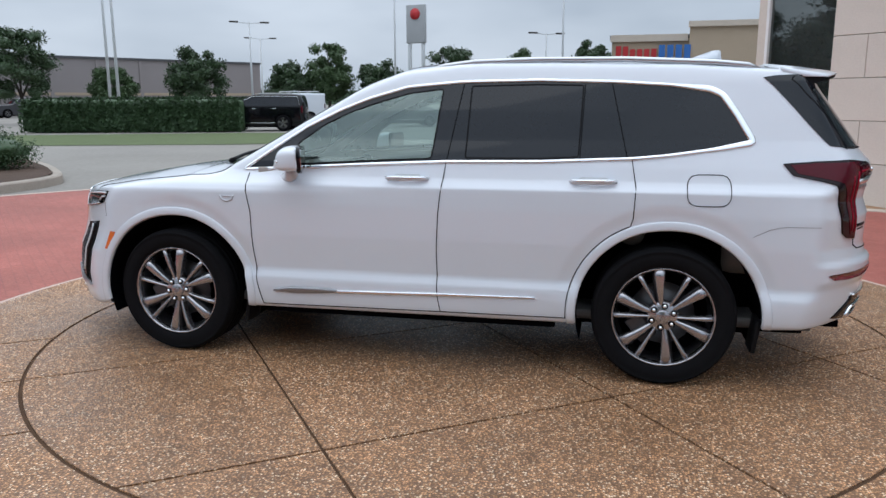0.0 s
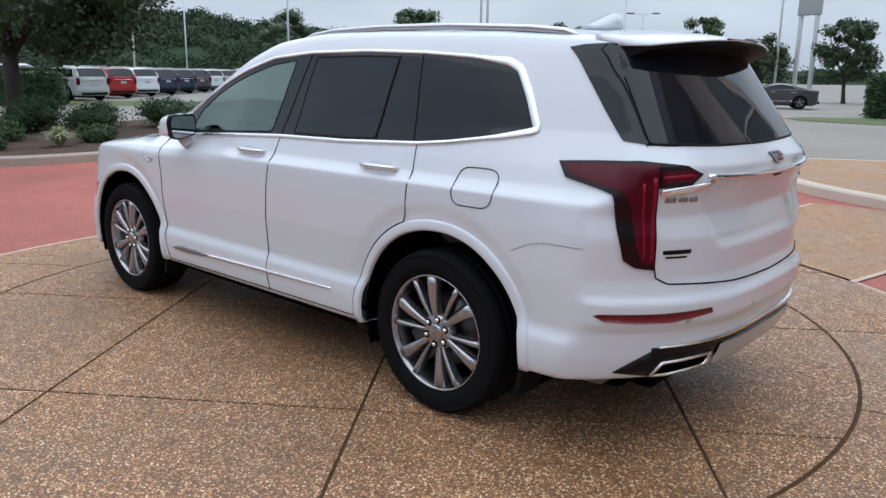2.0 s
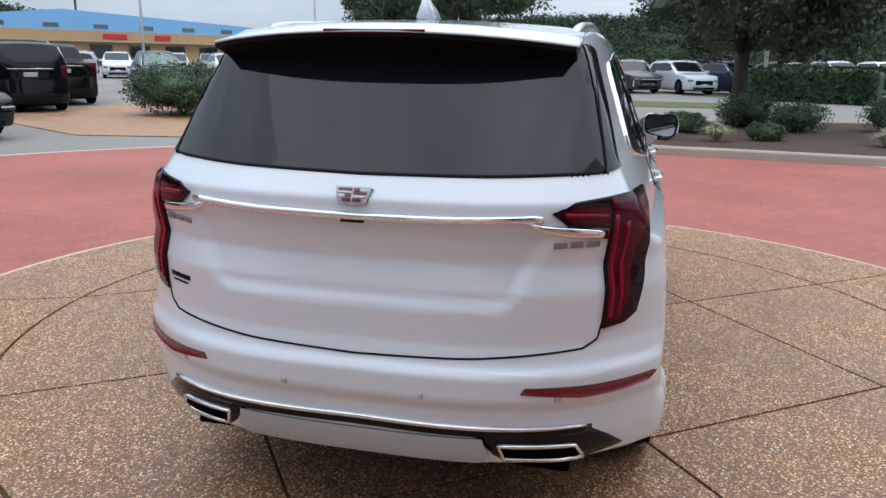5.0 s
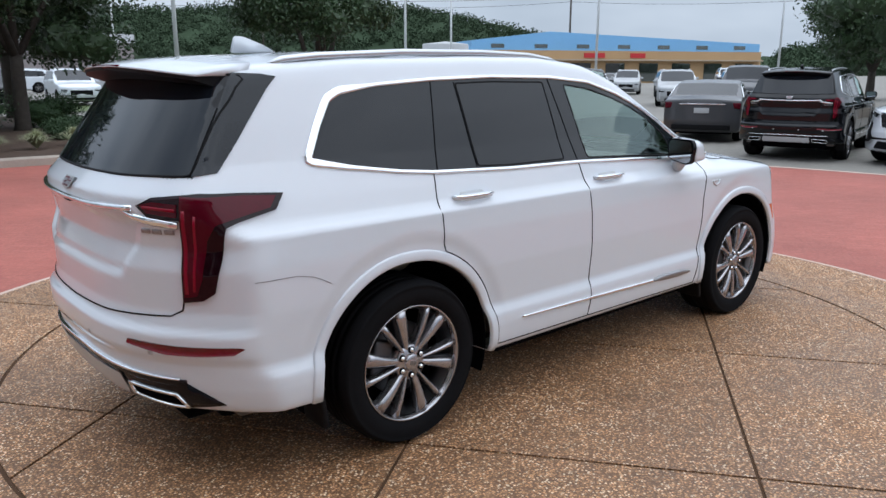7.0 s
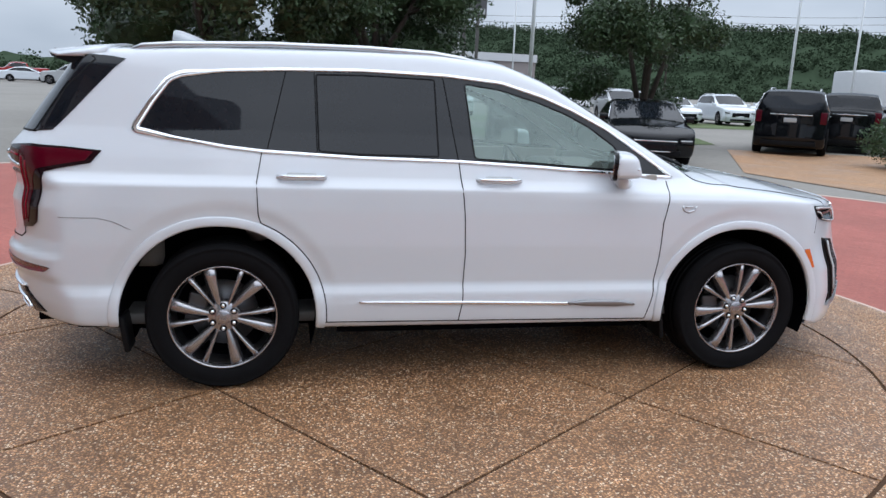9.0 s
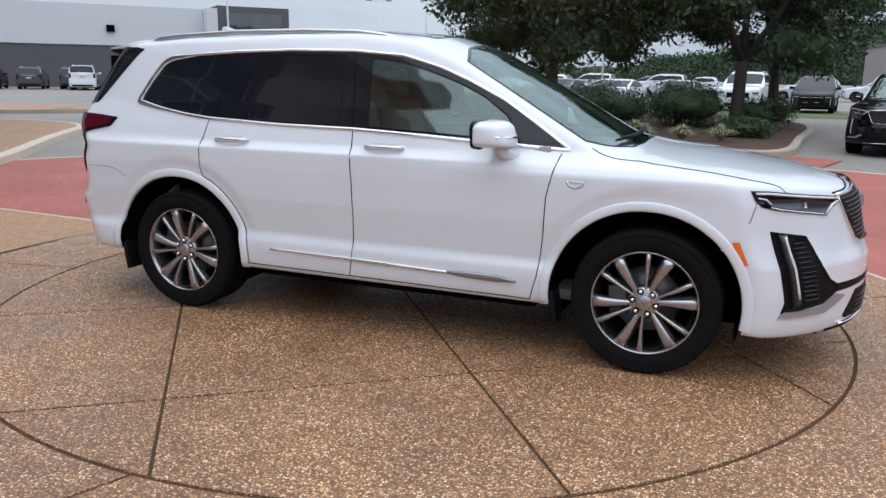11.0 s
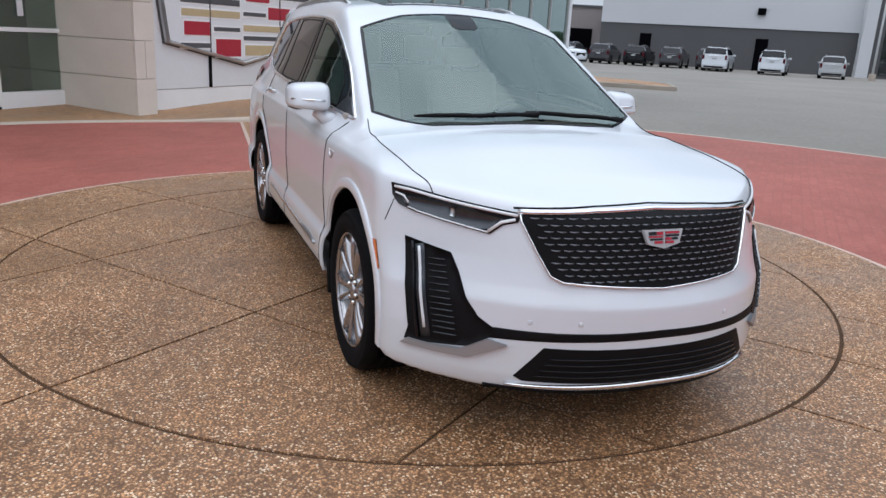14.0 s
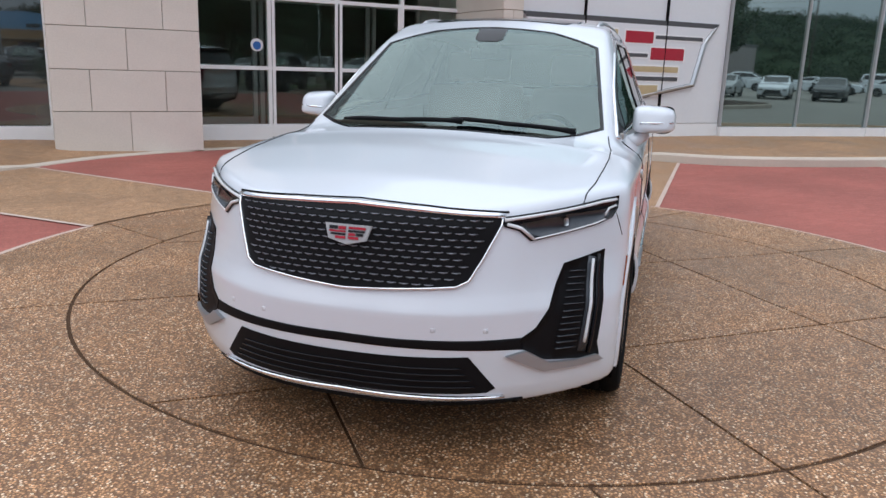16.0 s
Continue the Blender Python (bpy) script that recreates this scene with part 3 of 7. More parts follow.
AXLE, HUB, TRACK = 1.4315, .376, .925
WINDOW = rounded([(1.00, 1.112), (.82, 1.232), (.615, 1.360), (.41, 1.457), (.24, 1.522), (.01, 1.586), (-.30, 1.612), (-.73, 1.618), (-1.13, 1.606), (-1.41, 1.588),
                  (-1.625, 1.565), (-1.69, 1.535), (-1.765, 1.43), (-1.845, 1.292), (-1.67, 1.258), (-1.42, 1.222), (-1.245, 1.205), (-.755, 1.184), (-.24, 1.177), (.20, 1.158), (.585, 1.135)], .02, 3)
PANE_FRONT = rounded([(.70, 1.148), (.655, 1.27), (.50, 1.375), (.36, 1.44), (.20, 1.495), (.0, 1.550), (-.195, 1.574), (-.155, 1.195), (.20, 1.178)], .02, 3)
PANE_REAR = rounded([(-.347, 1.200), (-.357, 1.588), (-.73, 1.594), (-.972, 1.588), (-.960, 1.212), (-.75, 1.202)], .012, 3)
PANE_VENT = rounded([(-.990, 1.586), (-1.110, 1.580), (-1.192, 1.226), (-.978, 1.214)], .012, 3)
PANE_QUARTER = rounded([(-1.150, 1.578), (-1.40, 1.562), (-1.585, 1.545), (-1.64, 1.515), (-1.71, 1.42), (-1.775, 1.300), (-1.65, 1.278), (-1.42, 1.245), (-1.238, 1.226)], .02, 3)
DOOR_FRONT = [(.955, 1.095), (.908, .88), (.902, .68), (.88, .468), (.846, .335), (-.226, .345), (-.208, .45), (-.203, .70), (-.212, .89), (-.242, 1.175), (.20, 1.155), (.6, 1.13)]
DOOR_REAR = [(-.242, 1.175), (-.212, .89), (-.203, .70), (-.208, .45), (-.226, .345), (-.955, .35), (-.962, .48), (-1.013, .64), (-1.10, .78), (-1.248, .86), (-1.262, 1.06), (-1.24, 1.20)]


def arch_radius(a):
    """The wheel opening reaches further behind the wheel than before it."""
    return .466 + .028 * np.maximum(0, -np.cos(a))


ARCHES = {}
for sx in (1, -1):
    ARCHES[sx] = [(sx * AXLE + arch_radius(a) * math.cos(a), HUB + .006 + arch_radius(a) * math.sin(a)) for a in np.linspace(0, math.pi, 40)] + [(sx * AXLE - .494, .1), (sx * AXLE + .466, .1)]
WIND_TOP = [(1.30, -.30), (1.27, -.50), (1.06, -.735), (.36, -.615), (.27, -.35), (.25, 0), (.27, .35), (.36, .615), (1.06, .735), (1.27, .50), (1.30, .30)]
TAILGATE = [(-.735, .82), (-.69, .745), (-.35, .722), (0, .712), (.35, .722), (.69, .745), (.735, .82), (.735, 1.3), (.64, 1.62), (-.64, 1.62), (-.735, 1.3)]
HOODLINE = [(1.10, .770), (1.25, .798), (1.45, .806), (1.67, .802), (1.88, .790), (2.035, .765)]
BACKLIGHT = rounded([(-.712, 1.266), (-.40, 1.256), (0, 1.250), (.40, 1.256), (.712, 1.266), (.655, 1.53), (.622, 1.63), (0, 1.655), (-.622, 1.63), (-.655, 1.53)], .02, 3)


def hero_panels(v, faces):
    """Sorts the skin's triangles into panels."""
    q = np.array(faces)
    tri = np.concatenate([q[:, [0, 1, 2]], q[:, [0, 2, 3]]])
    c = v[tri].mean(1)
    x, y, z = c.T
    a = np.abs(y)
    kind = np.full(len(tri), "body", dtype=object)
    flank = a > .55
    for side, mark in ((y > 0, "_l"), (y < 0, "_r")):
        s = flank & side
        kind[s & within(DOOR_FRONT, x, z)] = "front_door" + mark
        kind[s & within(DOOR_REAR, x, z)] = "rear_door" + mark
        upper = s & (z > 1.08)
        kind[upper & within(WINDOW, x, z)] = "pillar_trim" + mark
        kind[upper & within(PANE_FRONT, x, z)] = "front_window" + mark
        kind[upper & within(PANE_REAR, x, z)] = "rear_window" + mark
        kind[upper & within(PANE_VENT, x, z)] = "vent_window" + mark
        kind[upper & within(PANE_QUARTER, x, z)] = "quarter_window" + mark
    top = skin_normal(c)
    kind[(x > 1.1) & (z > .95) & (top[:, 2] > .72) & (a < np.interp(x, [1.1, 1.5, 1.9, 2.3], [.77, .79, .77, .60])) & (kind == "body")] = "hood"
    kind[within(WIND_TOP, x, y) & (z > 1.09) & (top[:, 2] > .3)] = "windshield"
    back = (x < -2.0) & (top[:, 0] < -.3)
    kind[back & within(TAILGATE, y, z)] = "tailgate"
    kind[back & within([(-.722, 1.262), (.722, 1.262), (.672, 1.50), (.650, 1.645), (-.650, 1.645), (-.672, 1.50)], y, z)] = "glass_frame"
    kind[(x < -1.9) & (z < .72) & (kind == "body")] = "rear_bumper"
    kind[(x > 1.86) & (z < .80) & (kind == "body")] = "front_bumper"
    for sx in ARCHES:
        kind[(a > .50) & within(ARCHES[sx], x, z)] = ""
    return tri, kind


def crossover(m, coat=M_white, label="pearl white three-row crossover with chrome window trim, standing on the plaza", coarse=1.0):
    car = thing("crossover", m, label, "car")
    v, faces = box_skin(.020 * coarse, .030 * coarse, .020 * coarse)
    for line in (WINDOW, PANE_FRONT, ARCHES[1], ARCHES[-1]):
        snap_side(v, line, .0105 * coarse)
    tri, kind = hero_panels(v, faces)
    face_n = np.cross(v[tri[:, 1]] - v[tri[:, 0]], v[tri[:, 2]] - v[tri[:, 0]])
    size = np.linalg.norm(face_n, axis=1)
    mid = v[tri].mean(1)
    turned = np.abs(np.sum(face_n * skin_normal(mid), 1)) < .75 * size
    kind[(turned | (size < 1e-6)) & (np.abs(mid[:, 1]) > .55) & (np.abs(mid[:, 0]) < 1.95) & (mid[:, 2] > 1.08) & (mid[:, 2] < 1.66)] = ""
    looks = {"front_window": M_glass, "windshield": M_windshield, "rear_window": M_glass_dark, "vent_window": M_glass_dark, "quarter_window": M_glass_dark,
             "glass_frame": M_gloss_black, "pillar_trim": M_glass_dark}
    labels = {"windshield": "clear laminated windscreen", "glass_frame": "gloss black frame under the rear glass", "front_window": "lightly tinted front window", "rear_window": "dark privacy glass",
              "vent_window": "dark privacy glass", "quarter_window": "dark privacy glass", "pillar_trim": "gloss black pillar trim"}
    parts = {}
    for k in sorted(set(kind) - {""}):
        name = k[:-2] if k[-2:] in ("_l", "_r") else k
        t = tri[kind == k]
        used, flat = np.unique(t, return_inverse=True)
        parts[k] = raw(name, v[used], flat.reshape(-1, 3), looks.get(name, coat), car, labels.get(name, ""))
        parts[k].data.normals_split_custom_set_from_vertices(skin_normal(v[used]).tolist())
        if name in ("windshield", "front_window"):
            parts[k].visible_shadow = False
    # panel gaps
    gap = .0046
    for name, line in (("door_gap", DOOR_FRONT[:5]), ("door_gap", [(-.242, 1.175), (-.212, .89), (-.203, .70), (-.208, .45), (-.226, .345)]),
                       ("door_gap", [(-1.24, 1.20), (-1.264, 1.06), (-1.256, .90), (-1.243, .859)]), ("door_gap", [(-1.4315 + .513 * math.cos(radians(a)), .383 + .513 * math.sin(radians(a))) for a in range(68, -1, -4)] + [(-.919, .35)]),
                       ("sill_gap", [(.846, .335), (-.226, .345), (-.955, .35)]), ("pillar_gap", [(-.242, 1.177), (-.312, 1.605)]), ("pillar_gap", [(-1.215, 1.207), (-1.122, 1.602)]), ("vent_divider", [(-.969, 1.208), (-.981, 1.595)])):
        strip(name, "L", line, gap, M_seam, car, .003, both=True)
    strip("fuel_flap_gap", "L", rounded([(-1.52, .975), (-1.735, .975), (-1.735, 1.13), (-1.52, 1.13)], .06, 6), .004, M_seam, car, .003, closed=True)
    strip("hood_gap", "T", HOODLINE, .0042, M_seam, car, .003, both=True)
    strip("tailgate_gap", "B", [(-.735, .84), (-.72, .77), (-.68, .745), (-.35, .722), (0, .712), (.35, .722), (.68, .745), (.72, .77), (.735, .84)], .006, M_seam, car, .003)
    strip("applique_gap", "RL", [(-1.126, 1.262), (-1.083, 1.42), (-1.060, 1.505)], .007, M_seam, car, .006, both=True)
    patch("pillar_applique", "RL", [(-.888, 1.622), (-.912, 1.578), (-.988, 1.385), (-1.036, 1.275), (-1.125, 1.264), (-1.083, 1.42), (-1.054, 1.53), (-1.038, 1.615), (-1.03, 1.636), (-.94, 1.632)], M_glass_dark, car, .004, .02, both=True, label="gloss black panel beside the rear glass")
    strip("bumper_gap", "L", [(-2.17, .88), (-2.0, .88), (-1.93, .865), (-1.85, .825)], .0014, M_seam, car, .0015, both=True)
    strip("bumper_gap", "FL", [(.69, .82), (.735, .93)], .004, M_seam, car, .001, both=True)
    # bright window surround
    strip("window_surround", "L", WINDOW, [.018] * 45 + [.026] + [.036] * 8 + [.030, .026, .022] + [.019] * 43, M_chrome, car, .008, closed=True, both=True, label="bright chrome window surround")
    for pane in (PANE_FRONT, PANE_REAR):
        strip("window_seal", "L", pane, .008, M_black, car, .002, closed=True, both=True)
    strip("windshield_seal", "T", WIND_TOP, .018, M_gloss_black, car, .003, closed=True)
    patch("sensor_housing", "T", [(.275, -.085), (.275, .085), (.40, .08), (.43, .05), (.43, -.05), (.40, -.08)], M_gloss_black, car, .003, .03, label="dark rain sensor panel behind the windscreen")
    patch("rear_glass", "B", BACKLIGHT, M_glass_dark, car, .004, .03, label="dark privacy rear window")
    strip("rear_glass_seal", "B", BACKLIGHT, .010, M_black, car, .005, closed=True)
    # arch lips and liners
    for sx in (1, -1):
        x0 = sx * AXLE
        ang = np.linspace(math.radians(-10), math.radians(190), 60)
        rows = []
        for r, lift, back in ((.044, -.003, 0), (.041, .007, 0), (.036, .010, 0), (.004, .012, 0), (-.003, .010, 0), (-.007, .002, .006)):
            r = r + arch_radius(ang)
            p, n = on_skin("L", np.stack([x0 + r * np.cos(ang), HUB + .006 + r * np.sin(ang)], 1))
            p = p + n * lift
            p[:, 1] -= back
            rows.append(p)
        k = len(ang)
        f = [(r * k + i, r * k + i + 1, (r + 1) * k + i + 1, (r + 1) * k + i) for r in range(5) for i in range(k - 1)]
        vv = np.concatenate(rows)
        raw("arch_lip", vv, f, coat, car)
        raw("arch_lip", *mirrored(vv, f), coat, car)
        for s in (1, -1):
            bm = bmesh.new()
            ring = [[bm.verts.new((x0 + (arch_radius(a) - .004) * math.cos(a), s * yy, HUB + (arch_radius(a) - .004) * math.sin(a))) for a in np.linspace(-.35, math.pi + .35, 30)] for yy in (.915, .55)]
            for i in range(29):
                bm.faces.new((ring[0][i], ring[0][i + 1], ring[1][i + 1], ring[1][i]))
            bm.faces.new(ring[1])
            # Liner is coloured near-black, which paints in the shade of the arch.
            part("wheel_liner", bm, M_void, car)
    # doors: pulls, mouldings, fender crests
    for x in (-.028, -1.045):
        for s in (1, -1):
            y = on_skin("L", [(x, 1.088)])[0][0, 1]
            door = parts[("front_door" if x > -.5 else "rear_door") + ("_l" if s > 0 else "_r")]
            rail = [(.125, .002, .010), (.105, .022, .013), (.06, .032, .015), (0, .034, .0155), (-.06, .032, .015), (-.105, .022, .013), (-.125, .002, .010)]
            bm, rows = bmesh.new(), []
            for dx, dy, half in rail:
                rows.append([bm.verts.new((x + dx, s * (y + dy + e), 1.088 + dz * half)) for dz, e in ((-1, -.004), (-.7, .004), (0, .006), (.7, .004), (1, -.004), (.6, -.012), (-.6, -.012))])
            for p, q in zip(rows, rows[1:]):
                for i in range(7):
                    bm.faces.new((p[i], p[(i + 1) % 7], q[(i + 1) % 7], q[i]))
            bm.faces.new(rows[0])
            bm.faces.new(list(reversed(rows[-1])))
            bmesh.ops.recalc_face_normals(bm, faces=bm.faces)
            grip = part("door_handle", bm, coat, door, "body-coloured pull with a chrome strip")
            part("chrome_strip", tube([(x + dx, s * (y + dy + .005), 1.093) for dx, dy, half in rail], [.003] + [.0065] * 5 + [.003], 8), M_chrome, grip)
            # No hollow behind the pull: a flush grey patch paints the recess's shade.
            v0, f0 = patch_data("L", rounded([(x - .085, 1.072), (x + .085, 1.072), (x + .075, 1.108), (x - .075, 1.108)], .02, 4), .0006, .02, .004)
            raw("handle_recess_shade", *((v0, f0) if s > 0 else mirrored(v0, f0)), M_silver_paint, door)
    strip("sill_moulding", "L", [(.40, .432), (-.208, .446), (-.755, .456)], [.018, .018, .010], M_chrome, car, .010, both=True, label="thin chrome sill moulding")
    strip("sill_badge", "L", [(.77, .424), (.70, .430), (.38, .436)], [.010, .034, .034, .030, .012], M_letters, car, .014, both=True, label="satin sill garnish")
    strip("fender_crest", "L", [(1.012, .972), (1.022, .948), (1.055, .937), (1.088, .948), (1.098, .972)], .008, M_satin, car, .005, both=True, step=.012)
    strip("fender_crest", "L", [(1.03, .966), (1.08, .966)], .007, M_satin, car, .004, both=True, step=.012)
    patch("side_marker", "FL", [(.624, .728), (.650, .730), (.686, .622), (.660, .614)], M_amber, car, .004, .02, both=True, label="amber side marker")
    # wheels
    wheel = hero_wheel()
    for sx, s in ((1, 1), (-1, 1), (1, -1), (-1, -1)):
        w = wheel if (sx, s) == (1, 1) else copy_thing(wheel, Matrix())
        w.parent = car
        w.matrix_basis = pose(sx * AXLE, s * TRACK, HUB, 0, (25, 8, 40, -12)[(sx < 0) * 2 + (s < 0)], 0 if s > 0 else 180)
        part("mud_flap", box(-.014, -.085, -.13, .014, .075, .05, .010, pose(sx * AXLE - (.475 if sx > 0 else .475), s * .845, .335, 0, -10 if sx > 0 else -8, 0)), M_black, car)
    # nose
    grille = [(-.512, .922), (-.25, .936), (0, .943), (.25, .936), (.512, .922), (.510, .895), (.462, .785), (.424, .710), (.385, .690), (0, .668), (-.385, .690), (-.424, .710), (-.462, .785), (-.510, .895)]
    g = patch("grille", "F", grille, M_black, car, .004, label="gloss black grille with bright dashes")[0]
    strip("grille_surround", "F", grille[4:] + grille[:1], .008, M_chrome, g, .012)
    strip("grille_top_bar", "F", [(-.518, .928), (-.25, .942), (0, .949), (.25, .942), (.518, .928)], .020, M_chrome, g, .014)
    vs, fs = [], []
    for r in range(12):
        for k in range(-13, 14):
            y = k * .0425 + (r % 2) * .021
            z = .924 - r * .0222 - .055 * y * y
            half = float(np.interp(z, [.66, .70, .785, .895, .93], [.03, .41, .455, .505, .50])) - .016
            if abs(y) < half - .016 and z > .682:
                a, b = strip_data("F", [(y - .0155, z), (y, z - .0022), (y + .0155, z)], [.003, .0058, .003], .007, step=.0155)
                fs += [tuple(i + sum(len(q) for q in vs) for i in f) for f in b]
                vs.append(a)
    raw("grille_mesh", np.concatenate(vs), fs, M_grille, g, "rows of fine bright dashes")
    crest(car, "F", 0, .850, .086, 1, .020, (M_dark_alloy, M_crest_red))
    v2, f2 = patch_data("FL", [(1.252, .924), (1.247, .892), (1.192, .876), (1.148, .838), (1.0, .856), (.83, .877), (.752, .895), (.718, .926), (.703, .970), (.80, .966), (.985, .947)], .005)
    for s, vv, ff in ((1, v2, f2), (-1, *mirrored(v2, f2))):
        lamp = raw("headlight", vv, ff, M_gloss_black, car, "slim headlamp with bright light guides")
        for name, poly, mat, lift in (("lamp_chamber", [(1.19, .900), (1.145, .856), (1.10, .852), (1.0, .866), (.85, .886), (.785, .902), (.760, .930), (.99, .922)], M_lamp, .008),
                                      ("projector", rounded([(1.005, .882), (.985, .885), (.985, .912), (1.005, .909)], .006, 4), M_satin, .010)):
            d = patch_data("FL", poly, lift, .03)
            raw(name, *(d if s > 0 else mirrored(*d)), mat, lamp)
        for line, w in (([(1.242, .914), (.985, .936), (.80, .954), (.725, .957)], .011), ([(1.235, .900), (1.185, .886), (1.140, .848)], .012), ([(.735, .936), (.775, .928), (.800, .906)], .008), ([(1.140, .845), (1.0, .862), (.85, .881), (.80, .892)], .006)):
            d = strip_data("FL", line, w, .012)
            raw("light_guide", *(d if s > 0 else mirrored(*d)), M_drl, lamp)
    pocket = [(.797, .780), (1.005, .750), (1.045, .69), (1.095, .60), (1.15, .535), (1.215, .500), (1.20, .462), (1.11, .412), (.93, .390), (.845, .386), (.862, .44)]
    d = patch_data("FL", pocket, .004)
    for s in (1, -1):
        vent = raw("corner_intake", *(d if s > 0 else mirrored(*d)), M_black, car, "black louvred corner intake")
        e = strip_data("FL", [(.868, .760), (.905, .60), (.944, .420)], .042, .012)
        raw("light_bar", *(e if s > 0 else mirrored(*e)), M_lamp, vent)
        e = strip_data("FL", [(.872, .752), (.908, .60), (.940, .455)], .011, .019)
        raw("light_guide", *(e if s > 0 else mirrored(*e)), M_drl, vent)
        e = strip_data("FL", [(.838, .766), (.875, .60), (.912, .410)], .014, .016)
        raw("bar_frame", *(e if s > 0 else mirrored(*e)), M_gloss_black, vent)
        for i in range(13):
            z = .715 - i * .0225
            e = strip_data("FL", [(float(np.interp(z, [.42, .75], [.985, .912])), z), (float(np.interp(z, [.42, .50, .60, .72], [1.075, 1.06, 1.03, .985])), z + .004)], .005, .014)
            raw("louvre", *(e if s > 0 else mirrored(*e)), M_lamp, vent)
        e = patch_data("FL", [(.832, .370), (.98, .368), (1.12, .372), (1.268, .442), (1.195, .456), (1.095, .402), (.98, .392), (.865, .394)], .016, .02, .02)
        follow_skin(raw("intake_trim", *(e if s > 0 else mirrored(*e)), M_trim, car, "satin silver intake trim"))
    strip("bumper_slot", "F", [(-.685, .474), (-.60, .484), (-.3, .492), (0, .496), (.3, .492), (.60, .484), (.685, .474)], [.045, .036, .032, .032, .032, .036, .045], M_black, car, .002)
    low = patch("lower_intake", "F", [(-.445, .446), (0, .444), (.445, .446), (.535, .322), (.505, .306), (0, .312), (-.505, .306), (-.535, .322)], M_black, car, .004)[0]
    for i in range(4):
        strip("intake_slat", "F", [(-.47 + i * .016, .332 + i * .024), (0, .336 + i * .024), (.47 - i * .016, .332 + i * .024)], .006, M_gloss_black, low, .010)
    strip("hood_edge_gap", "F", [(-.530, .940), (-.25, .955), (0, .962), (.25, .955), (.530, .940)], .008, M_seam, car, .004)
    strip("chin_strip", "F", [(-.56, .290), (-.3, .294), (0, .301), (.3, .294), (.56, .290)], [.006, .018, .018, .018, .006], M_chrome, car, .016)
    strip("chin_lip", "F", [(-.62, .262), (-.4, .264), (0, .268), (.4, .264), (.62, .262)], .018, M_black, car, .006)
    # tail
    lamp = [(-1.330, 1.160), (-1.285, 1.121), (-1.150, 1.111), (-1.158, .803), (-1.078, .814), (-1.034, .842), (-1.004, .96), (-.986, 1.084), (-.95, 1.100), (-.842, 1.130), (-.826, 1.186), (-.95, 1.198), (-1.08, 1.206), (-1.264, 1.188)]
    d = patch_data("RL", lamp, .010, depth=.03)
    for s in (1, -1):
        t = follow_skin(raw("tail_light", *(d if s > 0 else mirrored(*d)), M_smoke, car, "deep red wrap-round tail lamp"))
        for name, poly, mat in (("red_lens", [(-1.150, .825), (-1.10, .832), (-1.075, .90), (-1.052, 1.04), (-1.02, 1.096), (-.93, 1.120), (-.862, 1.138), (-.850, 1.178), (-.95, 1.188), (-1.146, 1.194)], M_red_lens), ("red_lens", [(-1.312, 1.162), (-1.28, 1.134), (-1.160, 1.124), (-1.158, 1.172), (-1.26, 1.176)], M_red_lens)):
            e = patch_data("RL", poly, .013)
            follow_skin(raw(name, *(e if s > 0 else mirrored(*e)), mat, t))
        for line, w in (([(-1.295, 1.156), (-1.165, 1.149)], .014), ([(-1.134, 1.15), (-1.138, .84)], .016), ([(-1.092, 1.13), (-1.108, .85)], .012)):
            e = strip_data("RL", line, w, .017)
            raw("light_guide", *(e if s > 0 else mirrored(*e)), M_red_bar, t)
        for poly, mat, nm in (([(-1.42, .624), (-1.41, .644), (-1.18, .638), (-.95, .638), (-.93, .632), (-.970, .609), (-1.09, .602), (-1.24, .601)], M_reflector, "rear_reflector"),):
            e = patch_data("RL", poly, .004)
            raw(nm, *(e if s > 0 else mirrored(*e)), mat, car, "red bumper reflector")
        e = strip_data("RL", [(-1.40, 1.138), (-1.36, 1.120), (-1.30, 1.108), (-1.16, 1.094)], [.012, .026, .030, .026], .012)
        raw("lamp_trim", *(e if s > 0 else mirrored(*e)), M_chrome, car)
        corner = [(-1.025, .392), (-1.10, .44), (-1.192, .490), (-1.35, .500), (-1.52, .503), (-1.525, .486), (-1.455, .405), (-1.41, .374), (-1.17, .370)]
        outlet = [(-1.177, .376), (-1.222, .428), (-1.448, .442), (-1.425, .392), (-1.25, .374)]
        e = patch_data("RL", corner, .004)
        low = raw("diffuser_corner", *(e if s > 0 else mirrored(*e)), M_gloss_black, car, "gloss black diffuser corner")
        e = strip_data("RL", outlet, .012, .014, True, .02)
        raw("exhaust_tip", *(e if s > 0 else mirrored(*e)), M_chrome, low, "chrome exhaust finisher")
        e = patch_data("RL", outlet, .007)
        raw("exhaust_mouth", *(e if s > 0 else mirrored(*e)), M_void, low)
    patch("skid_plate", "B", [(-.40, .464), (.40, .464), (.42, .40), (.40, .372), (-.40, .372), (-.42, .40)], M_silver_paint, car, .008)
    strip("bumper_slot", "B", [(-.72, .478), (-.4, .484), (0, .490), (.4, .484), (.72, .478)], .030, M_gloss_black, car, .006)
    strip("bumper_chrome", "B", [(-.70, .497), (-.4, .502), (0, .508), (.4, .502), (.70, .497)], [.008, .015, .015, .015, .008], M_chrome, car, .014, label="chrome bumper strip")
    strip("tailgate_bar", "B", [(-.548, 1.147), (-.3, 1.138), (0, 1.134), (.3, 1.138), (.548, 1.147)], .021, M_chrome, car, .016, label="chrome tailgate bar")
    crest(car, "B", 0, 1.188, .056, -1, .012, (M_letters, M_crest_wine))
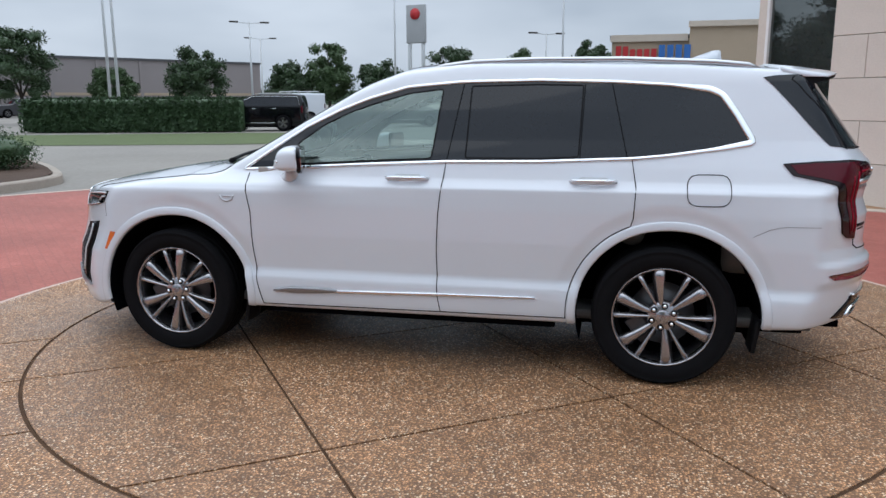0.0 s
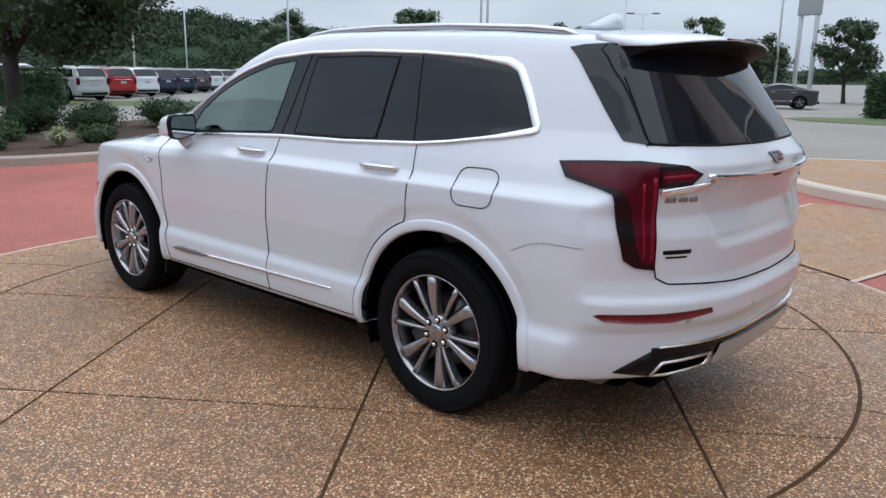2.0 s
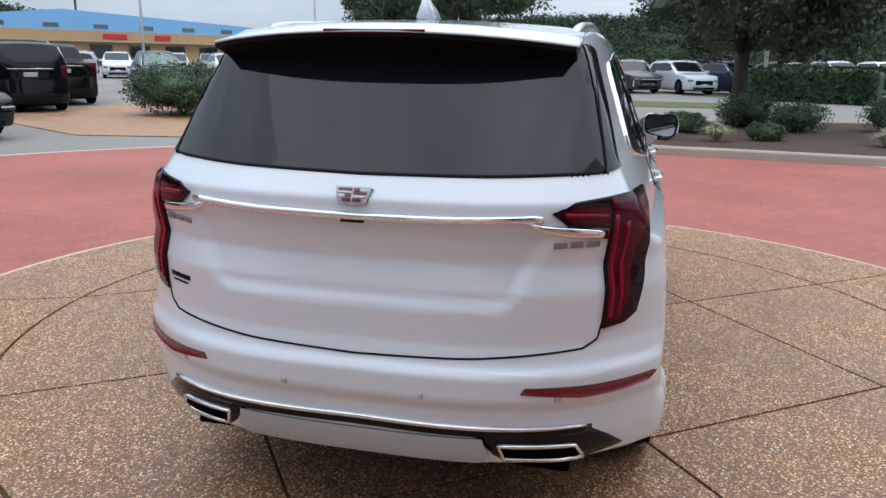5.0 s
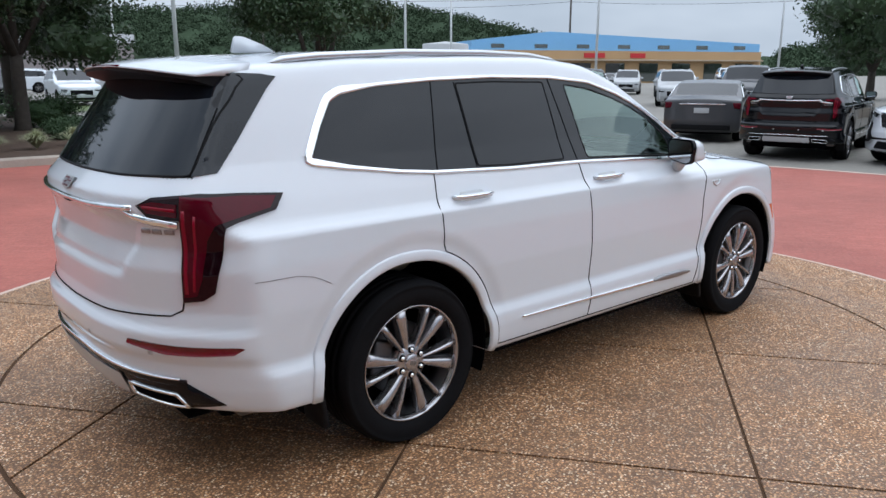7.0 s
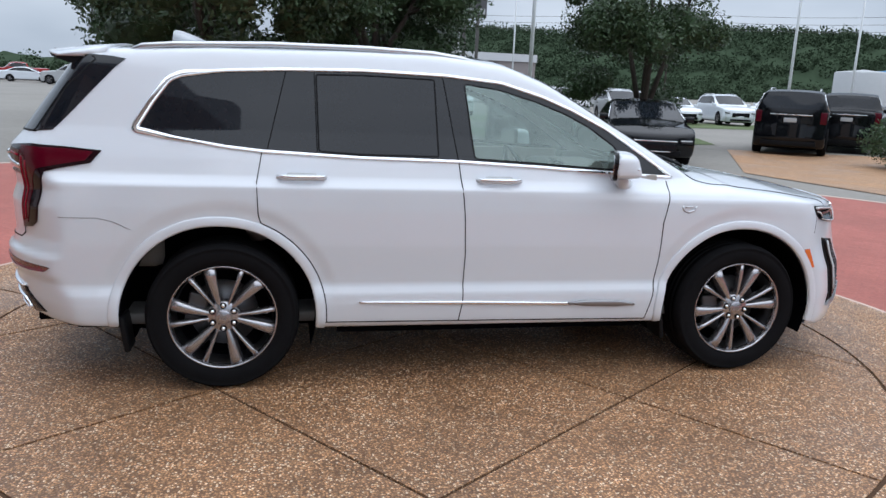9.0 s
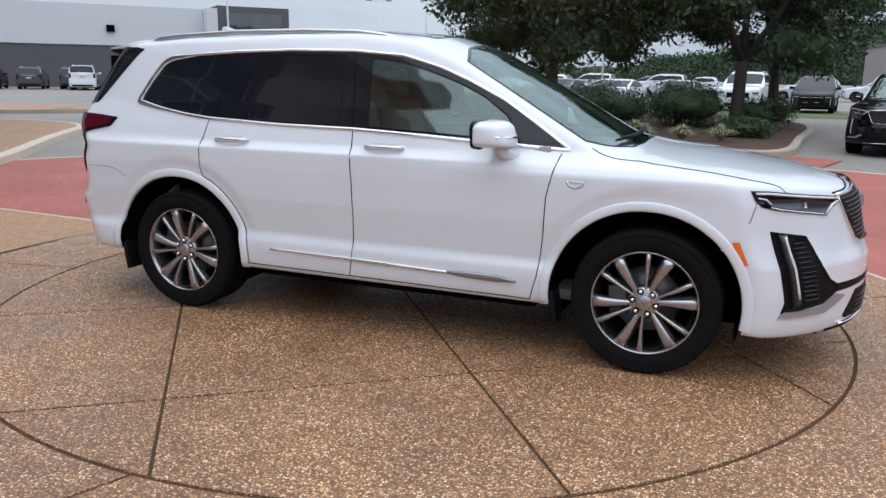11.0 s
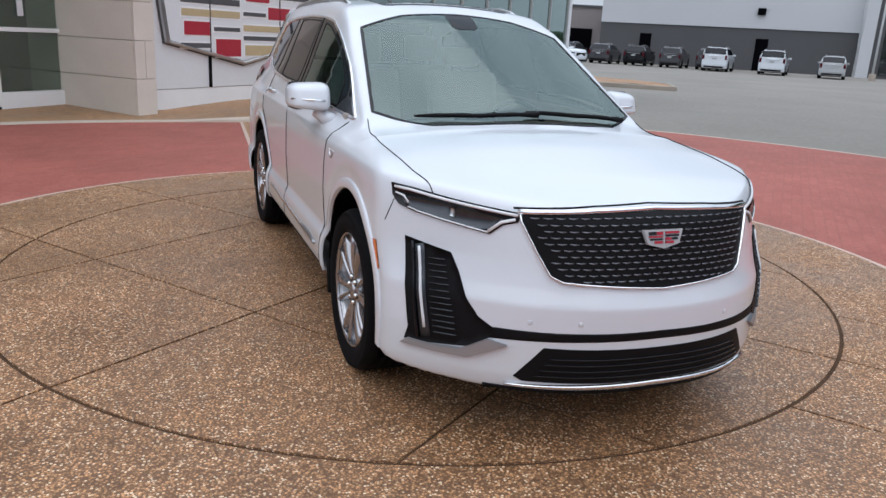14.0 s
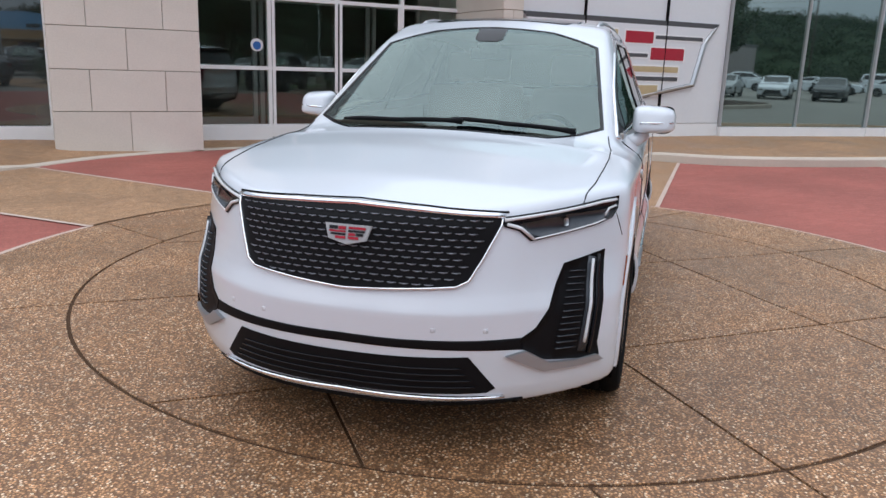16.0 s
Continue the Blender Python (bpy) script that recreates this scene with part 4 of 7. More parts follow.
    strip("rear_camera", "B", [(-.035, 1.124), (.035, 1.124)], .016, M_black, car, .010)
    for y0, wd in ((.685, .036), (.640, .030), (.600, .030), (-.60, .036), (-.645, .034), (-.69, .034)):
        strip("badge_bar", "B", [(y0 - wd / 2, 1.066), (y0 + wd / 2, 1.066)], .018, M_letters, car, .005, step=.01)
    strip("dealer_badge_bar", "B", [(.705, .868), (.60, .868)], .016, M_black, car, .003)
    strip("dealer_badge_bar", "B", [(.695, .848), (.615, .848)], .007, M_black, car, .003)
    for y, z in ((.62, .60), (-.62, .60), (.22, .605), (-.22, .605)):
        strip("parking_sensor", "B", [(y - .009, z), (y + .009, z)], .018, M_silver_paint, car, .002, step=.01)
        strip("parking_sensor", "F", [(y * .8 - .008 + (.15 if 0 < y < .3 else -.15 if -.3 < y < 0 else 0), z - .06), (y * .8 + .008 + (.15 if 0 < y < .3 else -.15 if -.3 < y < 0 else 0), z - .06)], .016, coat, car, .002, step=.01)
    # roof
    bm = bmesh.new()
    prof = [(-1.98, 1.712), (-2.18, 1.694), (-2.335, 1.668), (-2.342, 1.660), (-2.18, 1.664), (-2.0, 1.662)]
    rows = []
    for y in np.linspace(-.605, .605, 17):
        drop, pull = .10 * y * y, .24 * (abs(y) / .605) ** 3
        rows.append([bm.verts.new((px + pull * (.55 if px < -2.1 else 0), y, pz - drop)) for px, pz in prof])
    for a, b in zip(rows, rows[1:]):
        for i in range(len(prof)):
            j = (i + 1) % len(prof)
            bm.faces.new((a[i], b[i], b[j], a[j]))
    bm.faces.new(rows[0])
    bm.faces.new(list(reversed(rows[-1])))
    bmesh.ops.recalc_face_normals(bm, faces=bm.faces)
    sp = part("roof_spoiler", bm, coat, car)
    part("brake_light", box(-2.338, -.16, 1.655, -2.33, .16, 1.668), M_red_lens, sp)
    bm = bmesh.new()
    rows = []
    for y in np.linspace(-.598, .598, 13):
        drop, pull = .10 * y * y, .24 * (abs(y) / .605) ** 3
        rows.append([bm.verts.new((px + pull * .5, y, pz - drop)) for px, pz in ((-2.0, 1.660), (-2.18, 1.662), (-2.332, 1.658), (-2.330, 1.646), (-2.20, 1.606), (-2.05, 1.600))])
    for a, b in zip(rows, rows[1:]):
        for i in range(6):
            j = (i + 1) % 6
            bm.faces.new((a[i], b[i], b[j], a[j]))
    bm.faces.new(rows[0])
    bm.faces.new(list(reversed(rows[-1])))
    bmesh.ops.recalc_face_normals(bm, faces=bm.faces)
    part("spoiler_underside", bm, M_black, sp, smooth=False)
    for s in (1, -1):
        line = [(-1.90, s * .560, 1.660), (-1.82, s * .570, 1.690), (-1.66, s * .575, 1.706), (-1.2, s * .575, 1.728), (-.7, s * .572, 1.733), (-.35, s * .568, 1.724), (-.18, s * .565, 1.704), (-.06, s * .562, 1.676)]
        part("roof_rail", tube(line, [.010] + [.016] * 6 + [.010], 10), M_satin, car, "satin roof rail")
    bm = bmesh.new()
    fin = [(-1.52, 1.727), (-1.60, 1.765), (-1.70, 1.800), (-1.745, 1.802), (-1.755, 1.725)]
    ws = (.012, .02, .014, .008, .034)
    rr = [[bm.verts.new((x, s * w, z)) for (x, z), w in zip(fin, ws)] for s in (1, -1)]
    bm.faces.new(rr[0])
    bm.faces.new(list(reversed(rr[1])))
    for i in range(5):
        j = (i + 1) % 5
        bm.faces.new((rr[0][i], rr[1][i], rr[1][j], rr[0][j]))
    bmesh.ops.recalc_face_normals(bm, faces=bm.faces)
    bmesh.ops.bevel(bm, geom=list(bm.edges), offset=.006, segments=2, affect="EDGES")
    part("antenna_fin", bm, coat, car)
    patch("sunroof", "T", rounded([(.09, -.42), (.09, .42), (-.42, .45), (-.42, -.45)], .05, 4), M_glass_dark, car, .003, .08, label="dark glass sunroof")
    # mirrors
    for s in (1, -1):
        bm = bmesh.new()
        bmesh.ops.create_uvsphere(bm, u_segments=32, v_segments=20, radius=1)
        for w in bm.verts:
            x, y, z = w.co
            sx = math.copysign(abs(x) ** .66, x)
            sy = math.copysign(abs(y) ** .50, y)
            sz = math.copysign(abs(z) ** .46, z)
            px = .592 + (sx * .128 if sx > 0 else sx * .022) - .030 * sy - .022 * sz * (sx > 0)
            w.co = (px, s * (.968 + sy * .110), 1.183 + sz * (.078 if sz > 0 else .074 - .026 * (sy + 1) / 2) - .008 * sy)
        if s < 0:
            bmesh.ops.reverse_faces(bm, faces=bm.faces)
        mirror = part("wing_mirror", bm, coat, car, "white wing mirror with chrome indicator line")
        turn = Matrix.Translation((.572, s * .968, 1.185)) @ Matrix.Rotation(s * radians(15), 4, "Z")
        for name, shrink, x0, x1, mat in (("mirror_back", 1, -.012, .008, M_gloss_black), ("mirror_glass", .88, -.016, -.0125, M_mirror)):
            rim = rounded([(-.104, -.050), (.050, -.074), (.098, -.060), (.110, .030), (.092, .074), (-.085, .074), (-.106, .050)], .035, 5)
            bm = prism([(y * shrink * s, z * shrink) for y, z in rim], x0, x1)
            bmesh.ops.transform(bm, matrix=turn @ Matrix(((0, 0, 1, 0), (1, 0, 0, 0), (0, 1, 0, 0), (0, 0, 0, 1))), verts=bm.verts)
            bmesh.ops.recalc_face_normals(bm, faces=bm.faces)
            part(name, bm, mat, mirror, smooth=False)
        part("mirror_arm", tube([(.640, s * .92, 1.118), (.672, s * .885, 1.085), (.715, s * .835, 1.066)], [.040, .036, .040], 12), coat, mirror)
        part("indicator", tube([(.738, s * .90, 1.176), (.722, s * .98, 1.178), (.668, s * 1.065, 1.180)], .0055, 8), M_chrome, mirror)
    # wipers
    for pts in ([(1.17, .62), (1.215, .30), (1.21, .02)], [(1.235, .08), (1.245, -.25), (1.18, -.56)]):
        p, n = on_skin("T", dense(pts, .08, False), .022)
        part("wiper", tube([tuple(q) for q in p], [.017] + [.011] * (len(p) - 2) + [.006], 8), M_black, car)
    # cabin
    part("cabin_floor", box(-2.2, -.78, .30, 1.15, .78, .36, .02), M_dash, car)
    part("bulkhead", box(.90, -.53, .36, .94, .53, 1.05, .01), M_dash, car)
    part("headliner", box(-1.9, -.52, 1.625, .15, .52, 1.64, .008), M_liner, car)
    for s in (1, -1):
        part("door_card", box(-.89, s * .80, .36, .90, s * .83, 1.13, .01), M_leather, car)
        part("side_card", box(-1.9, s * .80, .92, -.90, s * .83, 1.13, .01), M_leather, car)
    dash = part("dashboard", box(.62, -.76, .86, 1.12, .76, 1.08, .06), M_dash, car)
    part("screen", box(.60, -.12, .98, .615, .14, 1.12, .005), M_gloss_black, dash)
    wheel_m = pose(.46, .37, 1.0, 0, 65, 0)
    bm = bmesh.new()
    ring = [wheel_m @ Vector((.185 * math.cos(a), .185 * math.sin(a), 0)) for a in np.linspace(0, 2 * math.pi, 33)]
    add_tube(bm, ring, .017, 8)
    add_box(bm, -.05, -.17, -.012, .05, .17, .012, .008, wheel_m)
    part("steering_wheel", bm, M_black, car)
    for s in (1, -1):
        for x in (-.22, -1.10):
            bm = bmesh.new()
            add_box(bm, x - .10, s * .37 - .26 if x > -1 else s * .29 - .24, .55, x + .42, s * .37 + .26 if x > -1 else s * .29 + .24, .74, .06)
            add_box(bm, -.075, -.26, 0, .075, .26, .62, .06, pose(x - .14, s * .37, .70, 0, -16, 0))
            add_box(bm, -.05, -.14, 0, .05, .14, .20, .045, pose(x - .31, s * .37, 1.33, 0, -10, 0))
            part("seat", bm, M_leather, car, "pale leather seat")
    part("rear_bench", box(-2.0, -.6, .55, -1.75, .6, 1.2, .06), M_leather, car)
    part("inner_mirror", box(.335, -.12, 1.475, .36, .12, 1.54, .012), M_black, car)
    part("mirror_housing", box(.30, -.05, 1.50, .42, .05, 1.575, .02), M_black, car)
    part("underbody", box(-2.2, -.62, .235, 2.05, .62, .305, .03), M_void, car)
    # Unseen near-black sheets, added to stop the white underside lighting the ground.
    part("belly_shade_pan", box(-.86, -.88, .270, .86, .88, .300, .01), M_void, car)
    part("nose_shade_pan", box(1.9, -.60, .226, 2.26, .60, .262, .01), M_void, car)
    part("tail_shade_pan", box(-2.36, -.66, .30, -1.95, .66, .345, .01), M_void, car)
    return car


def crest(car, view, y0, z0, half, flip, lift, tones=(M_crest_gold, M_crest_red)):
    """The maker's shield as plain coloured fields."""
    k = half
    s = patch("crest", view, [(y0 - k, z0 + k * .38), (y0 + k, z0 + k * .38), (y0 + k * .8, z0 - k * .22), (y0, z0 - k * .42), (y0 - k * .8, z0 - k * .22)], M_silver_paint, car, lift, .02, label="silver shield with coloured fields")[0]
    for a, b, c, d, mat in ((-.78, -.42, .16, .29, tones[0]), (-.38, -.06, .16, .29, tones[1]), (-.78, -.06, .05, .12, tones[1]), (-.72, -.06, -.06, .01, tones[0]), (.06, .78, .20, .29, tones[1]), (.06, .76, .08, .16, tones[0]), (.06, .36, -.06, .04, tones[1]), (.40, .70, -.06, .04, tones[0]), (-.5, -.06, -.2, -.1, tones[1]), (.06, .5, -.2, -.1, tones[1])):
        patch("crest_field", view, [(y0 + k * a, z0 + k * c), (y0 + k * b, z0 + k * c), (y0 + k * b, z0 + k * d), (y0 + k * a, z0 + k * d)], mat, s, lift + .003, .02)


def hero_wheel():
    """Six pairs of a wide and a narrow machined spoke; the outer face looks along +y."""
    bm = add_lathe(bmesh.new(), [(.263, -.235), (.250, -.20), (.238, -.12), (.242, -.05), (.250, -.024)], 64)
    wheel = part("wheel", bm, M_dark_alloy, None, "alloy wheel with wide and narrow machined spokes")
    part("rim", add_lathe(bmesh.new(), [(.252, -.050), (.256, -.020), (.262, -.010), (.268, .000), (.266, .006), (.260, .002), (.257, -.006)], 64), M_alloy, wheel, "bright rim lip")
    part("barrel", add_lathe(bmesh.new(), [(.249, -.022), (.240, -.052), (.236, -.12)], 64), M_satin, wheel, "bare metal barrel")
    tread = [(.262, -.010), (.274, .006), (.300, .016), (.335, .018), (.352, .012), (.354, .015), (.362, .006), (.372, -.012)]
    for i in range(5):
        a = -.03 - i * .042
        tread += [(.377, a), (.377, a - .030), (.369, a - .032), (.369, a - .040)]
    tread += [(.372, -.235), (.35, -.258), (.30, -.262), (.262, -.24)]
    part("tyre", add_lathe(bmesh.new(), tread, 72), M_tyre, wheel, "black road tyre")
    bm = add_lathe(bmesh.new(), [(.02, -.10), (.17, -.10), (.17, -.118), (.02, -.118)], 40)
    part("brake_disc", bm, M_disc, wheel)
    part("brake_caliper", box(.085, -.095, -.07, .185, -.050, .09, .014), M_disc, wheel)
    # Near-black disc paints the shade behind the spokes.
    part("hub_back", add_lathe(bmesh.new(), [(.001, -.10), (.235, -.135), (.24, -.10)], 40), M_void, wheel)

    def spoke(a0, a1, w0, w1):
        bm = bmesh.new()
        rows = []
        for f in np.linspace(0, 1, 6):
            r = .062 + f * .196
            a = a0 + (a1 - a0) * f
            w = (w0 + (w1 - w0) * f) / 2
            y = -.018 + .012 * math.sin(math.pi * f) * .6 + .016 * f
            c, s = math.cos(a), math.sin(a)
            rows.append([bm.verts.new((r * c + t * s, yy, r * s - t * c)) for t, yy in ((-w, y - .045), (-w, y - .008), (-w * .78, y - .001), (-w * .3, y + .0035), (w * .3, y + .0035), (w * .78, y - .001), (w, y - .008), (w, y - .045))])
        for p, q in zip(rows, rows[1:]):
            for i in range(7):
                bm.faces.new((p[i], p[i + 1], q[i + 1], q[i]))
        bm.faces.new(rows[-1])
        bmesh.ops.recalc_face_normals(bm, faces=bm.faces)
        return bm

    for i in range(6):
        t = i * math.pi / 3
        part("wide_spoke", spoke(t + .02, t + .07, .026, .060), M_alloy, wheel)
        part("narrow_spoke", spoke(t - .34, t - .36, .014, .029), M_alloy, wheel)
        part("spoke_root", spoke(t - .07, t - .06, .05, .016), M_dark_alloy, wheel).location.y = -.022
        a = t + .32
        bm = add_lathe(bmesh.new(), [(.0001, .006), (.008, .004), (.0115, -.002), (.0115, -.02)], 10)
        bmesh.ops.transform(bm, matrix=Matrix.Translation((.060 * math.cos(a), -.006, .060 * math.sin(a))), verts=bm.verts)
        part("lug_nut", bm, M_chrome, wheel)
        # Flat black disc round each nut paints the shade of its recess.
        bm = add_lathe(bmesh.new(), [(.0001, -.0115), (.017, -.0112)], 14)
        bmesh.ops.transform(bm, matrix=Matrix.Translation((.060 * math.cos(a), .0, .060 * math.sin(a))), verts=bm.verts)
        part("lug_pocket_shade", bm, M_void, wheel)
    part("hub", add_lathe(bmesh.new(), [(.001, -.012), (.070, -.014), (.082, -.024), (.086, -.06)], 36), M_alloy, wheel)
    part("centre_cap", add_lathe(bmesh.new(), [(.0001, .000), (.033, -.001), (.039, -.005), (.040, -.016)], 28), M_alloy, wheel, "silver centre cap")
    for dx in (-.012, 0, .012):
        part("cap_emblem", box(dx - .004, .0, -.010, dx + .004, .0015, .010, .0004), M_letters, wheel)
    return wheel


# ---- ground, plaza, kerbs ----
def disc_sheet(name, r0, r1, z, mat, label, centre=(0, 0), a0=0, a1=360, rings=1, sides=128, kind="structure", category="ground"):
    verts, faces = [], []
    full = abs(a1 - a0) >= 360
    n = sides
    for i in range(rings + 1):
        r = r0 + (r1 - r0) * i / rings
        for k in range(n + (0 if full else 1)):
            a = radians(a0 + (a1 - a0) * k / n)
            verts.append((centre[0] + r * math.cos(a), centre[1] + r * math.sin(a), z))
    m = n if full else n + 1
    for i in range(rings):
        for k in range(n):
            j = (k + 1) % m
            faces.append((i * m + k, (i + 1) * m + k, (i + 1) * m + j, i * m + j))
    ob = raw(name, verts, faces, mat, None, label, False)
    return tagged(ob, label, category, kind=kind)


def flat(name, points, z, mat, label, category):
    ob = raw(name, [(x, y, z) for x, y in points], [tuple(range(len(points)))], mat, None, label, False)
    return tagged(ob, label, category, kind="structure")


disc_sheet("ground", .001, 700, -.030, M_concrete, "pale worn concrete and asphalt car lot", sides=96, rings=6)
PLAZA = (-.2, 0.0)
RED_R = 10.4
disc_sheet("red_paving", 3.62, RED_R, -.012, M_red, "red stamped brick paving in a ring", PLAZA, sides=160, rings=2, category="pavement")
disc_sheet("plaza_bed", .001, 3.64, -.007, M_joint, "dark joint bed below the plaza slabs", PLAZA, category="pavement")
disc_sheet("pale_edge_line", 3.60, 3.65, -.006, M_line, "pale mortar line round the plaza", PLAZA, category="trim", sides=160)
disc_sheet("pale_edge_line", RED_R - .02, RED_R + .10, -.006, M_line, "pale line at the edge of the red paving", (-.2, 0), a0=-60, a1=72, category="trim", sides=160)
disc_sheet("pale_edge_line", RED_R - .02, RED_R + .10, -.006, M_line, "pale line at the edge of the red paving", (-.2, 0), a0=104, a1=200, category="trim", sides=160)
disc_sheet("red_paving", RED_R, RED_R + 2.0, -.012, M_red, "red stamped brick paving up to the mulch bed", PLAZA, a0=72, a1=104, category="pavement")


def slabs():
    """The plaza's cast slabs: a square net inside a ring joint, and a cut outer band."""
    floor = thing("plaza", Matrix(), "tan exposed-aggregate plaza slabs with tooled joints, slightly damp", "pavement", kind="structure")
    cx, cy = PLAZA

    def clip(pts, n, o):
        out = []
        for p, q in zip(pts, pts[1:] + pts[:1]):
            a, b = p[0] * n[0] + p[1] * n[1] - o, q[0] * n[0] + q[1] * n[1] - o
            if a <= 0:
                out.append(p)
            if a * b < 0:
                f = a / (a - b)
                out.append((p[0] + (q[0] - p[0]) * f, p[1] + (q[1] - p[1]) * f))
        return out

    cells = [[(cx + 2.71 * math.cos(2 * math.pi * k / 120), cy + 2.71 * math.sin(2 * math.pi * k / 120)) for k in range(120)]]
    for n, offs in (((-.585, .811), (1.627, .111, -1.394)), ((.798, .603), (1.277, -.25, -1.734))):
        for o in offs:
            cells = [c for cell in cells for c in (clip(cell, n, o), clip(cell, (-n[0], -n[1]), -o)) if len(c) > 2]
    cells = [[p for p, q in zip(c, c[1:] + c[:1]) if math.dist(p, q) > .012] for c in cells]
    # joints of the outer band: bearing at the ring and at the rim
    cuts = [(19.2, 23.3), (35.8, 35.8), (52.4, 48.3), (95, 100), (129, 128.5), (162.5, 158), (190, 190), (215.8, 215.8), (249.6, 240.6), (270, 264), (305, 305.7)]
    for (a0, a1), (b0, b1) in zip(cuts, cuts[1:] + [(cuts[0][0] + 360, cuts[0][1] + 360)]):
        n = max(10, int((b0 - a0) / 3))
        inner = [radians(a0 + (b0 - a0) * k / n) for k in range(n + 1)]
        outer = [radians(a1 + (b1 - a1) * k / n) for k in range(n + 1)]
        cells.append([(cx + 2.715 * math.cos(t), cy + 2.715 * math.sin(t)) for t in inner] + [(cx + 3.60 * math.cos(t), cy + 3.60 * math.sin(t)) for t in reversed(outer)])
    for pts in cells:
        bm = bmesh.new()
        f = bm.faces.new([bm.verts.new((x, y, 0)) for x, y in pts])
        f.normal_update()
        if f.normal.z < 0:
            f.normal_flip()
        rim = bmesh.ops.inset_region(bm, faces=[f], thickness=.008, use_even_offset=True, use_boundary=True)["faces"]
        bmesh.ops.delete(bm, geom=rim, context="FACES")
        skirt = bmesh.ops.extrude_edge_only(bm, edges=bm.edges[:])["geom"]
        for v in skirt:
            if isinstance(v, bmesh.types.BMVert):
                v.co.z = -.03
        bmesh.ops.recalc_face_normals(bm, faces=bm.faces)
        part("slab", bm, M_pebble, floor, smooth=False)
    return floor


slabs()


def wedge(points, label):
    flat("tan_path", points, -.006, M_pave, label, "pavement")


def edge_strip(points, width, z, mat, name, label):
    bm = bmesh.new()
    left, right = [], []
    for i, p in enumerate(points):
        a, b = Vector(points[max(i - 1, 0)]), Vector(points[min(i + 1, len(points) - 1)])
        d = (b - a).normalized()
        s = Vector((-d.y, d.x)) * width / 2
        left.append(bm.verts.new((p[0] + s.x, p[1] + s.y, z)))
        right.append(bm.verts.new((p[0] - s.x, p[1] - s.y, z)))
    for i in range(len(points) - 1):
        bm.faces.new((right[i], right[i + 1], left[i + 1], left[i]))
    return tagged(part(name, bm, mat, None, label, False), label, "trim", kind="structure")


wedge([(-3.75, -.62), (-3.82, .3), (-3.72, 1.02), (-8.6, 1.32), (-8.6, -.30)], "tan aggregate path across the red paving to the entrance")
wedge([(-2.22, -2.98), (-1.3, -3.40), (-.42, -3.57), (-.78, -6.9), (-3.05, -6.9)], "tan aggregate path across the red paving to the kerb")
for line in ([(-3.72, -.62), (-8.4, -.30)], [(-3.70, 1.02), (-8.4, 1.30)], [(-2.2, -3.0), (-3.0, -6.8)], [(-.42, -3.57), (-.78, -6.8)]):
    edge_strip(line, .05, -.002, M_line, "path_edge_line", "pale mortar line along the path")


# walk in front of the showroom: flush at the doors, raised elsewhere
KERB = [(-6.5, -15.4), (-4.0, -13.95), (-1.8, -12.7), (.4, -11.55), (1.35, -10.8), (1.2, -9.7), (.35, -8.45), (-.9, -7.35), (-2.4, -6.75), (-4.2, -6.55), (-5.8, -5.85), (-6.9, -4.85), (-7.7, -3.5), (-8.1, -2.0), (-8.25, -.4), (-8.2, 1.0), (-8.25, 2.0), (-8.7, 3.1), (-9.6, 4.6), (-11.4, 6.9), (-12.7, 8.7), (-13.7, 10.0), (-15.5, 10.9), (-19.0, 10.8)]


def curved(points, steps=6):
    out = []
    for i in range(len(points) - 1):
        p = [Vector(points[max(0, min(len(points) - 1, i + k))]) for k in (-1, 0, 1, 2)]
        for s in range(steps):
            t = s / steps
            out.append(.5 * ((2 * p[1]) + (p[2] - p[0]) * t + (2 * p[0] - 5 * p[1] + 4 * p[2] - p[3]) * t * t + (3 * p[1] - p[0] - 3 * p[2] + p[3]) * t ** 3))
    return out + [Vector(points[-1])]


def walk_height(p):
    up = max(min(1, (p.y + 1.2) / 2.2), min(1, (p.x + 3.0) / 1.6), 0) if p.x < 30 else 0
    return .008 + .125 * max(0, up)


def kerbed(line, inside, height, kerb_mat, top_mat, name, label, width=.17):
    """A kerb with a rounded nose along a line, and the raised ground behind it."""
    bm, top = bmesh.new(), bmesh.new()
    rows, behind = [], []
    n = len(line)
    for i, p in enumerate(line):
        d = (line[min(i + 1, n - 1)] - line[max(i - 1, 0)]).normalized()
        s = Vector((-d.y, d.x)) * inside
        h = height(p) if callable(height) else height
        prof = ((-.01, -.035), (0, h - .03 if h > .05 else h - .008), (.025, h - .004), (width, h), (width, -.035))
        rows.append([bm.verts.new((p.x + s.x * a, p.y + s.y * a, z)) for a, z in prof])
        behind.append((p + s * (width + .004), h - .004))
    for a, b in zip(rows, rows[1:]):
        for i in range(4):
            bm.faces.new((a[i], b[i], b[i + 1], a[i + 1]))
    bmesh.ops.recalc_face_normals(bm, faces=bm.faces)
    kerb = tagged(part(name, bm, kerb_mat, None, label, False), label, "kerb", kind="structure")
    return kerb, behind


kline = curved(KERB)
_, back = kerbed(kline, 1, walk_height, M_band, M_pave, "kerb", "cream concrete kerb of the showroom walk, flush at the doors")
bm = bmesh.new()
far = [Vector((-5.2 - i * 17.0 / (len(back) - 1) - 8, -12.5 + i * 22.0 / (len(back) - 1) - 8)) for i in range(len(back))]
verts, faces = [], []
for (p, h), q in zip(back, far):
    for t in np.linspace(0, 1, 9):
        verts.append((p.x + (q.x - p.x) * t, p.y + (q.y - p.y) * t, h + (.125 - h) * min(1, t * 4)))
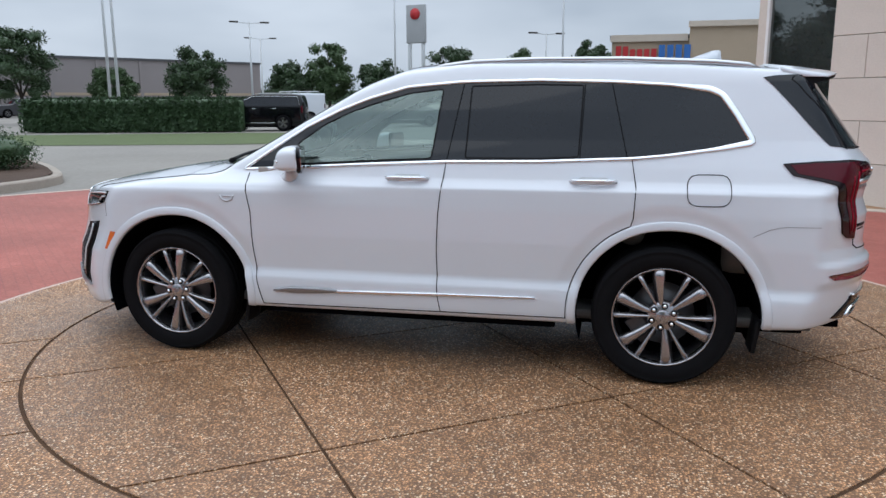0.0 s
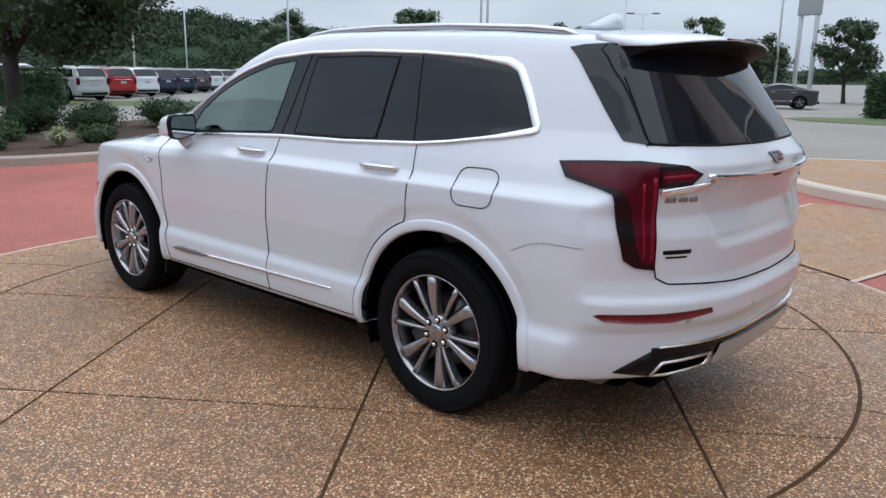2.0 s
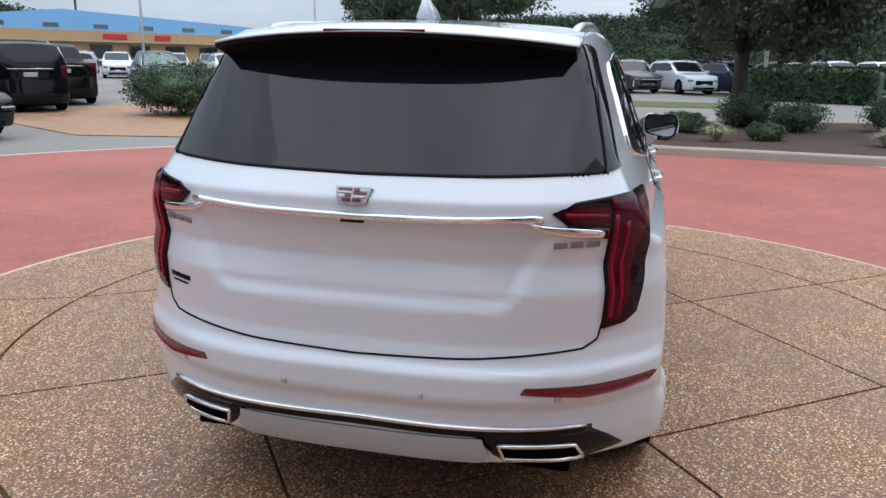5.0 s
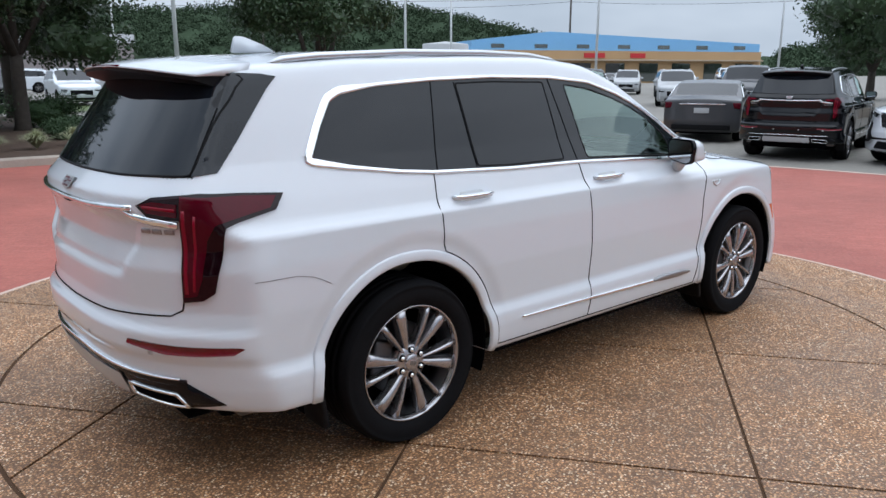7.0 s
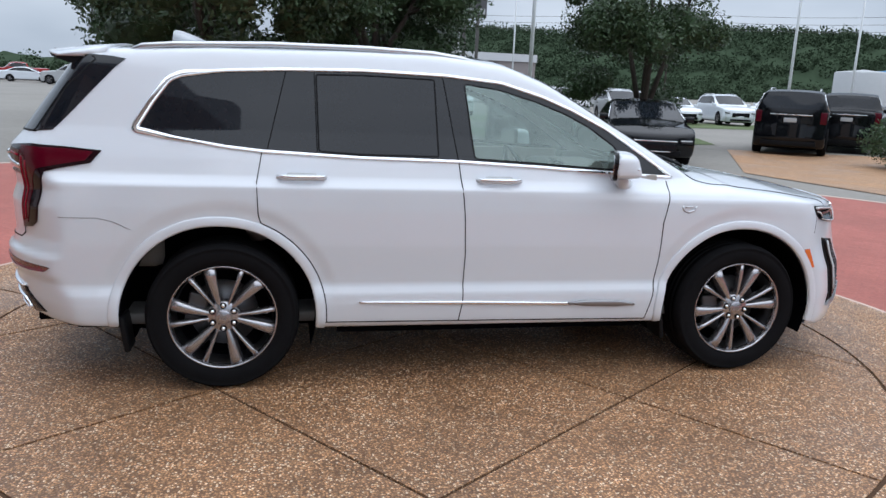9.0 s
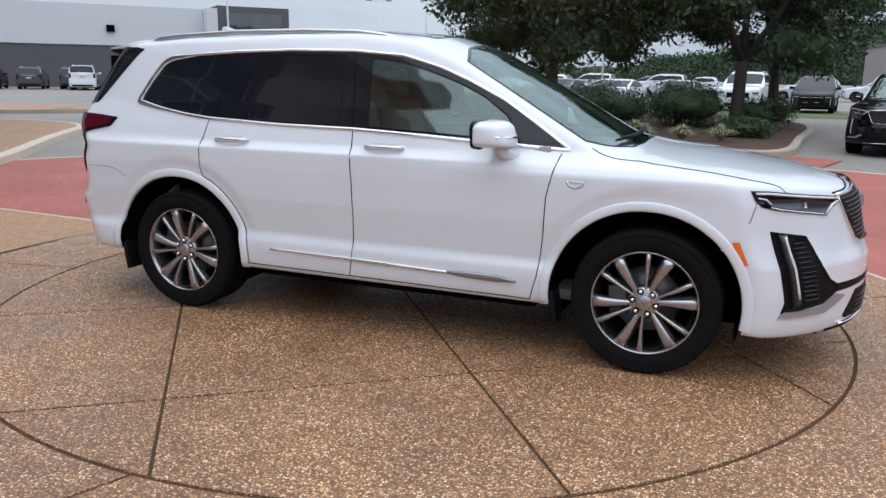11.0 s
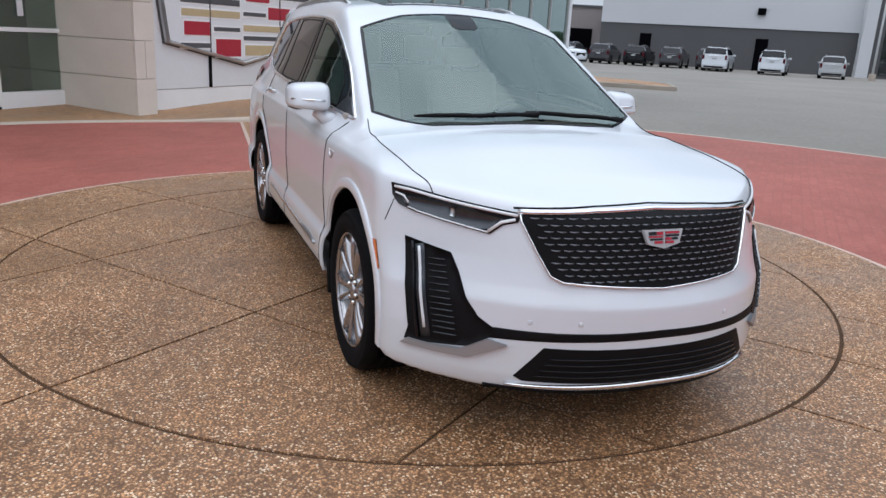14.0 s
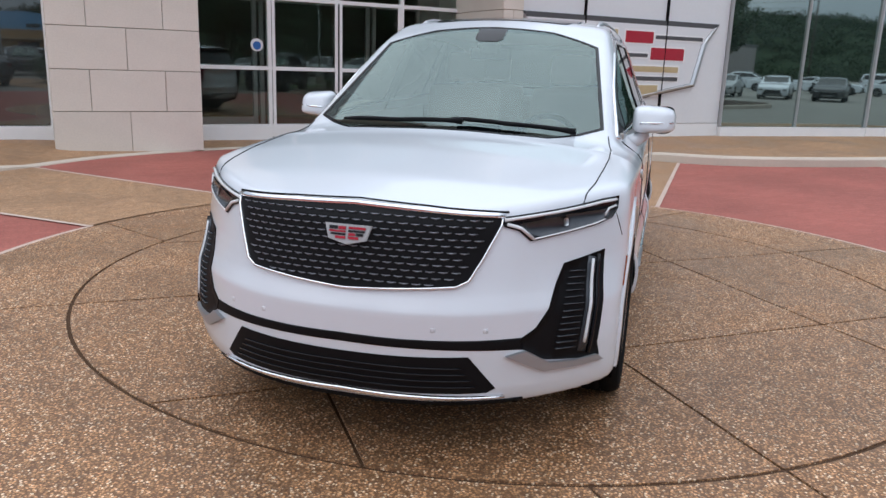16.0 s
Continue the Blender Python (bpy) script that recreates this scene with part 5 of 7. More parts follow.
for i in range(len(back) - 1):
    for k in range(8):
        faces.append((i * 9 + k, i * 9 + k + 1, i * 9 + k + 10, i * 9 + k + 9))
tagged(raw("showroom_walk", verts, [tuple(reversed(f)) for f in faces], M_pave, None, "tan aggregate walk in front of the showroom", False), "tan aggregate walk in front of the showroom", "pavement", kind="structure")


def island(points, mat, label, height=.14, loops=1):
    pts = [Vector(p) for p in points]
    line = curved([tuple(p) for p in pts] + [tuple(pts[0])], 5)
    area = sum(a.x * b.y - b.x * a.y for a, b in zip(line, line[1:]))
    kerbed(line, 1 if area > 0 else -1, height, M_kerb, mat, "island_kerb", "weathered concrete kerb round a planted island")
    sign = 1 if area > 0 else -1
    inner = []
    for i, p in enumerate(line[:-1]):
        d = (line[i + 1] - line[i - 1 if i else len(line) - 2]).normalized()
        inner.append((p.x - d.y * sign * .16, p.y + d.x * sign * .16))
    if sign < 0:
        inner.reverse()
    bm = bmesh.new()
    bm.faces.new([bm.verts.new((x, y, height - .01)) for x, y in inner])
    bmesh.ops.triangulate(bm, faces=bm.faces)
    bmesh.ops.subdivide_edges(bm, edges=bm.edges, cuts=3, use_grid_fill=True)
    for v in bm.verts:
        v.co.z += .05 * noise.noise(v.co * .9)
    tagged(part("planting_bed", bm, mat, None, label), label, "bed", kind="structure")


island([(9.95, -.40), (9.5, -1.3), (9.4, -2.6), (9.2, -4.2), (9.05, -5.6), (9.0, -7.1), (9.7, -8.3), (12.2, -10.6), (16.5, -13.5), (18.2, -11.0), (17.4, -6.0), (16.4, -2.8), (13.2, -1.0), (11.4, -.25)], M_soil, "brown mulch bed with low shrubs")
island([(-5.3, 14.0), (-4.5, 12.4), (-3.3, 11.3), (-1.9, 11.1), (-.5, 11.45), (1.3, 11.35), (2.6, 11.8), (3.1, 15.5), (3.6, 22), (1.5, 27), (-3.0, 26.5), (-8.0, 24.0), (-8.2, 20), (-6.9, 16)], M_soil, "brown mulch bed under shade trees")
island([(-19.9, 17.3), (-21.6, 15.0), (-24.4, 13.4), (-27.0, 14.6), (-25.6, 17.4), (-22.5, 18.6)], M_pave, "tan paved traffic island")
flat("grass_verge", [(7.8, -23.0), (8.8, -22.3), (12.0, -20.2), (19, -18.2), (25, -15.8), (32, -11), (36.5, -3.2), (39.5, -3.6), (37, -13.5), (30.5, -20.5), (25.7, -25.4), (16, -29.4), (12.5, -29.8), (9.6, -29.0)], -.015, M_grass, "mown grass verge beside the street", "grass")
flat("grass_verge", [(7.0, -29.4), (6.0, -27.9), (3.4, -27.2), (-9.5, -30), (-9, -31.8), (1.5, -29.6), (3, -32), (6.5, -31.2)], -.015, M_grass, "mown grass verge beside the street", "grass")
flat("grass_verge", [(24.5, 1.5), (25.5, -4.6), (29.5, -5.6), (29.0, 1.9)], -.013, M_grass, "mown grass strip by parked cars", "grass")
flat("grass_verge", [(5.2, 16.5), (13, 18.5), (15, 24), (5.0, 24)], -.015, M_grass, "mown grass beside a parked car", "grass")
flat("tan_apron", [(9.5, 6.2), (17.5, 8.8), (21, 14), (12.2, 16.5), (8.6, 10.0)], -.016, M_pave, "tan paved apron below parked cars", "pavement")
flat("grass_verge", [(0, 30), (26, 30), (26, 36), (-2, 36)], -.015, M_grass, "mown grass strip by the parking rows", "grass")


# ---- showroom: stone piers, glass doors, emblem wall, curtain wall ----
FD, FN = Vector((-.687, .727, 0)), Vector((.727, .687, 0))
F0 = Vector((-6.5, -6.4, 0))
FACE = Matrix(((FD.x, FN.x, 0, F0.x), (FD.y, FN.y, 0, F0.y), (0, 0, 1, 0), (0, 0, 0, 1)))


def pier(k0, k1, d0, d1, height, rows, cols, label):
    """A stone pier: a core with cut blocks on each face, joints between."""
    t = thing("stone_pier", FACE, label, "pier", "stone piers of the showroom")
    t["kind"] = "structure"
    part("core", box(k0 + .03, d0 + .03, 0, k1 - .03, d1 - .03, height), M_mortar, t, smooth=False)
    h = height / rows
    shared = {}
    for r in range(rows):
        z0, z1 = r * h + .005, (r + 1) * h - .005
        spans = []
        shift = .5 if r % 2 else 0
        w = (k1 - k0) / cols
        cuts = sorted({k0, k1, *[k0 + (c + shift) * w for c in range(cols + 1) if k0 + .05 < k0 + (c + shift) * w < k1 - .05]})
        for a, b in zip(cuts, cuts[1:]):
            spans.append((a + .004, d1 - .04, b - .004, d1))
        spans.append((k0, d0, k0 + .04, d1 - .044))
        spans.append((k1 - .04, d0, k1, d1 - .044))
        for a, c, b, d in spans:
            key = (round(b - a, 3), round(d - c, 3))
            if key not in shared:
                shared[key] = mesh_of(box(-(b - a) / 2, -(d - c) / 2, -h / 2 + .005, (b - a) / 2, (d - c) / 2, h / 2 - .005, .006), "stone", M_stone, False)
            s = new("stone", shared[key])
            s.parent = t
            s.location = ((a + b) / 2, (c + d) / 2, (z0 + z1) / 2)
    return t


HALL = 7.2
pier(-2.33, -.25, -1.6, 1.0, HALL, 12, 2, "pale cut limestone pier beside the glass entrance")
pier(4.80, 5.22, -1.0, 1.5, HALL, 12, 1, "pale cut limestone pier between entrance and emblem wall")


def curtain(k0, k1, depth, n, z0, z1, rails, name, label, base=.25, frame=.055, place=FACE, glass=M_shop_glass, trim=M_alum):
    """A glazed wall: panes in a silver frame over a low sill."""
    t = thing(name, place, label, "window", kind="structure")
    w = (k1 - k0) / n
    part("sill", box(k0, depth - .12, .01, k1, depth + .06, base + z0, .008), M_alum, t, smooth=False)
    levels = [z0 + base, *rails, z1]
    for i in range(n):
        for a, b in zip(levels, levels[1:]):
            part("pane", box(k0 + i * w + .01, depth - .02, a + .01, k0 + (i + 1) * w - .01, depth - .008, b - .01), glass, t, smooth=False).visible_shadow = glass is not M_entrance
    for i in range(n + 1):
        part("mullion", box(k0 + i * w - frame / 2, depth - .08, z0 + base, k0 + i * w + frame / 2, depth + .05, z1, .004), trim, t, smooth=False)
    for z in rails:
        part("rail", box(k0, depth - .06, z - frame / 2, k1, depth + .045, z + frame / 2, .004), trim, t, smooth=False)
    return t


doors = curtain(-.12, 4.90, -.25, 4, .02, HALL, (1.27, 2.45, 4.2, 5.8), "entrance_doors", "silver-framed glass entrance doors before a dark lobby", .28, .065, glass=M_entrance)
for k0, k1 in ((1.175, 2.375), (2.405, 3.605)):
    part("door_stile", box(k0, -.20, .10, k0 + .055, -.185, 2.42, .004), M_alum, doors, smooth=False)
    part("door_stile", box(k1 - .055, -.20, .10, k1, -.185, 2.42, .004), M_alum, doors, smooth=False)
    part("bottom_rail", box(k0 + .056, -.20, .10, k1 - .056, -.187, .30, .004), M_alum, doors, smooth=False)
# Black strips stand in for the shade in the gaps below and between doors.
part("under_door_gap", box(1.15, -.19, .012, 3.63, -.178, .085), M_black, doors, smooth=False)
part("meeting_gap", box(2.378, -.19, .10, 2.402, -.181, 2.42), M_black, doors, smooth=False)
lobby = thing("inner_doors", FACE, "inner pair of silver-framed doors in the dark lobby", "door", kind="structure")
for k in (.10, 1.30, 1.44, 3.66, 3.80, 4.80):
    part("post", box(k - .04, -2.06, .10, k + .04, -1.98, 2.5, .004), M_alum, lobby, smooth=False)
for k0, k1 in ((.145, 1.255), (3.845, 4.755)):
    part("bottom_rail", box(k0, -2.05, .12, k1, -1.99, .30, .004), M_alum, lobby, smooth=False)
part("head_rail", box(.06, -2.06, 2.505, 4.84, -1.98, 2.60, .004), M_alum, lobby, smooth=False)
curtain(-4.1, -2.33, .08, 1, .1, HALL, (4.4,), "corner_glazing", "dark glazing at the showroom's corner", .22)
CD = Vector((-.566, .824, 0))
CURVE = Matrix(((CD.x, CD.y, 0, -12.72), (CD.y, -CD.x, 0, 2.12), (0, 0, 1, 0), (0, 0, 0, 1)))
curtain(0, 4.0, 0, 2, .1, HALL, (4.6,), "curtain_wall", "green-tinted frameless glass wall of the showroom", .22, .016, CURVE, M_curtain_glass, M_sign_grey)
curtain(4.02, 12.0, 0, 6, .1, HALL, (4.6,), "curtain_wall", "green-tinted glass curtain wall of the showroom", .22, .05, CURVE, M_curtain_glass, M_sign_grey)
for k in (5.38, 8.04):
    rail = part("door_rail", box(k, -.05, 1.0, k + 1.29, .04, 1.09, .004), M_alum, None, "", False)
    rail.matrix_world = CURVE
    tagged(rail, "silver cross rail of the glass wall door", "door rail", kind="structure")
notice = part("door_notice", box(4.08, -.235, 1.48, 4.18, -.22, 1.72, .002), M_panel, None, "small white notice on the door glass")
notice.matrix_world = FACE
bm = bmesh.new()
bmesh.ops.create_cone(bm, cap_ends=True, segments=28, radius1=.11, radius2=.11, depth=.006)
badge = part("door_sticker", bm, M_panel, None, "round white and blue sticker on the door glass", False)
badge.matrix_world = FACE @ pose(.92, -.238, 1.66, 90, 0, 0)
bm = bmesh.new()
bmesh.ops.create_cone(bm, cap_ends=True, segments=28, radius1=.07, radius2=.07, depth=.004)
bmesh.ops.translate(bm, verts=bm.verts, vec=(0, -.01, -.006))
part("sticker_centre", bm, M_sign_blue, badge, "", False)
tagged(badge, "round white and blue sticker on the door glass", "sticker")
tagged(notice, "small white notice stuck on the door glass", "notice")


def emblem_wall():
    t = thing("emblem_wall", FACE, "white panel wall with a large coloured shield emblem", "wall", kind="structure")
    f = 1.3
    cuts = (5.22, 6.72, 8.74, 10.47)
    for a, b in zip(cuts, cuts[1:]):
        part("panel", box(a + .022, f - .30, .40, b - .022, f - .02, HALL, .004), M_panel, t, smooth=False)
    for a in cuts[1:3]:
        part("panel_joint", box(a - .021, f - .30, .40, a + .021, f - .034, HALL), M_black, t, smooth=False)
        part("joint_line", box(a - .010, f - .033, .40, a + .010, f + .030, HALL), M_black, t, smooth=False)
    part("base", box(5.22, f - .30, .05, 10.47, f - .03, .392, .004), M_alum, t, smooth=False)

    def shape(pts, y0, y1, mat, name):
        bm = prism([(x, z) for x, z in pts], y0, y1)
        bmesh.ops.transform(bm, matrix=Matrix(((1, 0, 0, 0), (0, 0, 1, 0), (0, 1, 0, 0), (0, 0, 0, 1))), verts=bm.verts)
        bmesh.ops.recalc_face_normals(bm, faces=bm.faces)
        part(name, bm, mat, t, smooth=False)

    c = 7.62
    out = [(-2.38, 2.42), (-2.16, 2.05), (-2.02, 1.16), (0, .77), (2.02, 1.16), (2.24, 2.05), (2.54, 2.42)]
    shape([(c + x, z) for x, z in out], f - .02, f + .012, M_wall_dark, "emblem_rim")
    bm = bmesh.new()
    rings = [[bm.verts.new((c + x * k, d, 1.62 + (z - 1.62) * q)) for x, z in out] for k, q, d in ((.99, .975, f + .012), (.985, .965, f + .055), (.955, .925, f + .062), (.935, .885, f + .020))]
    for lo, hi in zip(rings, rings[1:]):
        for i in range(len(out) - 1):
            bm.faces.new((lo[i], lo[i + 1], hi[i + 1], hi[i]))
    bmesh.ops.recalc_face_normals(bm, faces=bm.faces)
    part("emblem_rim", bm, M_satin, t, smooth=False)
    shape([(c + x * .93, 1.62 + (z - 1.62) * .88) for x, z in out], f + .016, f + .020, M_panel, "emblem_field")
    bands = ((6.0, 7.52, 1.86, 1.97, M_wall_dark), (6.02, 7.52, 1.64, 1.76, M_crest_gold), (6.07, 6.70, 1.32, 1.55, M_crest_red), (6.81, 7.52, 1.40, 1.47, M_wall_dark),
             (6.86, 7.54, .95, 1.26, M_crest_red), (5.98, 6.70, 1.10, 1.18, M_wall_dark), (6.2, 7.5, 2.06, 2.20, M_crest_gold), (7.66, 8.62, .97, 1.16, M_crest_gold), (7.62, 9.13, 1.25, 1.33, M_wall_dark),
             (7.62, 9.13, 1.42, 1.53, M_crest_gold), (7.62, 8.29, 1.70, 1.77, M_wall_dark), (8.37, 9.24, 1.66, 1.89, M_crest_red), (7.70, 8.40, 1.97, 2.19, M_crest_red), (8.46, 9.72, 2.06, 2.13, M_wall_dark))
    for a, b, lo, hi, mat in bands:
        shape([(a - .03, lo - .032), (b + .03, lo - .032), (b + .03, hi + .032), (a - .03, hi + .032)], f + .0205, f + .023, M_alum, "emblem_ridge")
        shape([(a, lo), (b, lo), (b, hi), (a, hi)], f + .0235, f + .029, mat, "emblem_band")


emblem_wall()
hall = thing("showroom", FACE, "low flat-roofed car showroom with pale walls", "building", kind="structure")
part("wall", box(5.0, .3, 0, 10.45, .99, HALL), M_wall_white, hall, smooth=False)
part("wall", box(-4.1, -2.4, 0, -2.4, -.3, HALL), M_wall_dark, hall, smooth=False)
part("wall", box(-.44, -5.0, 0, 5.05, -4.8, HALL), M_wall_grey, hall, smooth=False)
part("wall", box(-.44, -4.79, 0, -.27, -1.61, HALL), M_wall_grey, hall, smooth=False)
part("wall", box(4.96, -4.79, 0, 5.10, -1.01, HALL), M_wall_grey, hall, smooth=False)
part("lobby_floor", box(-.26, -4.79, 0, 4.95, -.40, .10), M_wall_grey, hall, smooth=False)
# Ceiling slab added above the view, to block daylight and darken the lobby.
part("lobby_light_stop", box(-.26, -4.79, 2.95, 4.79, -.34, 3.1), M_wall_dark, hall, smooth=False)
part("wall", box(-4.3, -16, 0, -4.1, .1, HALL), M_stone, hall, smooth=False)
part("roof", box(-4.4, -16, HALL + .01, 10.5, 1.6, HALL + .7, .02), M_wall_white, hall, smooth=False)
wing = thing("showroom_wing", CURVE, "glazed wing of the showroom with a flat roof", "building", kind="structure")
part("wall", box(0, -1.2, 0, 12, -.4, HALL), M_wall_dark, wing, smooth=False)
part("end_wall", box(12.06, -14, 0, 12.3, .02, HALL), M_panel, wing, smooth=False)
part("roof", box(0, -14, HALL + .01, 12.4, .3, HALL + .7, .02), M_wall_white, wing, smooth=False)


# ---- plants ----
def leaf_cloud(name, centres, count, size, mat, parent, seed, flat_leaf=.45, kind=""):
    """Many small leaf blades round clump centres (x, y, z, rx, ry, rz)."""
    rng = np.random.default_rng(seed)
    cs = np.array(centres, float)
    pick = rng.integers(0, len(cs), count)
    d = rng.normal(size=(count, 3))
    d /= np.linalg.norm(d, axis=1, keepdims=True)
    r = rng.random((count, 1)) ** .55 * 1.22
    p = cs[pick, :3] + d * r * cs[pick, 3:6]
    a = rng.normal(size=(count, 3))
    a /= np.linalg.norm(a, axis=1, keepdims=True)
    b = np.cross(a, d + rng.normal(size=(count, 3)) * .6)
    b /= np.maximum(np.linalg.norm(b, axis=1, keepdims=True), 1e-6)
    s = size * (.6 + .8 * rng.random((count, 1)))
    v = np.stack([p - a * s, p + b * s * flat_leaf, p + a * s, p - b * s * flat_leaf], 1).reshape(-1, 3)
    f = np.arange(count * 4).reshape(-1, 4)
    me = bpy.data.meshes.new(name)
    me.from_pydata(v.tolist(), [], f.tolist())
    me.materials.append(mat)
    ob = new(name, me)
    ob.parent = parent
    if kind:
        ob["kind"] = kind
    return ob


def tree(m, height, spread, trunk_h, radius, mat, label, seed, count=9000, leaf=.10, forks=3, group="", slim=1.0):
    rng = random.Random(seed)
    t = thing("tree", m, label, "tree", group)
    bm = bmesh.new()
    lean = Vector((rng.uniform(-.1, .1), rng.uniform(-.1, .1), 0)) * trunk_h
    top = Vector((lean.x, lean.y, trunk_h))
    add_tube(bm, [(0, 0, -.05), (0, 0, .15), lean * .5 + Vector((0, 0, trunk_h * .5)), top], [radius * 1.5, radius * 1.1, radius * .95, radius * .85], 12)
    tips = []
    for i in range(forks):
        a = 2 * math.pi * i / forks + rng.uniform(-.4, .4)
        out = Vector((math.cos(a), math.sin(a), 0))
        mid = top + out * spread * .28 + Vector((0, 0, (height - trunk_h) * .30))
        end = top + out * spread * .55 + Vector((0, 0, (height - trunk_h) * rng.uniform(.5, .75)))
        add_tube(bm, [top - Vector((0, 0, .1)), mid, end], [radius * .6, radius * .4, radius * .15], 8)
        for k in range(3):
            b = a + rng.uniform(-1.1, 1.1)
            tip = mid + Vector((math.cos(b), math.sin(b), rng.uniform(-.1, .7))) * spread * .45
            add_tube(bm, [mid, (mid + tip) / 2 + Vector((0, 0, .1)), tip], [radius * .3, radius * .2, radius * .08], 6)
            tips.append(tip)
        tips.append(end)
    add_tube(bm, [top, top + Vector((0, 0, (height - trunk_h) * .5)), top + Vector((.1, 0, (height - trunk_h) * .85))], [radius * .6, radius * .35, radius * .1], 8)
    part("trunk", bm, M_bark, t)
    cs = [(p.x, p.y, p.z, spread * .26, spread * .26, spread * .20) for p in tips]
    for i in range(34):
        a, f = rng.uniform(0, 2 * math.pi), rng.uniform(.06, .98)
        rr = spread * slim * math.sqrt(max(.03, 1 - (2 * f - .85) ** 2 / 1.4)) * rng.uniform(.45, .95)
        k = rng.uniform(.12, .25) * spread
        cs.append((math.cos(a) * rr * .85, math.sin(a) * rr * .85, trunk_h * .92 + f * (height - trunk_h) * .95, k, k, k * .8))
    leaf_cloud("crown", cs, int(count * 2.1), leaf * .70, mat, t, seed)
    bm = bmesh.new()
    for i, (x, y, z, k, *_) in enumerate(cs):
        made = bmesh.ops.create_icosphere(bm, subdivisions=2, radius=1)["verts"]
        for v in made:
            n = v.co.copy()
            q = k * .66 * (1 + .45 * noise.noise(n * 2.3 + Vector((i, seed, 0))))
            v.co = Vector((x * .9 + n.x * q, y * .9 + n.y * q, z + n.z * q * .8))
    part("inner_foliage", bm, mat, t, smooth=False)
    return t


def shrub(m, rx, ry, h, mat, label, seed, count=2600, leaf=.05, group="", name="shrub"):
    t = thing(name, m, label, "shrub", group)
    rng = random.Random(seed)
    cs = [(rng.uniform(-.65, .65) * rx, rng.uniform(-.65, .65) * ry, h * rng.uniform(.25, .72), rx * .36, ry * .36, h * .30) for _ in range(16)]
    bm = bmesh.new()
    for i in range(6):
        a = i * 1.05
        add_tube(bm, [(0, 0, -.02), (math.cos(a) * rx * .3, math.sin(a) * ry * .3, h * .35), (math.cos(a) * rx * .6, math.sin(a) * ry * .6, h * .7)], [.02, .014, .006], 5)
    part("branchwork", bm, M_bark, t)
    bm = bmesh.new()
    bmesh.ops.create_icosphere(bm, subdivisions=3, radius=1)
    for v in bm.verts:
        k = .72 + .22 * noise.noise(v.co * 2.2 + Vector((seed, 0, 0)))
        v.co = Vector((v.co.x * rx * k, v.co.y * ry * k, h * .48 + v.co.z * h * .44 * k))
    part("inner_foliage", bm, mat, t)
    leaf_cloud("foliage", cs + [(0, 0, h * .5, rx * .9, ry * .9, h * .46)] * 6, count, leaf, mat, t, seed)
    return t


def hedge(p0, p1, depth, h, label, seed, count=9000):
    a, b = Vector(p0), Vector(p1)
    d = b - a
    n = d.length
    t = thing("hedge", Matrix.Translation((*((a + b) / 2), 0)) @ Matrix.Rotation(math.atan2(d.y, d.x), 4, "Z"), label, "hedge", "clipped hedges")
    bm = box(-n / 2 + .06, -depth / 2 + .06, 0, n / 2 - .06, depth / 2 - .06, h - .06, .25)
    bmesh.ops.subdivide_edges(bm, edges=[e for e in bm.edges if e.calc_length() > .5], cuts=12, use_grid_fill=True)
    for v in bm.verts:
        v.co += Vector((0, noise.noise(v.co * 2), noise.noise(v.co * 2 + Vector((9, 0, 0))))) * .07
    part("core", bm, M_leaf_hedge, t)
    rng = np.random.default_rng(seed)
    x = rng.uniform(-n / 2, n / 2, count)
    face = rng.random(count)
    y = np.where(face < .72, np.sign(rng.random(count) - .5) * depth / 2, rng.uniform(-depth / 2, depth / 2))
    z = np.where(face < .72, rng.uniform(.03, h, count), h)
    p = np.stack([x, y, z], 1) + rng.normal(size=(count, 3)) * .03
    va, vb = rng.normal(size=(count, 3)) * .055, rng.normal(size=(count, 3)) * .04
    v = np.stack([p - va, p + vb, p + va, p - vb], 1).reshape(-1, 3)
    me = bpy.data.meshes.new("foliage")
    me.from_pydata(v.tolist(), [], np.arange(count * 4).reshape(-1, 4).tolist())
    me.materials.append(M_leaf_hedge)
    new("foliage", me).parent = t
    return t


def tuft(m, label, seed, mat, h=.46, count=420):
    t = thing("grass_tuft", m, label, "grass", "grass tufts in the beds")
    rng = random.Random(seed)
    v, f = [], []
    for i in range(count):
        a, o = rng.uniform(0, 6.28), rng.uniform(.15, 1.05)
        c, s, l = math.cos(a), math.sin(a), h * rng.uniform(.6, 1.1)
        w = .008
        k = len(v)
        v += [(-s * w, c * w, 0), (s * w, -c * w, 0), (c * o * l * .5 + s * w, s * o * l * .5 - c * w, l * (.78 - .25 * o)), (c * o * l * .5 - s * w, s * o * l * .5 + c * w, l * (.78 - .25 * o)), (c * o * l * 1.05, s * o * l * 1.05, l * (.95 - .55 * o))]
        f += [(k, k + 1, k + 2, k + 3), (k + 3, k + 2, k + 4)]
    raw("tuft_foliage", v, f, mat, t)
    return t


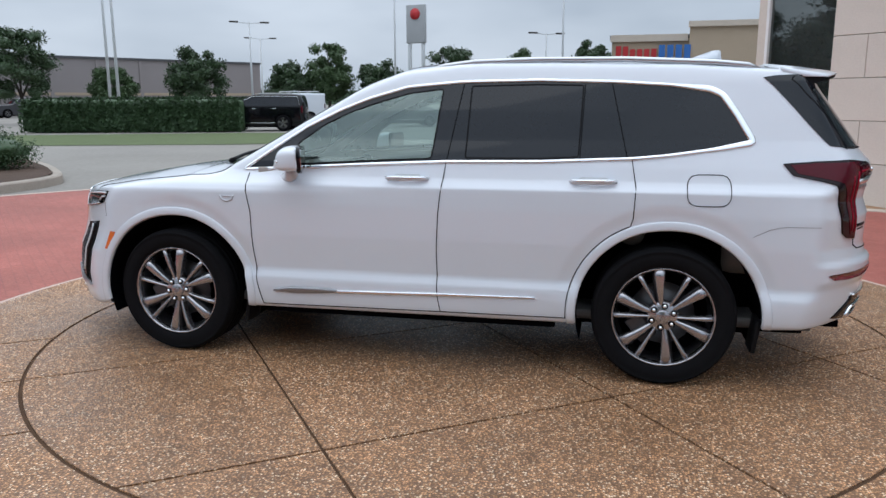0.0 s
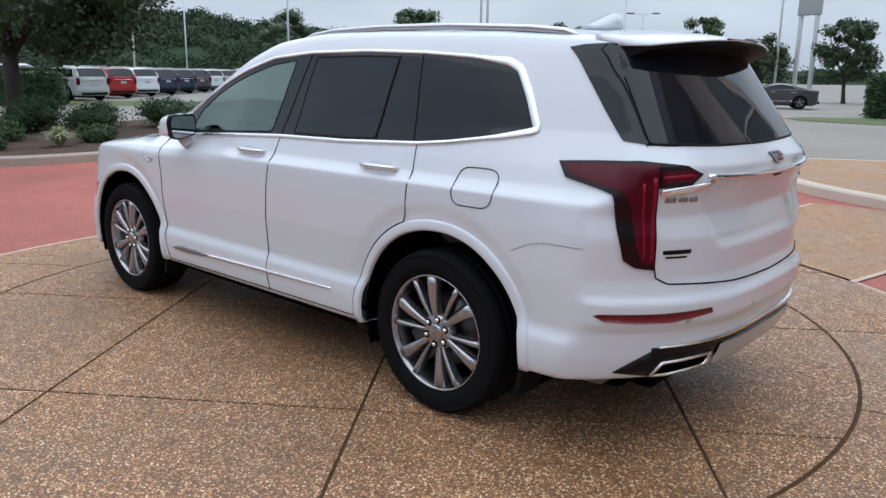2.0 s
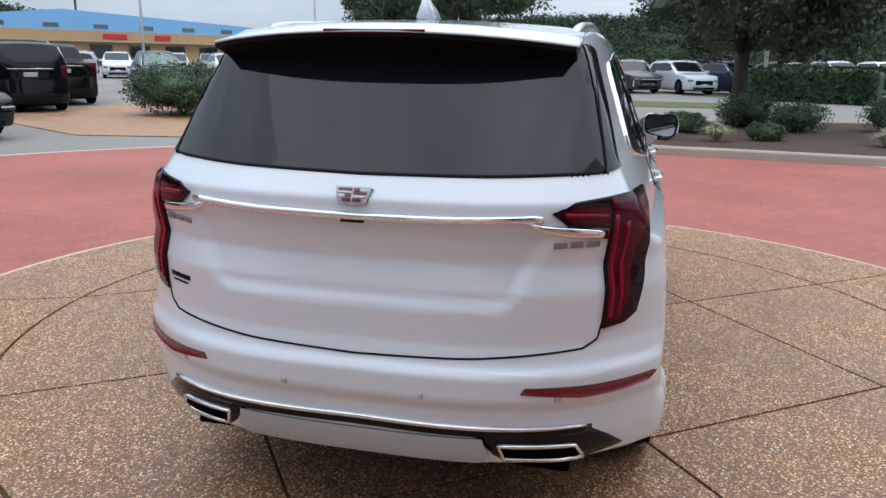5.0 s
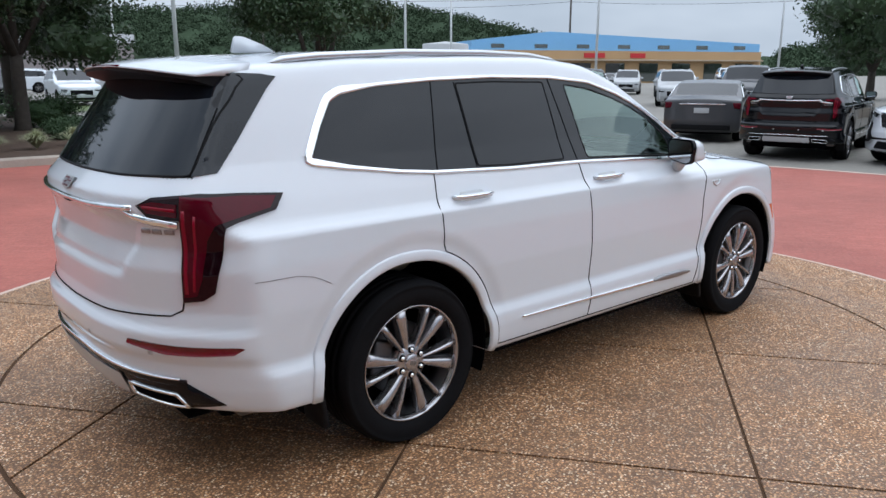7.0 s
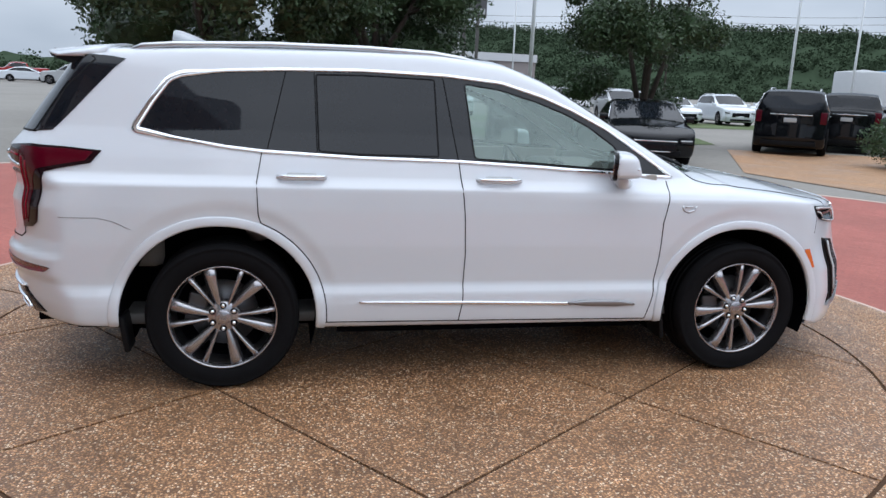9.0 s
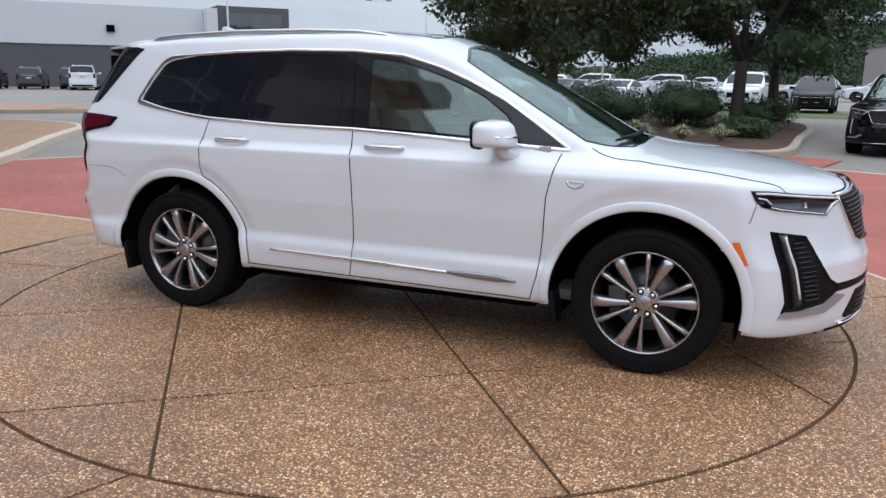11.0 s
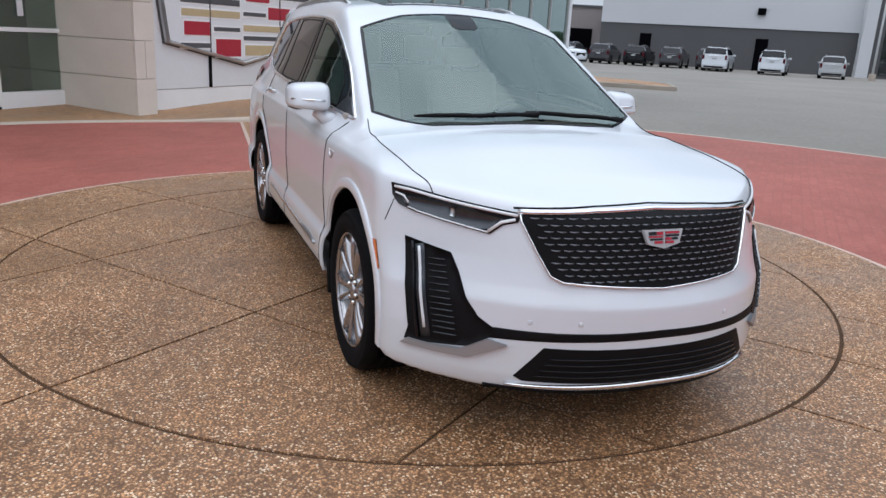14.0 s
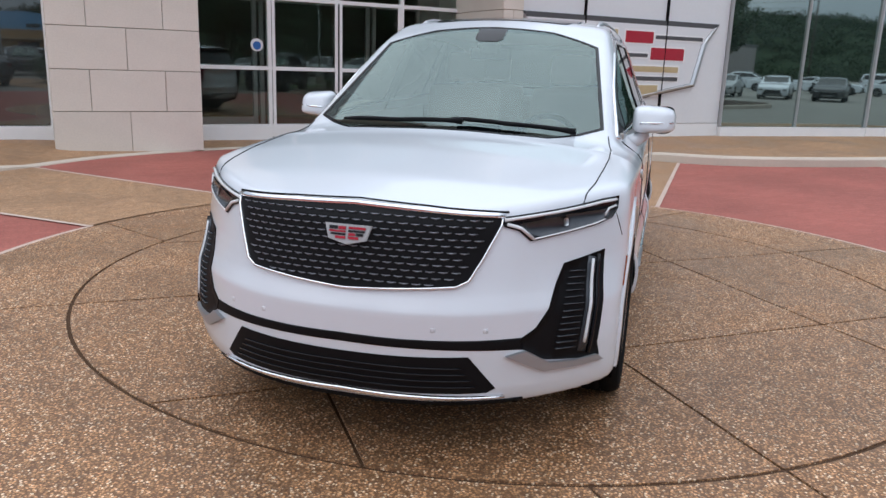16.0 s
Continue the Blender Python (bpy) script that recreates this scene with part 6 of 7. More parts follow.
# ---- other vehicles: lofted bodies by kind ----
KINDS = {
    # length, width, height, axle front, axle rear, wheel radius, top line (x, z), belt, side windows (x, z), nose height, tail lamp box
    "suv": dict(L=4.8, W=1.92, H=1.72, axles=(1.42, -1.40), R=.37, top=[(-2.40, 1.10), (-2.34, 1.18), (-2.05, 1.62), (-1.5, 1.70), (-.3, 1.72), (.15, 1.64), (1.05, 1.12), (2.0, 1.02), (2.38, .86)], belt=1.10,
                win=[(-2.0, 1.18), (-1.78, 1.56), (-.3, 1.61), (.1, 1.55), (.82, 1.16)]),
    "big_suv": dict(L=5.3, W=2.04, H=1.90, axles=(1.62, -1.50), R=.41, top=[(-2.64, 1.20), (-2.60, 1.30), (-2.42, 1.82), (-2.0, 1.88), (-.2, 1.90), (.3, 1.80), (1.05, 1.26), (2.2, 1.18), (2.62, 1.02)], belt=1.24,
                    win=[(-2.38, 1.30), (-2.25, 1.74), (-.2, 1.78), (.2, 1.70), (.85, 1.30)]),
    "sedan": dict(L=4.9, W=1.86, H=1.45, axles=(1.42, -1.42), R=.335, top=[(-2.44, .90), (-2.38, 1.02), (-1.75, 1.08), (-1.0, 1.38), (-.3, 1.45), (.2, 1.40), (1.05, 1.00), (2.0, .90), (2.42, .72)], belt=.97,
                  win=[(-1.55, 1.04), (-1.0, 1.31), (-.3, 1.37), (.1, 1.32), (.85, 1.01)]),
    "coupe": dict(L=4.75, W=1.88, H=1.36, axles=(1.42, -1.40), R=.345, top=[(-2.36, .92), (-2.30, 1.02), (-1.8, 1.06), (-1.0, 1.30), (-.4, 1.36), (.1, 1.30), (.95, .98), (2.0, .88), (2.34, .70)], belt=.98,
                  win=[(-1.25, 1.06), (-.9, 1.24), (-.4, 1.29), (.0, 1.24), (.7, 1.01)]),
    "van": dict(L=5.6, W=2.0, H=2.10, axles=(1.85, -1.55), R=.36, top=[(-2.78, 1.40), (-2.76, 1.9), (-2.66, 2.08), (-1.0, 2.10), (1.0, 2.08), (1.35, 1.96), (1.95, 1.34), (2.5, 1.16), (2.78, .95)], belt=1.28,
                win=[(.95, 1.34), (.98, 1.86), (1.25, 1.86), (1.70, 1.36)]),
    "pickup": dict(L=5.8, W=2.03, H=1.92, axles=(1.85, -1.75), R=.41, top=[(-2.88, 1.20), (-2.84, 1.34), (-.95, 1.36), (-.90, 1.40), (-.72, 1.82), (-.4, 1.90), (.45, 1.90), (.8, 1.82), (1.35, 1.30), (2.4, 1.22), (2.86, 1.02)], belt=1.28,
                   win=[(-.72, 1.36), (-.60, 1.76), (.45, 1.80), (.72, 1.74), (1.12, 1.36)]),
}


def small_wheel(R, fine=True, name="wheel"):
    bm = add_lathe(bmesh.new(), [(R * .68, -.20), (R * .66, -.05), (R * .70, .0), (R * .69, .008), (R * .66, 0), (R * .62, -.06), (.001, -.08)], 28)
    w = part(name, bm, M_dark_alloy)
    part("tyre", add_lathe(bmesh.new(), [(R * .68, -.002), (R * .8, .014), (R * .93, .006), (R, -.03), (R, -.19), (R * .93, -.225), (R * .68, -.22)], 28), M_tyre, w)
    far = bmesh.new()
    for i in range(5):
        a = i * 1.2566
        bm = bmesh.new() if fine else far
        for w0 in (-.18, .18):
            add_box(bm, .03, -.035, -.014, R * .67, -.004, .014, 0, Matrix.Rotation(a + w0, 4, "Y"))
        if fine:
            part("spoke", bm, M_alloy, w, smooth=False)
    if fine:
        far.free()
    else:
        part("rim_face", far, M_alloy, w, smooth=False)
    return w


def vehicle(kind, mat, label, category="car", group="parked cars", fine=True):
    s = KINDS[kind]
    L, W, H, R = s["L"] / 2, s["W"] / 2, s["H"], s["R"]
    t = thing(kind if kind in ("van", "pickup", "sedan", "coupe") else "suv", Matrix(), label, category, group)
    tx, tz = [p[0] for p in s["top"]], [p[1] for p in s["top"]]
    belt = s["belt"]
    box_like = kind == "van"

    def f(x, y, z):
        a = np.abs(y)
        tum = .035 if box_like else .30
        side = a - W + .03 + .05 * np.clip((.45 - z) / .3, 0, 1) ** 2 + np.clip((z - belt) / .6, 0, 1) * tum * .75 + .03 * np.clip((np.abs(x) - 1.6) / .8, 0, 1) ** 2
        front = x - L + np.interp(z, [.2, .5, .8, 1.2], [.10, .0, .03, .10]) + .30 * a ** 2.6
        rear = -L + np.interp(z, [.2, .5, .9, 1.3], [.08, .0, .03, .03]) - x + .22 * a ** 3
        top = (z - np.interp(x, tx, tz) + .06 * a ** 2) * np.interp(np.abs(np.gradient(np.interp(np.linspace(-3, 3, 121), tx, tz))[np.clip(((x + 3) * 20).astype(int), 0, 120)]), [0, .05], [1, .75])
        bot = .24 - z
        return smax([side, front * .95, rear * .95, top, bot], .022)

    nx, ny, nz = 104, 22, 34
    xs, ys, zs = np.linspace(-L - .1, L + .1, nx + 1), np.linspace(-W - .1, W + .1, ny + 1), np.linspace(.1, H + .1, nz + 1)
    idx, verts, faces = {}, [], []

    def at(i, j, k):
        if (i, j, k) not in idx:
            idx[i, j, k] = len(verts)
            verts.append((xs[i], ys[j], zs[k]))
        return idx[i, j, k]

    for i in range(nx):
        for k in range(nz):
            faces += [(at(i, 0, k), at(i + 1, 0, k), at(i + 1, 0, k + 1), at(i, 0, k + 1)), (at(i, ny, k), at(i, ny, k + 1), at(i + 1, ny, k + 1), at(i + 1, ny, k))]
        for j in range(ny):
            faces += [(at(i, j, 0), at(i, j + 1, 0), at(i + 1, j + 1, 0), at(i + 1, j, 0)), (at(i, j, nz), at(i + 1, j, nz), at(i + 1, j + 1, nz), at(i, j + 1, nz))]
    for j in range(ny):
        for k in range(nz):
            faces += [(at(0, j, k), at(0, j, k + 1), at(0, j + 1, k + 1), at(0, j + 1, k)), (at(nx, j, k), at(nx, j + 1, k), at(nx, j + 1, k + 1), at(nx, j, k + 1))]
    v = np.array(verts)
    o = np.stack([v[:, 0] * .8, 0 * v[:, 0], .52 + (v[:, 2] - .7) * .12], 1)
    lo, hi = np.zeros(len(v)), np.ones(len(v))
    for _ in range(22):
        mid = (lo + hi) / 2
        out = f(*(o + (v - o) * mid[:, None]).T) > 0
        hi, lo = np.where(out, mid, hi), np.where(out, lo, mid)
    v = o + (v - o) * lo[:, None]
    q = np.array(faces)
    tri = np.concatenate([q[:, [0, 1, 2]], q[:, [0, 2, 3]]])
    c = v[tri].mean(1)
    x, y, z = c.T
    nrm = np.cross(v[tri[:, 1]] - v[tri[:, 0]], v[tri[:, 2]] - v[tri[:, 0]])
    nrm /= np.maximum(np.linalg.norm(nrm, axis=1, keepdims=True), 1e-9)
    look_ = np.full(len(tri), "body", dtype=object)
    flank = np.abs(nrm[:, 1]) > .55
    look_[flank & within(s["win"], x, z)] = "side_glass"
    front_x = s["win"][-1][0]
    look_[(nrm[:, 0] > .3) & (z > belt + .06) & (z < H - .08) & (np.abs(y) < W - .2) & (x > -.6) & (x < L - .7)] = "windscreen"
    if kind == "pickup":
        look_[(nrm[:, 0] < -.4) & (z > belt + .12) & (z < H - .1) & (x > -1.2) & (np.abs(y) < W - .28)] = "rear_window"
    else:
        look_[(nrm[:, 0] < -.25) & (z > belt + (.10 if kind != "sedan" else .12)) & (z < H - .09) & (np.abs(y) < W - .22) & (x < 0)] = "rear_window"
    for ax in s["axles"]:
        look_[(np.abs(y) > W - .30) & ((np.hypot(x - ax, z - R) < R + .045) | ((np.abs(x - ax) < R + .045) & (z < R)))] = ""
    for k in ("body", "side_glass", "windscreen", "rear_window"):
        tt = tri[look_ == k]
        if len(tt):
            used, fl = np.unique(tt, return_inverse=True)
            raw(k, v[used], fl.reshape(-1, 3), mat if k == "body" else M_glass_dark, t)
    first = small_wheel(R, fine)
    for n_, (ax, sd) in enumerate([(a, b) for a in s["axles"] for b in (1, -1)]):
        w = first if not n_ else copy_thing(first, Matrix())
        w.parent = t
        w.matrix_basis = pose(ax, sd * (W - .02), R, 0, 30 * n_, 0 if sd > 0 else 180)
    for ax in s["axles"]:
        part("wheel_liner", box(ax - R - .06, -W + .28, .22, ax + R + .06, W - .28, 2 * R + .08), M_void, t, smooth=False)
    part("underbody", box(-L + .3, -W + .25, .19, L - .3, W - .25, .30, .02), M_void, t, smooth=False)
    hz = tz[-1]

    def lay(px, py, pz, sx, sy, sz, m, name, bev=.008):
        part(name, box(px - sx, py - sy, pz - sz, px + sx, py + sy, pz + sz, bev), m, t)

    fx = lambda yy, zz: L - float(np.interp(zz, [.2, .5, .8, 1.2], [.10, .0, .03, .10])) - .30 * abs(yy) ** 2.6
    rx = lambda yy, zz: -L + float(np.interp(zz, [.2, .5, .9, 1.3], [.08, .0, .03, .03])) + .22 * abs(yy) ** 3
    nose = hz - .14
    lay(fx(.2, nose) - .01, 0, nose - .10, .03, W * .50, .115, M_gloss_black, "grille", .02)
    lay(fx(.2, nose) + .012, 0, nose + .012, .012, W * .50, .012, M_chrome, "grille_bar", .004)
    lay(fx(.2, nose) + .012, 0, nose - .21, .012, W * .36, .010, M_chrome, "grille_bar", .004)
    lay(fx(.2, .36), 0, .34, .035, W * .60, .055, M_black, "lower_intake", .01)
    for sd in (1, -1):
        hy = sd * W * .72
        lay(fx(hy, nose) - .06, hy, nose + .01, .10, W * .16, .045, M_lamp, "headlight", .02)
        lay(fx(hy, nose) + .035, hy, nose + .03, .008, W * .13, .010, M_drl, "light_guide", .003)
        if kind not in ("sedan", "coupe", "pickup", "van"):
            lay(fx(hy, nose) - .02, sd * W * .83, nose - .20, .05, .012, .16, M_drl, "light_bar", .004)
        ty = sd * W * .82
        tall = .17 if kind not in ("sedan", "coupe") else .07
        lay(rx(ty, .95) + .035, ty, belt - .14 if kind not in ("sedan", "coupe") else belt - .10, .06, W * .10, tall, M_red_lens, "tail_light", .02)
        lay(front_x + .02, sd * (W + .06), belt + .05, .05, .10, .07, mat, "wing_mirror", .03)
        for hx in (-.05, -1.05) if fine else ():
            lay(hx, sd * (W - .035), belt - .10, .11, .014, .014, M_chrome, "door_handle", .006)
        bm = tube([(p[0], sd * (W - .03 - (p[1] - belt) / .6 * (.035 if box_like else .30) * .75), p[1]) for p in s["win"]], .010, 6)
        part("window_trim", bm, M_chrome, t)
        if fine:
            lay(-.1, sd * (W - .028), .42, 1.0, .012, .012, M_chrome, "sill_moulding", .005)
        if kind in ("suv", "big_suv"):
            part("roof_rail", tube([(-1.9, sd * (W - .36), H - .06), (-1.7, sd * (W - .36), H + .01), (-.4, sd * (W - .36), H + .02), (-.1, sd * (W - .36), H - .05)], .018, 6), M_satin, t)
    lay(rx(.1, .7) - .008, 0, belt - .22, .012, .17, .06, M_silver_paint, "number_plate", .004)
    lay(rx(.1, .9) - .010, 0, belt - .07, .012, W * .55, .012, M_chrome, "tailgate_bar", .004)
    lay(rx(.1, .36), 0, .36, .04, W * .72, .06, M_black, "rear_skirt", .01)
    if kind == "van":
        for i in range(2):
            part("roof_rack", tube([(-2.2, (-.6 + 1.2 * i), H + .10), (.6, (-.6 + 1.2 * i), H + .10)], .02, 6), M_alum, t)
        for i in range(5):
            part("rack_bar", tube([(-2.2 + i * .7, -.75, H + .02), (-2.2 + i * .7, -.75, H + .10), (-2.2 + i * .7, .75, H + .10), (-2.2 + i * .7, .75, H + .02)], .02, 6), M_alum, t)
    return t


_proto = {}


def park(kind, mat, label, x, y, heading, group="parked cars", z=-.025, fine=True):
    """Puts a vehicle with its middle at x, y, nose along heading (degrees)."""
    key = (kind, mat.name, label)
    m = pose(x, y, z, 0, 0, heading)
    if key not in _proto:
        _proto[key] = vehicle(kind, mat, label, "car" if kind not in ("van", "pickup") else kind, group, fine)
        _proto[key].matrix_world = m
        return _proto[key]
    return copy_thing(_proto[key], m)


park("sedan", M_black_paint, "black sports sedan with bright headlamps", 7.5, 12.9, 252)
park("big_suv", M_black_paint, "black full-size utility vehicle parked on the apron", 14.7, 16.9, 51)
park("sedan", M_grey_paint, "dark grey luxury sedan parked on the apron", 15.4, 7.3, 25)
park("pickup", M_grey_paint, "dark grey pickup facing the apron", 27.7, 12.7, 207, fine=False)
park("suv", M_silver_paint, "silver crossover behind the grey sedan", 30.5, 17.8, 214, fine=False)
park("suv", M_white, "white crossover beyond the parked pickup", 38.4, 16.4, 205, fine=False)
park("pickup", M_black_paint, "black pickup parked on the lot", 17.9, 18.4, 49)
park("suv", M_silver_paint, "silver crossover in the parking row", 42, 38, 150, fine=False)
park("suv", M_white, "white crossover in the parking row", 40, 24, 220, fine=False)
park("big_suv", M_black_paint, "black full-size utility vehicle by the clipped hedge", 17.2, -32.4, 14)
park("van", M_white, "white cargo van with roof rack", -1.7, -28.2, 243)
park("coupe", M_grey_paint, "dark grey coupe on the street", 11.3, -39.8, 25)
park("van", M_white, "white cargo van with roof rack", 22.8, -49.0, 25)
park("sedan", M_grey_paint, "dark grey sedan outside the flooring shop", -4.5, -62, 10, fine=False)
row_mats = [M_silver_paint, M_silver_paint, M_white, M_grey_paint, M_black_paint, M_white, M_white]
row_names = {"silver_paint": "silver", "pearl_white_paint": "white", "dark_grey_paint": "dark grey", "black_paint": "black"}


def car_row(x0, y0, x1, y1, n, heading, seed, kinds=("suv", "suv", "sedan", "big_suv"), skip=()):
    rng = random.Random(seed)
    for i in range(n):
        mat, kind = rng.choice(row_mats), rng.choice(kinds)
        if i in skip:
            continue
        f = i / max(1, n - 1)
        park(kind, mat, f"{row_names[mat.name]} {'crossover' if 'suv' in kind else kind} in the parking row", x0 + (x1 - x0) * f, y0 + (y1 - y0) * f, heading + rng.uniform(-2, 2), fine=False)


for i, (mt, nm) in enumerate(((M_silver_paint, "silver"), (M_red_paint, "red"), (M_white, "white"), (M_blue_paint, "dark blue"), (M_blue_paint, "dark blue"), (M_grey_paint, "dark grey"), (M_white, "white"), (M_silver_paint, "silver"), (M_black_paint, "black"))):
    park("suv", mt, f"{nm} crossover in the parking row", 38.2 + i * 2.5, -13.9 - i * 2.75, 8 - i, fine=False)
for i, (mt, nm) in enumerate(((M_black_paint, "black"), (M_grey_paint, "dark grey"), (M_white, "white"), (M_blue_paint, "dark blue"), (M_silver_paint, "silver"))):
    park("suv", mt, f"{nm} crossover in the parking row", 39.6 - i * .1, 2.2 - i * 2.75, 206, fine=False)
car_row(46, 6, 56, -18, 8, 196, 5)
car_row(70, -34, 50, -68, 9, 60, 6, ("suv", "sedan", "pickup"))
car_row(-8, 38, 24, 36, 11, 262, 12)
car_row(-14, 58, 30, 60, 10, 175, 13, ("sedan", "suv", "coupe"))
car_row(-20, 72, 34, 76, 9, 175, 14, ("sedan", "suv", "big_suv"))
car_row(48, 24, 34, 46, 8, 215, 15)
car_row(58, 30, 48, 47, 5, 215, 16)
park("big_suv", M_white, "white full-size utility vehicle by the charcoal wall", -47.5, 42.5, 132, fine=False)
park("big_suv", M_white, "white full-size utility vehicle by the charcoal wall", -44.6, 45.6, 132, fine=False)
park("suv", M_silver_paint, "silver crossover by the charcoal wall", -41.2, 48.2, 132, fine=False)
park("coupe", M_black_paint, "black coupe parked by the lot entrance", -25.8, 44.3, -8)
park("pickup", M_red_paint, "red pickup far across the lot", -28.5, 85.5, 200, fine=False)
park("sedan", M_maroon, "dark maroon sedan behind the black coupe", -29.5, 47.2, -10)
park("sedan", M_white, "white sedan far across the lot", -25.5, 78, 10, fine=False)
park("big_suv", M_white, "white full-size utility vehicle by the low grey hall", -50.0, 28.6, 20)
for i, (mt, nm) in enumerate(((M_black_paint, "black"), (M_grey_paint, "dark grey"), (M_black_paint, "black"), (M_grey_paint, "dark grey"), (M_grey_paint, "dark grey"))):
    park("suv", mt, f"{nm} crossover in the row by the charcoal wall", -57.5 + i * 1.9, 34.5 + i * 2.3, 132, fine=False)
car_row(-22, 91, -4, 91, 4, 175, 18, ("sedan", "suv"))

# ---- planting ----
tree(pose(15.5, -3.3, .10), 6.8, 3.5, 1.75, .19, M_leaf, "shade tree with dense dark glossy leaves in the mulch bed", 3, 15000, .105, group="shade trees")
tree(pose(-2.6, 13.9, .10), 6.6, 3.3, 1.75, .17, M_leaf, "shade tree with dense dark glossy leaves in the mulch bed", 4, 21000, .10, group="shade trees")
tree(pose(1.5, 18.5, .10), 7.0, 3.6, 1.9, .18, M_leaf, "shade tree with dense dark glossy leaves in the mulch bed", 5, 21000, .105, group="shade trees")
tree(pose(2.6, 24.5, .10), 7.4, 3.8, 2.0, .18, M_leaf, "shade tree with dense dark glossy leaves in the mulch bed", 7, 14000, .11, group="shade trees")
tree(pose(-4.8, 22.5, .10), 7.0, 3.2, 2.0, .18, M_leaf, "shade tree with dense dark glossy leaves in the mulch bed", 9, 13000, .11, group="shade trees")
tree(pose(33.6, 7.9, 0), 10.5, 5.2, 2.0, .22, M_leaf, "dark shade tree beyond the parked cars", 11, 14000, .14, group="far trees")
tree(pose(44, -5.5, 0), 9.0, 3.3, 2.2, .24, M_leaf, "dark shade tree beyond the parked cars", 12, 14000, .15, group="far trees")
tree(pose(40, -9.5, 0), 9.0, 4.6, 2.2, .24, M_leaf, "dark shade tree beyond the parked cars", 13, 14000, .15, group="far trees")
tree(pose(9.6, 17.4, 0), 8.4, 2.9, .7, .17, M_leaf, "dense dark tree with plum-tinged edges on the grass", 15, 24000, .085, group="shade trees")
tree(pose(46, 14.5, 0), 9.4, 4.0, 1.6, .24, M_leaf, "dark shade tree beyond the parked cars", 16, 13000, .15, group="far trees")
for i, (x, y, h, sp) in enumerate(((38.2, -40.2, 6.6, 2.9), (34, -44, 4.0, 1.9), (28.9, -46.9, 5.6, 2.6), (24, -52, 4.6, 2.1), (21, -52.8, 6.2, 2.4), (16.9, -53.5, 5.0, 2.2), (11.3, -53.9, 5.9, 2.3), (6.1, -54.5, 5.4, 2.2), (.9, -53.5, 6.0, 2.2), (56, -41, 7.2, 3.9), (52, -44.6, 4.8, 1.7))):
    tree(pose(x, y, 0), h, sp, h * .28, .13, M_leaf_light if i % 3 == 1 else M_leaf, "street tree with a loose open crown across the road", 40 + i, 5200, .15, group="street trees", slim=.9)
hedge((27.8, -28.4), (17.3, -31.2), 1.7, 1.62, "long clipped dark green hedge beside the street", 5, 13000)
hedge((33.6, -6.2), (31.2, -10.9), 1.5, 1.45, "clipped dark green hedge by the parked cars", 6, 9000)
hedge((2.2, -33.6), (5.0, -33.0), 1.4, 1.5, "clipped dark green hedge across the street", 7, 4000)
for i, (x, y, rx, h) in enumerate(((11.6, -8.6, .95, .80), (13.0, -9.6, .95, .95), (14.5, -9.4, 1.0, .95), (13.0, -6.6, .85, .70), (14.9, -6.6, .80, .75), (13.9, -4.4, .75, .70), (12.6, -1.9, .55, .45), (14.8, -3.4, .75, .8), (11.6, -3.4, .4, .35), (11.4, -1.2, .45, .40))):
    shrub(pose(x, y, .11), rx, rx * .9, h, M_leaf_hedge if h > .5 else M_leaf_light, "low rounded evergreen shrub in the mulch bed", 60 + i, 8000, .028, "bed shrubs")
for i, (x, y, rx, h) in enumerate(((-6.4, 19.4, .95, .85), (-5.0, 16.6, 1.0, .95), (-3.4, 16.4, 1.0, .9), (-1.6, 17.2, 1.15, 1.2), (.2, 18.6, 1.2, 1.3), (-2.6, 18.8, 1.2, 1.35), (-4.6, 18.8, 1.1, 1.2), (1.8, 15.2, .7, .5), (-.2, 20.4, 1.2, 1.4), (2.2, 19.2, .9, .9))):
    shrub(pose(x, y, .11), rx, rx * .9, h, M_leaf_hedge, "low rounded evergreen shrub under the trees", 80 + i, 8000, .032, "bed shrubs")
shrub(pose(14.4, 11.2, -.02), 1.6, 1.45, 1.38, M_leaf_hedge, "broad spreading juniper beside the apron", 99, 20000, .038, name="juniper")
for i, (x, y) in enumerate(((-4.7, 13.9), (-4.2, 13.1), (-3.5, 12.7), (-2.7, 12.6), (-1.9, 12.7), (-1.1, 12.9), (-.3, 13.0), (.5, 13.2), (1.3, 13.5), (-3.9, 14.6), (-2.2, 14.0), (-.7, 14.4), (11.0, -5.4), (11.3, -6.6), (10.9, -2.4), (11.7, -.6), (11.2, -7.6))):
    tuft(pose(x, y, .12, 0, 0, i * 40), "pale ornamental grass tuft in the mulch bed", 20 + i, M_leaf_dry)

# ---- poles, signs ----


def lamp_post(x, y, h, heads, label, mat=M_pole, r=.09, arm=.9):
    t = thing("street_lamp", pose(x, y, 0), label, "lamp", "lot lamps and poles")
    part("base", add_lathe(bmesh.new(), [(.001, .5), (.22, .5), (.25, .45), (.26, -.03)], 20, "z"), M_kerb, t)
    part("pole", tube([(0, 0, .4), (0, 0, h * .5), (0, 0, h)], [r, r * .85, r * .65], 12), mat, t)
    for i in range(heads):
        a = i * 2 * math.pi / max(1, heads) + .6
        c, s = math.cos(a), math.sin(a)
        part("arm", tube([(0, 0, h - .1), (c * arm, s * arm, h - .02)], .03, 6), mat, t)
        part("lamp_head", box(-.34, -.16, -.06, .34, .16, .06, .03, pose(c * (arm + .3), s * (arm + .3), h, 0, 0, math.degrees(a))), M_pole_dark, t)
    return t


